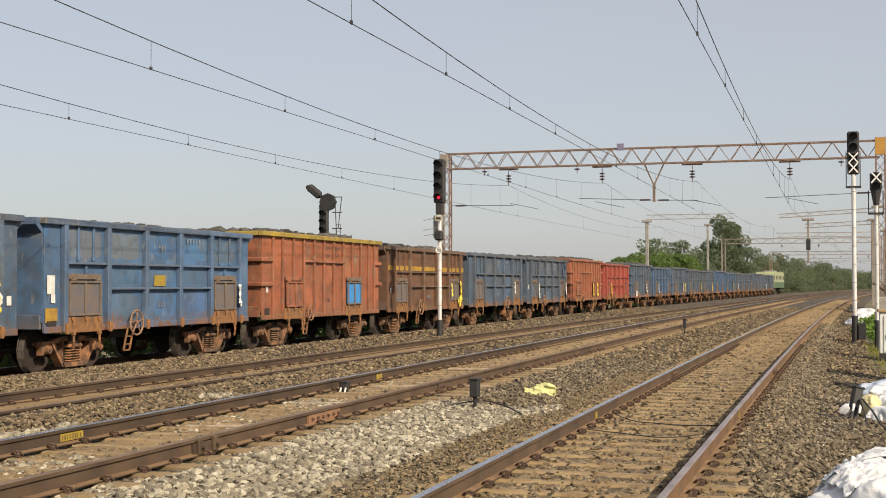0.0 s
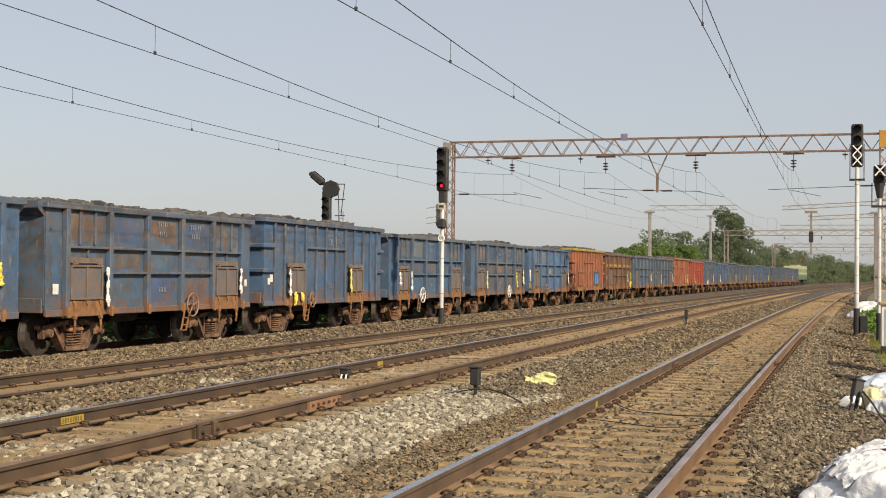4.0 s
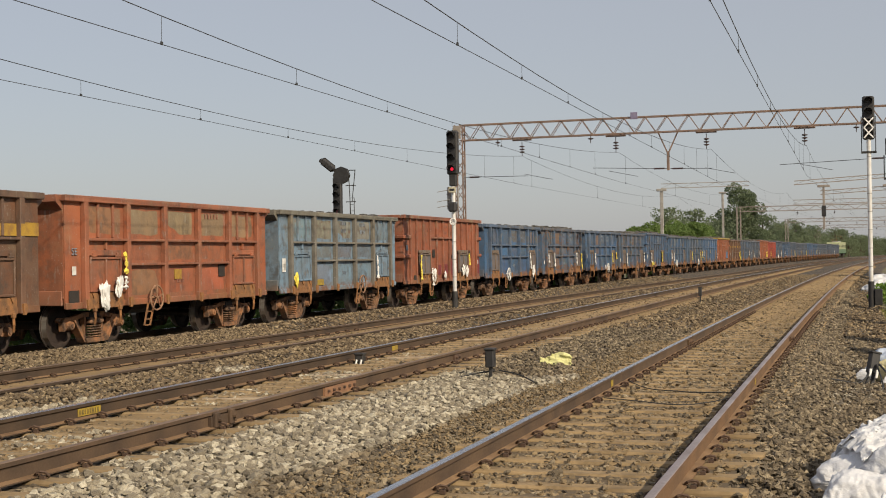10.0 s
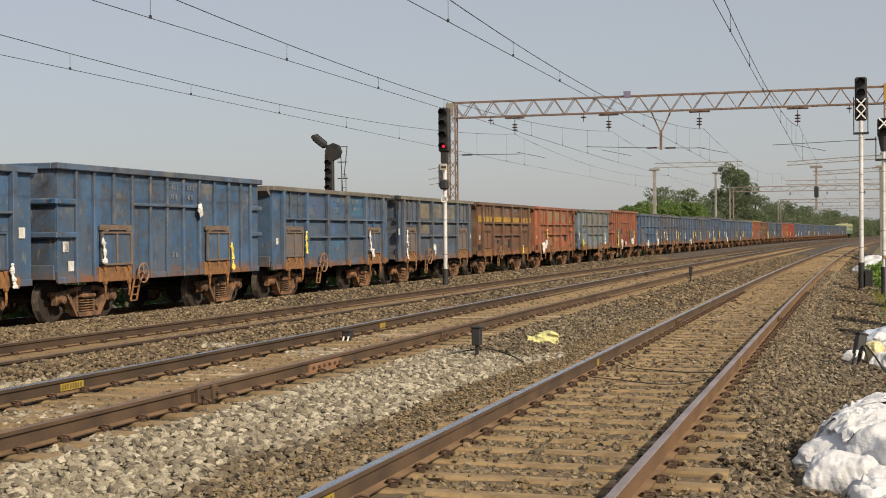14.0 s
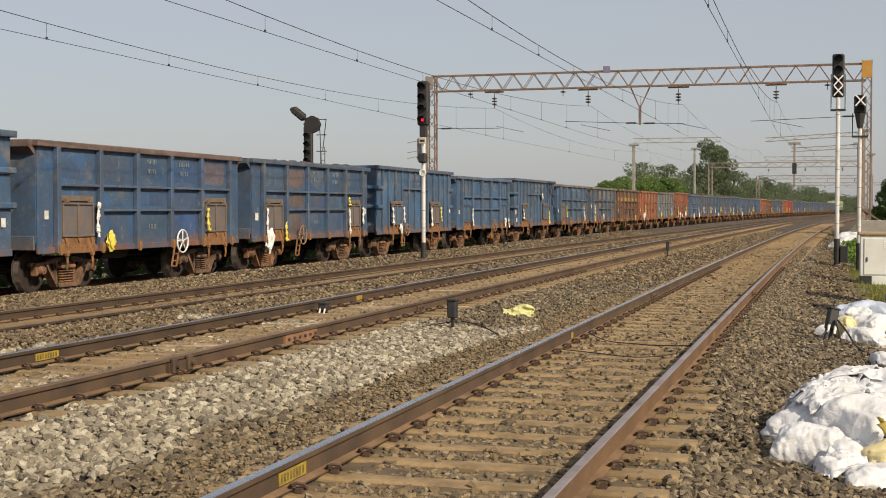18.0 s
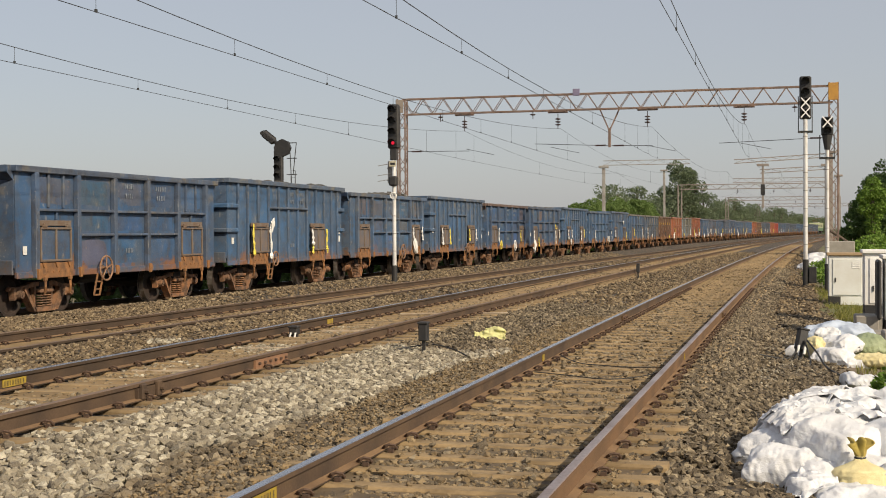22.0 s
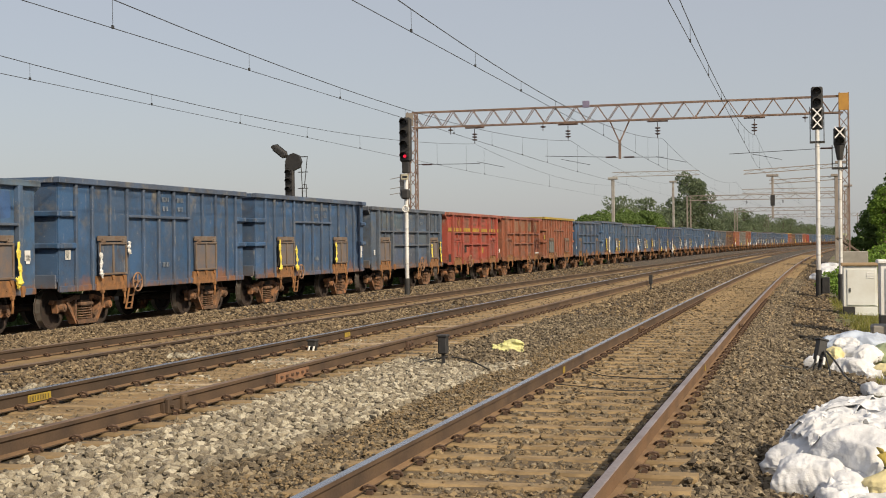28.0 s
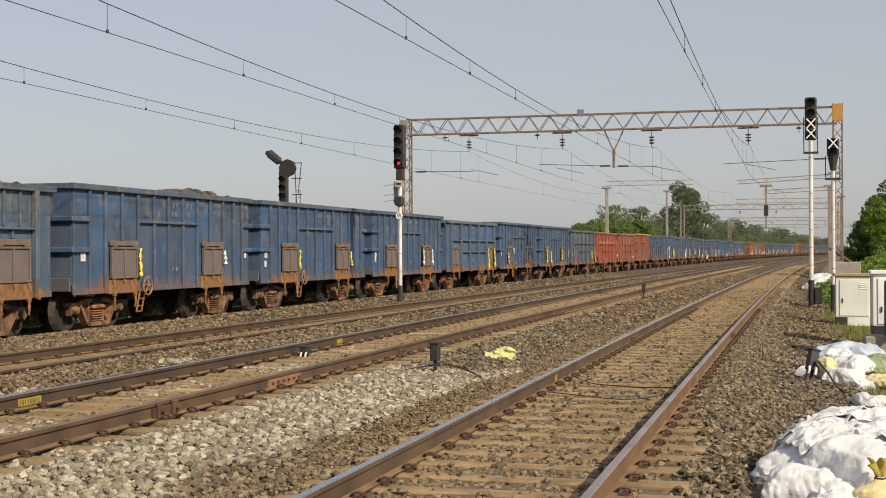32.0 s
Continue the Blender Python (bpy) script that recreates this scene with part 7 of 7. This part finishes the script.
EMPTY = "empty crumpled white sack with torn edges on the heap"
for i, row in enumerate(((0.06, 10.90, 0.40, 0.50, 25), (0.43, 11.53, 0.80, 0.42, 3), (0.69, 11.34, 0.50, 0.50, -20), (0.12, 11.29, 0.48, 0.42, -12), (0.92, 11.15, 0.50, 0.45, 35), (0.30, 10.98, 0.50, 0.36, 48), (0.0, 11.08, 0.36, 0.32, 62), (0.62, 11.02, 0.40, 0.46, -8), (0.20, 9.86, 0.34, 0.26, 30), (0.30, 11.62, 0.40, 0.34, 20))):
    slack_sheet(*row, i, SACK, EMPTY)


# ---- plants ----
def leaf_cloud(name, centres, count, size, mat, seed, flat=0.75):
    """Many small bent leaves gathered in clumps."""
    rnd = np.random.RandomState(seed)
    w = np.array([c[3] ** 2 for c in centres])
    pick = rnd.choice(len(centres), count, p=w / w.sum())
    c = np.array([c[:3] for c in centres])[pick]
    r = np.array([c[3] for c in centres])[pick]
    d = rnd.normal(size=(count, 3))
    d /= np.linalg.norm(d, axis=1)[:, None]
    d[:, 2] *= flat
    p = c + d * (r * rnd.uniform(0.55, 1.05, count) ** 0.6)[:, None]
    a, b = rnd.normal(size=(count, 3)), rnd.normal(size=(count, 3))
    a /= np.linalg.norm(a, axis=1)[:, None]
    b -= (a * b).sum(1)[:, None] * a
    b /= np.linalg.norm(b, axis=1)[:, None]
    s = size * rnd.uniform(0.6, 1.4, count)[:, None]
    a, b = a * s, b * s * 0.55
    n = np.cross(a, b) * (0.25 / size)
    v = np.stack([p - a, p + b + n, p + a, p - b + n], 1).reshape(-1, 3)
    i = np.arange(count) * 4
    f = np.stack([np.stack([i, i + 1, i + 2], 1), np.stack([i, i + 2, i + 3], 1)], 1).reshape(-1, 3)
    return mesh_from(name, v.tolist(), f.tolist(), mat)


def tree(x, y, z, height, wide, seed, leaves, size, mat, label, low=0.3, clumps=22):
    rnd = random.Random(seed)
    root = thing("tree", label, "tree", group="trees", at=(x, y, z))
    bm = bmesh.new()
    rod(bm, (0, 0, -0.3), (0.1, 0, height * 0.45), 0.035 * height, 0.02 * height, sides=8)
    rod(bm, (0.1, 0, height * 0.44), (0.0, 0.1, height * 0.85), 0.02 * height, 0.006 * height, sides=7)
    centres = []
    for i in range(clumps):
        a, f = rnd.uniform(0, 2 * math.pi), rnd.uniform(low, 0.93)
        reach = wide / 2 * math.sin(math.pi * min(1, 0.18 + 0.82 * (f - low) / (1 - low))) ** 0.7 * rnd.uniform(0.45, 0.95)
        c = (reach * math.cos(a), reach * math.sin(a), height * f)
        centres.append((*c, wide * rnd.uniform(0.11, 0.20)))
        if i % 2 == 0:
            rod(bm, (0.05, 0, height * max(0.2, f - 0.25)), c, 0.010 * height, 0.003 * height, sides=5)
    part("trunk", bm, BARK, root)
    again("crown", leaf_cloud("crown", centres, leaves, size, mat, seed), root)
    return root


LEAF_DARK = leaf_mat("dark_green_leaves", (0.068, 0.112, 0.034), (0.105, 0.168, 0.050), (0.165, 0.245, 0.075), 0.42)
# the tall tree's green is lightened and greyed to carry the distance haze
LEAF_TALL = leaf_mat("haze_greyed_leaves", (0.115, 0.150, 0.088), (0.150, 0.19, 0.106), (0.19, 0.23, 0.13), 0.45)
TREE = "broad-leaved tree with a dense uneven crown"
tree(-19.2, 246, -1.2, 15.8, 9.0, 1, 15000, 0.195, LEAF_TALL, "tall dark broad-leaved tree with an uneven crown", 0.10, 60)
rng = random.Random(5)
for i in range(64):
    s = 205 + i * 6.6
    off = rng.uniform(8.0, 17)
    h = rng.uniform(6.8, 11.0) * (1.0 if s < 420 else 0.95 - 0.2 * (s - 420) / 210)
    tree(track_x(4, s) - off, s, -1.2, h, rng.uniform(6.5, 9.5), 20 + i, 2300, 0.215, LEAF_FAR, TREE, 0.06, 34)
for x, y, h, w in ((-20.9, 142, 5.6, 5.0), (-20.6, 149, 6.3, 5.5), (-20.2, 156, 6.0, 5.0), (-19.8, 163, 6.6, 5.5), (-19.4, 170, 6.2, 5.0), (-18.9, 178, 6.8, 5.6), (-18.4, 187, 6.6, 5.2), (-20.5, 196, 7.5, 6.2)):
    tree(x - 1.2, y, -1.2, h, w, int(y), 7500, 0.14, leaf_mat("pale_green_leaves", (0.115, 0.180, 0.050), (0.155, 0.225, 0.066), (0.20, 0.275, 0.09), 0.45) if y < 143 else bpy.data.materials["pale_green_leaves"], "pale green bushy tree beside the line", 0.05, 34)
for x, y, h, w in ((6.0, 92, 5.4, 4.6), (8.0, 90, 7.6, 5.6), (10.8, 88, 9.0, 7.0), (6.9, 104, 6.4, 4.6), (13.5, 96, 10.0, 8.0), (9.5, 112, 8.6, 7.0)):
    tree(x, y, -0.7, h, w, int(x * 10), 12000, 0.115, LEAF_DARK, "dark green tree beside the line", 0.04, 46)
creeper = thing("creeper_column", "old trunk smothered in bright green creeper", "plant", at=(4.55, 76, -0.6))
part("trunk", rod(bmesh.new(), (0, 0, -0.2), (0, 0, 4.6), 0.25, 0.14, sides=8), BARK, creeper)
again("creeper", leaf_cloud("creeper", [(0.15 + 0.1 * math.sin(k), 0.0, 0.4 + 0.40 * k, 0.33 + 0.02 * k) for k in range(8)] + [(0, 0, 4.1, 0.62), (-0.35, 0, 3.8, 0.5), (0.4, 0.1, 4.0, 0.55), (0.1, 0, 4.65, 0.42), (-0.3, 0, 3.2, 0.45), (0.45, 0, 3.3, 0.5)], 6500, 0.075, LEAF_BRIGHT, 77), creeper)
part("leaning_pole", rod(bmesh.new(), (-2.4, 3, 2.2), (0.6, 3, 0.1), 0.09, sides=7), BARK, creeper, "bare leaning branch")


def weeds(name, spots, count, size, mat, seed, label):
    """Low leafy plants, a few clumps."""
    ob = new(name, leaf_cloud(name, spots, count, size, mat, seed, 0.6))
    return tagged(ob, label, "plants", kind="stuff")


weeds("weeds", [(0.93, 13.3, -0.20, 0.25), (1.12, 13.5, -0.02, 0.30), (1.34, 13.6, -0.05, 0.42), (0.98, 14.1, -0.28, 0.30), (1.1, 13.4, -0.36, 0.34), (1.5, 14.6, -0.30, 0.36), (1.25, 15.6, -0.46, 0.22), (1.7, 15.2, -0.38, 0.34)], 4200, 0.034, LEAF_BRIGHT, 3, "bright green weeds growing beside the sacks")
weeds("weeds", [(1.2, 50, -0.2, 0.5), (1.5, 47, -0.25, 0.45), (1.0, 53, -0.25, 0.4), (1.6, 56, -0.1, 0.6), (1.3, 60, -0.2, 0.5), (2.4, 60, 0.1, 0.8), (3.2, 66, 0.3, 1.0), (4.2, 62, 0.2, 1.0), (4.4, 70, 0.5, 1.2)], 5200, 0.075, LEAF_BRIGHT, 4, "bright green weeds round the signal foot")


def grass(name, x0, x1, y0, y1, count, tall, seed, label):
    rnd = np.random.RandomState(seed)
    x, y = rnd.uniform(x0, x1, count), rnd.uniform(y0, y1, count)
    keep = np.array([noise.noise(Vector((a * 0.9, b * 0.35, seed))) > -0.12 for a, b in zip(x, y)])
    x, y = x[keep], y[keep]
    z = np.array([bed_z(a - bend(b), b) for a, b in zip(x, y)]) - 0.03
    n = len(x)
    a, h = rnd.uniform(0, 6.28, n), tall * rnd.uniform(0.4, 1.2, n)
    wx, wy, lean = np.cos(a) * 0.008, np.sin(a) * 0.008, rnd.normal(0, 0.35, (n, 2)) * h[:, None]
    v = np.stack([np.stack([x - wx, y - wy, z], 1), np.stack([x + wx, y + wy, z], 1), np.stack([x + lean[:, 0], y + lean[:, 1], z + h], 1)], 1).reshape(-1, 3)
    f = np.arange(n * 3).reshape(-1, 3)
    tagged(new(name, mesh_from(name, v.tolist(), f.tolist(), GRASS)), label, "grass", kind="stuff")


grass("grass", 0.85, 3.2, 24, 46, 14000, 0.16, 6, "short yellow-green grass beside the cabinets")
grass("grass", 0.95, 2.0, 13, 24, 2500, 0.12, 7, "sparse dry grass beside the sacks")
grass("grass", -26, -20.5, 25, 75, 9000, 0.45, 9, "tall grass on the far side of the train")
weeds("weeds", [(-22.0 + 0.5 * math.sin(k), 26 + 4.1 * k, -0.75, 0.6) for k in range(12)], 4000, 0.10, LEAF_BRIGHT, 12, "green weeds on the far side of the train")
# dark leaves added to hide pale ground and imitate shade below the wagons
weeds("weeds", [(track_x(4, 15 + 0.5 * k) - 2.9 - 0.5 * (k % 3) + 0.4 * noise.noise(Vector((k * 0.6, 0, 3))), 15 + 0.5 * k, (-0.35, 0.05, -0.15)[k % 3] + 0.2 * noise.noise(Vector((k * 0.35, 7, 0))), 0.66) for k in range(190)], 26000, 0.12, LEAF_DARK, 14, "dark weeds added behind the train, standing in for shaded ground")


# ---- loose ballast stones ----
# a rough twelve-cornered lump: every stone is this with its corners moved
GOLD = (1 + 5 ** 0.5) / 2
ICO_V = np.array([p for a in (-1, 1) for b in (-GOLD, GOLD) for p in ((0, a, b), (a, b, 0), (b, 0, a))]) * 0.56
ICO_F = np.array([t for t in itertools.combinations(range(12), 3) if all(np.linalg.norm(ICO_V[p] - ICO_V[q]) < 1.2 for p, q in itertools.combinations(t, 2))])
for k, (a, b, c) in enumerate(ICO_F):
    if np.dot(np.cross(ICO_V[b] - ICO_V[a], ICO_V[c] - ICO_V[a]), ICO_V[a]) < 0:
        ICO_F[k] = (a, c, b)


OCT_V = np.array([(1, 0, 0), (-1, 0, 0), (0, 1, 0), (0, -1, 0), (0, 0, 1), (0, 0, -1)]) * 1.05
OCT_F = np.array([(0, 2, 4), (2, 1, 4), (1, 3, 4), (3, 0, 4), (2, 0, 5), (1, 2, 5), (3, 1, 5), (0, 3, 5)])


def sleeper_gap(n, s):
    """True where a stone would lie on a sleeper of the track."""
    k = (s - FIRST - 0.17 * (n - 1)) / SPACING
    return abs(k - round(k)) * SPACING < 0.15


def scatter(name, x0, x1, s0, s1, per_m2, size, mat, seed, label, lift=0.0, keep=None, buried=False):
    rnd = np.random.RandomState(seed)
    n = int(abs(x1 - x0) * (s1 - s0) * per_m2)
    r, s = rnd.uniform(x0, x1, n), rnd.uniform(s0, s1, n)
    pts, left = [], 0.71
    for a, b in zip(r, s):
        x = a + bend(b)
        if x < -left * b - 0.6 or x > 0.115 * b + 0.5:
            continue
        if keep is not None and not keep(a, b):
            continue
        bad, low = False, 0.0
        for t in (1, 2, 3, 4):
            d = x - track_x(t, b)
            if abs(abs(d) - GAUGE / 2) < 0.085:
                bad = True
            elif abs(d) < 1.36:
                if t <= 2 and not buried and abs(d) < 1.3 and sleeper_gap(t, b):
                    spill = 0.04 + 0.5 * max(0.0, noise.noise(Vector((d * 1.9, b * 1.3, 14))) - 0.05)
                    bad = rnd.rand() > ((spill if abs(d) < 0.8 else (0.10 if b < 13 else 0.35) if abs(d) < 1.05 else 0.55) if t == 1 else 0.22)
                if abs(abs(d) - GAUGE / 2) < 0.17:
                    bad = bad or rnd.rand() < 0.7
                low = -0.020
                if t == 1 and not bad and not buried and sleeper_gap(t, b):
                    low = 0.012
        if -11.75 < a < -10.2 and not 20.5 < b + 0.8 * math.sin(a * 5) < 29 and rnd.rand() > 0.10:
            bad = True
        if -7.7 < a < -6.1 and rnd.rand() > 0.55 + 0.6 * noise.noise(Vector((a, b * 0.5, 2))):
            bad = True
        if not bad:
            pts.append((x, b, bed_z(a, b) + lift + low))
    base, tris = (ICO_V, ICO_F) if s0 < 10 and size > 0.02 else (OCT_V, OCT_F)
    n = len(pts)
    p = np.array(pts)
    sc = size * rnd.uniform(0.55, 1.25, (n, 1, 1)) * np.stack([rnd.uniform(0.85, 1.3, (n, 1)), rnd.uniform(0.65, 1.1, (n, 1)), rnd.uniform(0.6, 1.0, (n, 1))], -1)
    v = (base[None] + (0.42 if len(base) < 12 else 0.44) * rnd.uniform(-1, 1, (n, len(base), 3))) * sc
    a, c = rnd.uniform(0, 6.283, n), rnd.normal(0, 0.8, n)
    ca, sa, cc, sn = np.cos(a)[:, None], np.sin(a)[:, None], np.cos(c)[:, None], np.sin(c)[:, None]
    x, y, z = v[..., 0], v[..., 1] * cc - v[..., 2] * sn, v[..., 1] * sn + v[..., 2] * cc
    v = np.stack([x * ca - y * sa, x * sa + y * ca, z * 0.85], -1) + p[:, None, :] + np.stack([0 * p[:, 0], 0 * p[:, 0], size * rnd.uniform(-0.35, 1.05, n)], -1)[:, None, :]
    f = (tris[None] + (np.arange(n) * len(base))[:, None, None]).reshape(-1, 3)
    me = bpy.data.meshes.new(name)
    me.vertices.add(n * len(base))
    me.vertices.foreach_set("co", v.reshape(-1).astype(np.float32))
    me.loops.add(len(f) * 3)
    me.loops.foreach_set("vertex_index", f.reshape(-1).astype(np.int32))
    me.polygons.add(len(f))
    me.polygons.foreach_set("loop_start", np.arange(0, len(f) * 3, 3, dtype=np.int32))
    me.polygons.foreach_set("loop_total", np.full(len(f), 3, dtype=np.int32))
    me.materials.append(mat)
    me.update()
    me.shade_flat()
    tagged(new(name, me), label, "ballast stones", kind="stuff")
    return n


def fresh(r, s):
    edge = 0.35 * noise.noise(Vector((r * 1.2, s * 0.7, 5)))
    return -5.62 + 0.6 * edge < r < -4.25 + 0.05 * (s - 10) + edge and 5.5 < s < 18.3 + 2.5 * edge


def near_bed(r, s):
    """Inside the near track, between the sleepers."""
    return abs(r + bend(s) - track_x(1, s)) < 1.05


def over_ends(r, s):
    """Just outside the near track's outer rail."""
    return 1.34 - 0.37 * min(1.0, max(0.0, (s - 11.5) / 4)) + 0.1 * noise.noise(Vector((r, s * 2, 1))) < r + bend(s) - track_x(1, s) < 1.75


def fresh_few(r, s):
    return fresh(r, s) or noise.noise(Vector((r, s * 0.6, 8))) > 0.25 and -9.3 < r < -5 and s < 18


scatter("ballast_stones", -8.5, 0.75, 6.3, 11, 560, 0.032, STONE, 1, "loose brown-grey ballast stones round the near tracks", keep=lambda r, s: not fresh(r, s) and not near_bed(r, s))
scatter("ballast_stones", -8.5, 0.75, 11, 17, 480, 0.034, STONE, 7, "loose brown-grey ballast stones round the near tracks", keep=lambda r, s: not fresh(r, s) and not near_bed(r, s))
scatter("ballast_stones", -7.75, -6.05, 7, 28, 200, 0.031, STONE_TAN, 41, "tan-dusted ballast stones between the rails of the middle track", 0.004, None, True)
scatter("fresh_ballast_stones", -7.75, -6.05, 9, 22, 230, 0.031, STONE_NEW, 42, "pale stones strewn between the rails of the middle track", 0.006, lambda r, s: noise.noise(Vector((r * 0.8, s * 0.45, 21))) > 0.02, True)
scatter("ballast_stones", -14, -8.5, 10, 17, 340, 0.035, STONE_DUST, 11, "loose dusty brown ballast stones round the near tracks", keep=lambda r, s: not fresh_few(r, s))
scatter("ballast_stones", -16, -8.5, 17, 30, 225, 0.038, STONE_DUST, 12, "loose dusty brown ballast stones beside the goods line", keep=lambda r, s: not fresh(r, s))
scatter("ballast_stones", -8.5, 0.75, 17, 30, 225, 0.038, STONE, 2, "loose brown-grey ballast stones between the tracks", keep=lambda r, s: not fresh(r, s) and not near_bed(r, s))
scatter("ballast_stones", -20, 0.75, 30, 55, 62, 0.048, STONE_DUST, 3, "loose brown-grey ballast stones farther along the line")
scatter("ballast_stones", -20, 0.75, 55, 100, 26, 0.055, STONE_DUST, 6, "loose brown-grey ballast stones far along the line")
scatter("fresh_ballast_stones", -9.3, -3.2, 6.0, 24, 540, 0.037, STONE_NEW, 4, "fresh pale grey ballast stones tipped between the tracks", 0.01, fresh_few)
scatter("ballast_stones", -1.9, -0.2, 10.1, 30, 520, 0.034, STONE, 31, "brown-grey ballast stones heaped over the sleeper ends", 0.052, over_ends, True)
scatter("ballast_stones", -1.9, 0.4, 30, 60, 190, 0.042, STONE, 32, "brown-grey ballast stones heaped over the far sleeper ends", 0.052, over_ends, True)
scatter("ballast_stones", 0.55, 1.7, 12, 48, 210, 0.034, STONE, 33, "stray ballast stones spilt over the grassy edge", -0.012,
        lambda r, s: r < 0.92 + 0.5 * noise.noise(Vector((r * 1.5, s * 0.5, 4))) + 0.35 * noise.noise(Vector((r * 6, s * 5, 7))))
scatter("fresh_ballast_stones", -0.7, 0.75, 16, 25, 260, 0.026, STONE_NEW, 51, "pale dusty stones round the junction box", 0.0, lambda r, s: noise.noise(Vector((r * 1.6, s * 0.7, 31))) > -0.05, True)
scatter("ballast_stones", -4.0, -0.5, 6.3, 32, 430, 0.030, STONE, 23, "dark ballast stones between the near sleepers", 0.020, near_bed)
scatter("ballast_chippings", -4.0, -0.9, 6.5, 26, 320, 0.019, STONE_TAN, 21, "small tan chippings between the near sleepers", 0.034)
scatter("ballast_stones", -4.0, -0.5, 6.3, 30, 330, 0.031, STONE_TAN, 22, "tan-dusted ballast stones between the near sleepers", 0.020, near_bed)

scatter("ballast_stones", -4.0, 0.5, 30, 60, 130, 0.038, STONE_TAN, 24, "tan-dusted ballast stones between the farther sleepers", 0.026, near_bed)


# ---- the four tracks ----
lay_track(1, "near track with polished rails on tan concrete sleepers", RAIL_TOP, RAIL_WORN, (-3, 50), 50, 150, 38)
lay_track(2, "middle track with polished rails on tan concrete sleepers", RAIL_TOP, RAIL_DULL, (-3, 50), 50, 150, 34)
lay_track(3, "far track, its sleepers half buried in ballast", RAIL_DULL, RAIL_DULL, (-3, 50), 50, 120, 30)
lay_track(4, "track under the goods train", RAIL_TOP, RAIL_TOP, (14, 50), 50, 100, 0)


# ---- what moves ----
def motions():
    times = list(range(0, 33, 2))
    for n, w in WAGONS.items():
        walk(w, [(t, train_pose(FRONT + n * PITCH - 4.892 + rolled(t))) for t in times])
    walk(ENGINE, [(t, train_pose(ENGINE_AT + rolled(t))) for t in times])
    # all wheels turn alike: one pair is keyed, the others share its turn
    shared = {}
    for w in WAGONS.values():
        for o in w.children_recursive:
            if o.name.split(".")[0] != "wheelset":
                continue
            key = round(o.location.y)
            if key not in shared:
                rows = []
                for i in range(int(32 * 15) + 1):
                    t = i / 15
                    rows.append((t, Matrix.Translation((0, o.location.y, 0.5)) @ Matrix.Rotation(-rolled(t) / 0.5, 4, "X")))
                walk(o, rows)
                shared[key] = o.animation_data
            else:
                o.rotation_mode = "QUATERNION"
                a = o.animation_data_create()
                a.action = shared[key].action
                a.action_slot = shared[key].action_slot


motions()
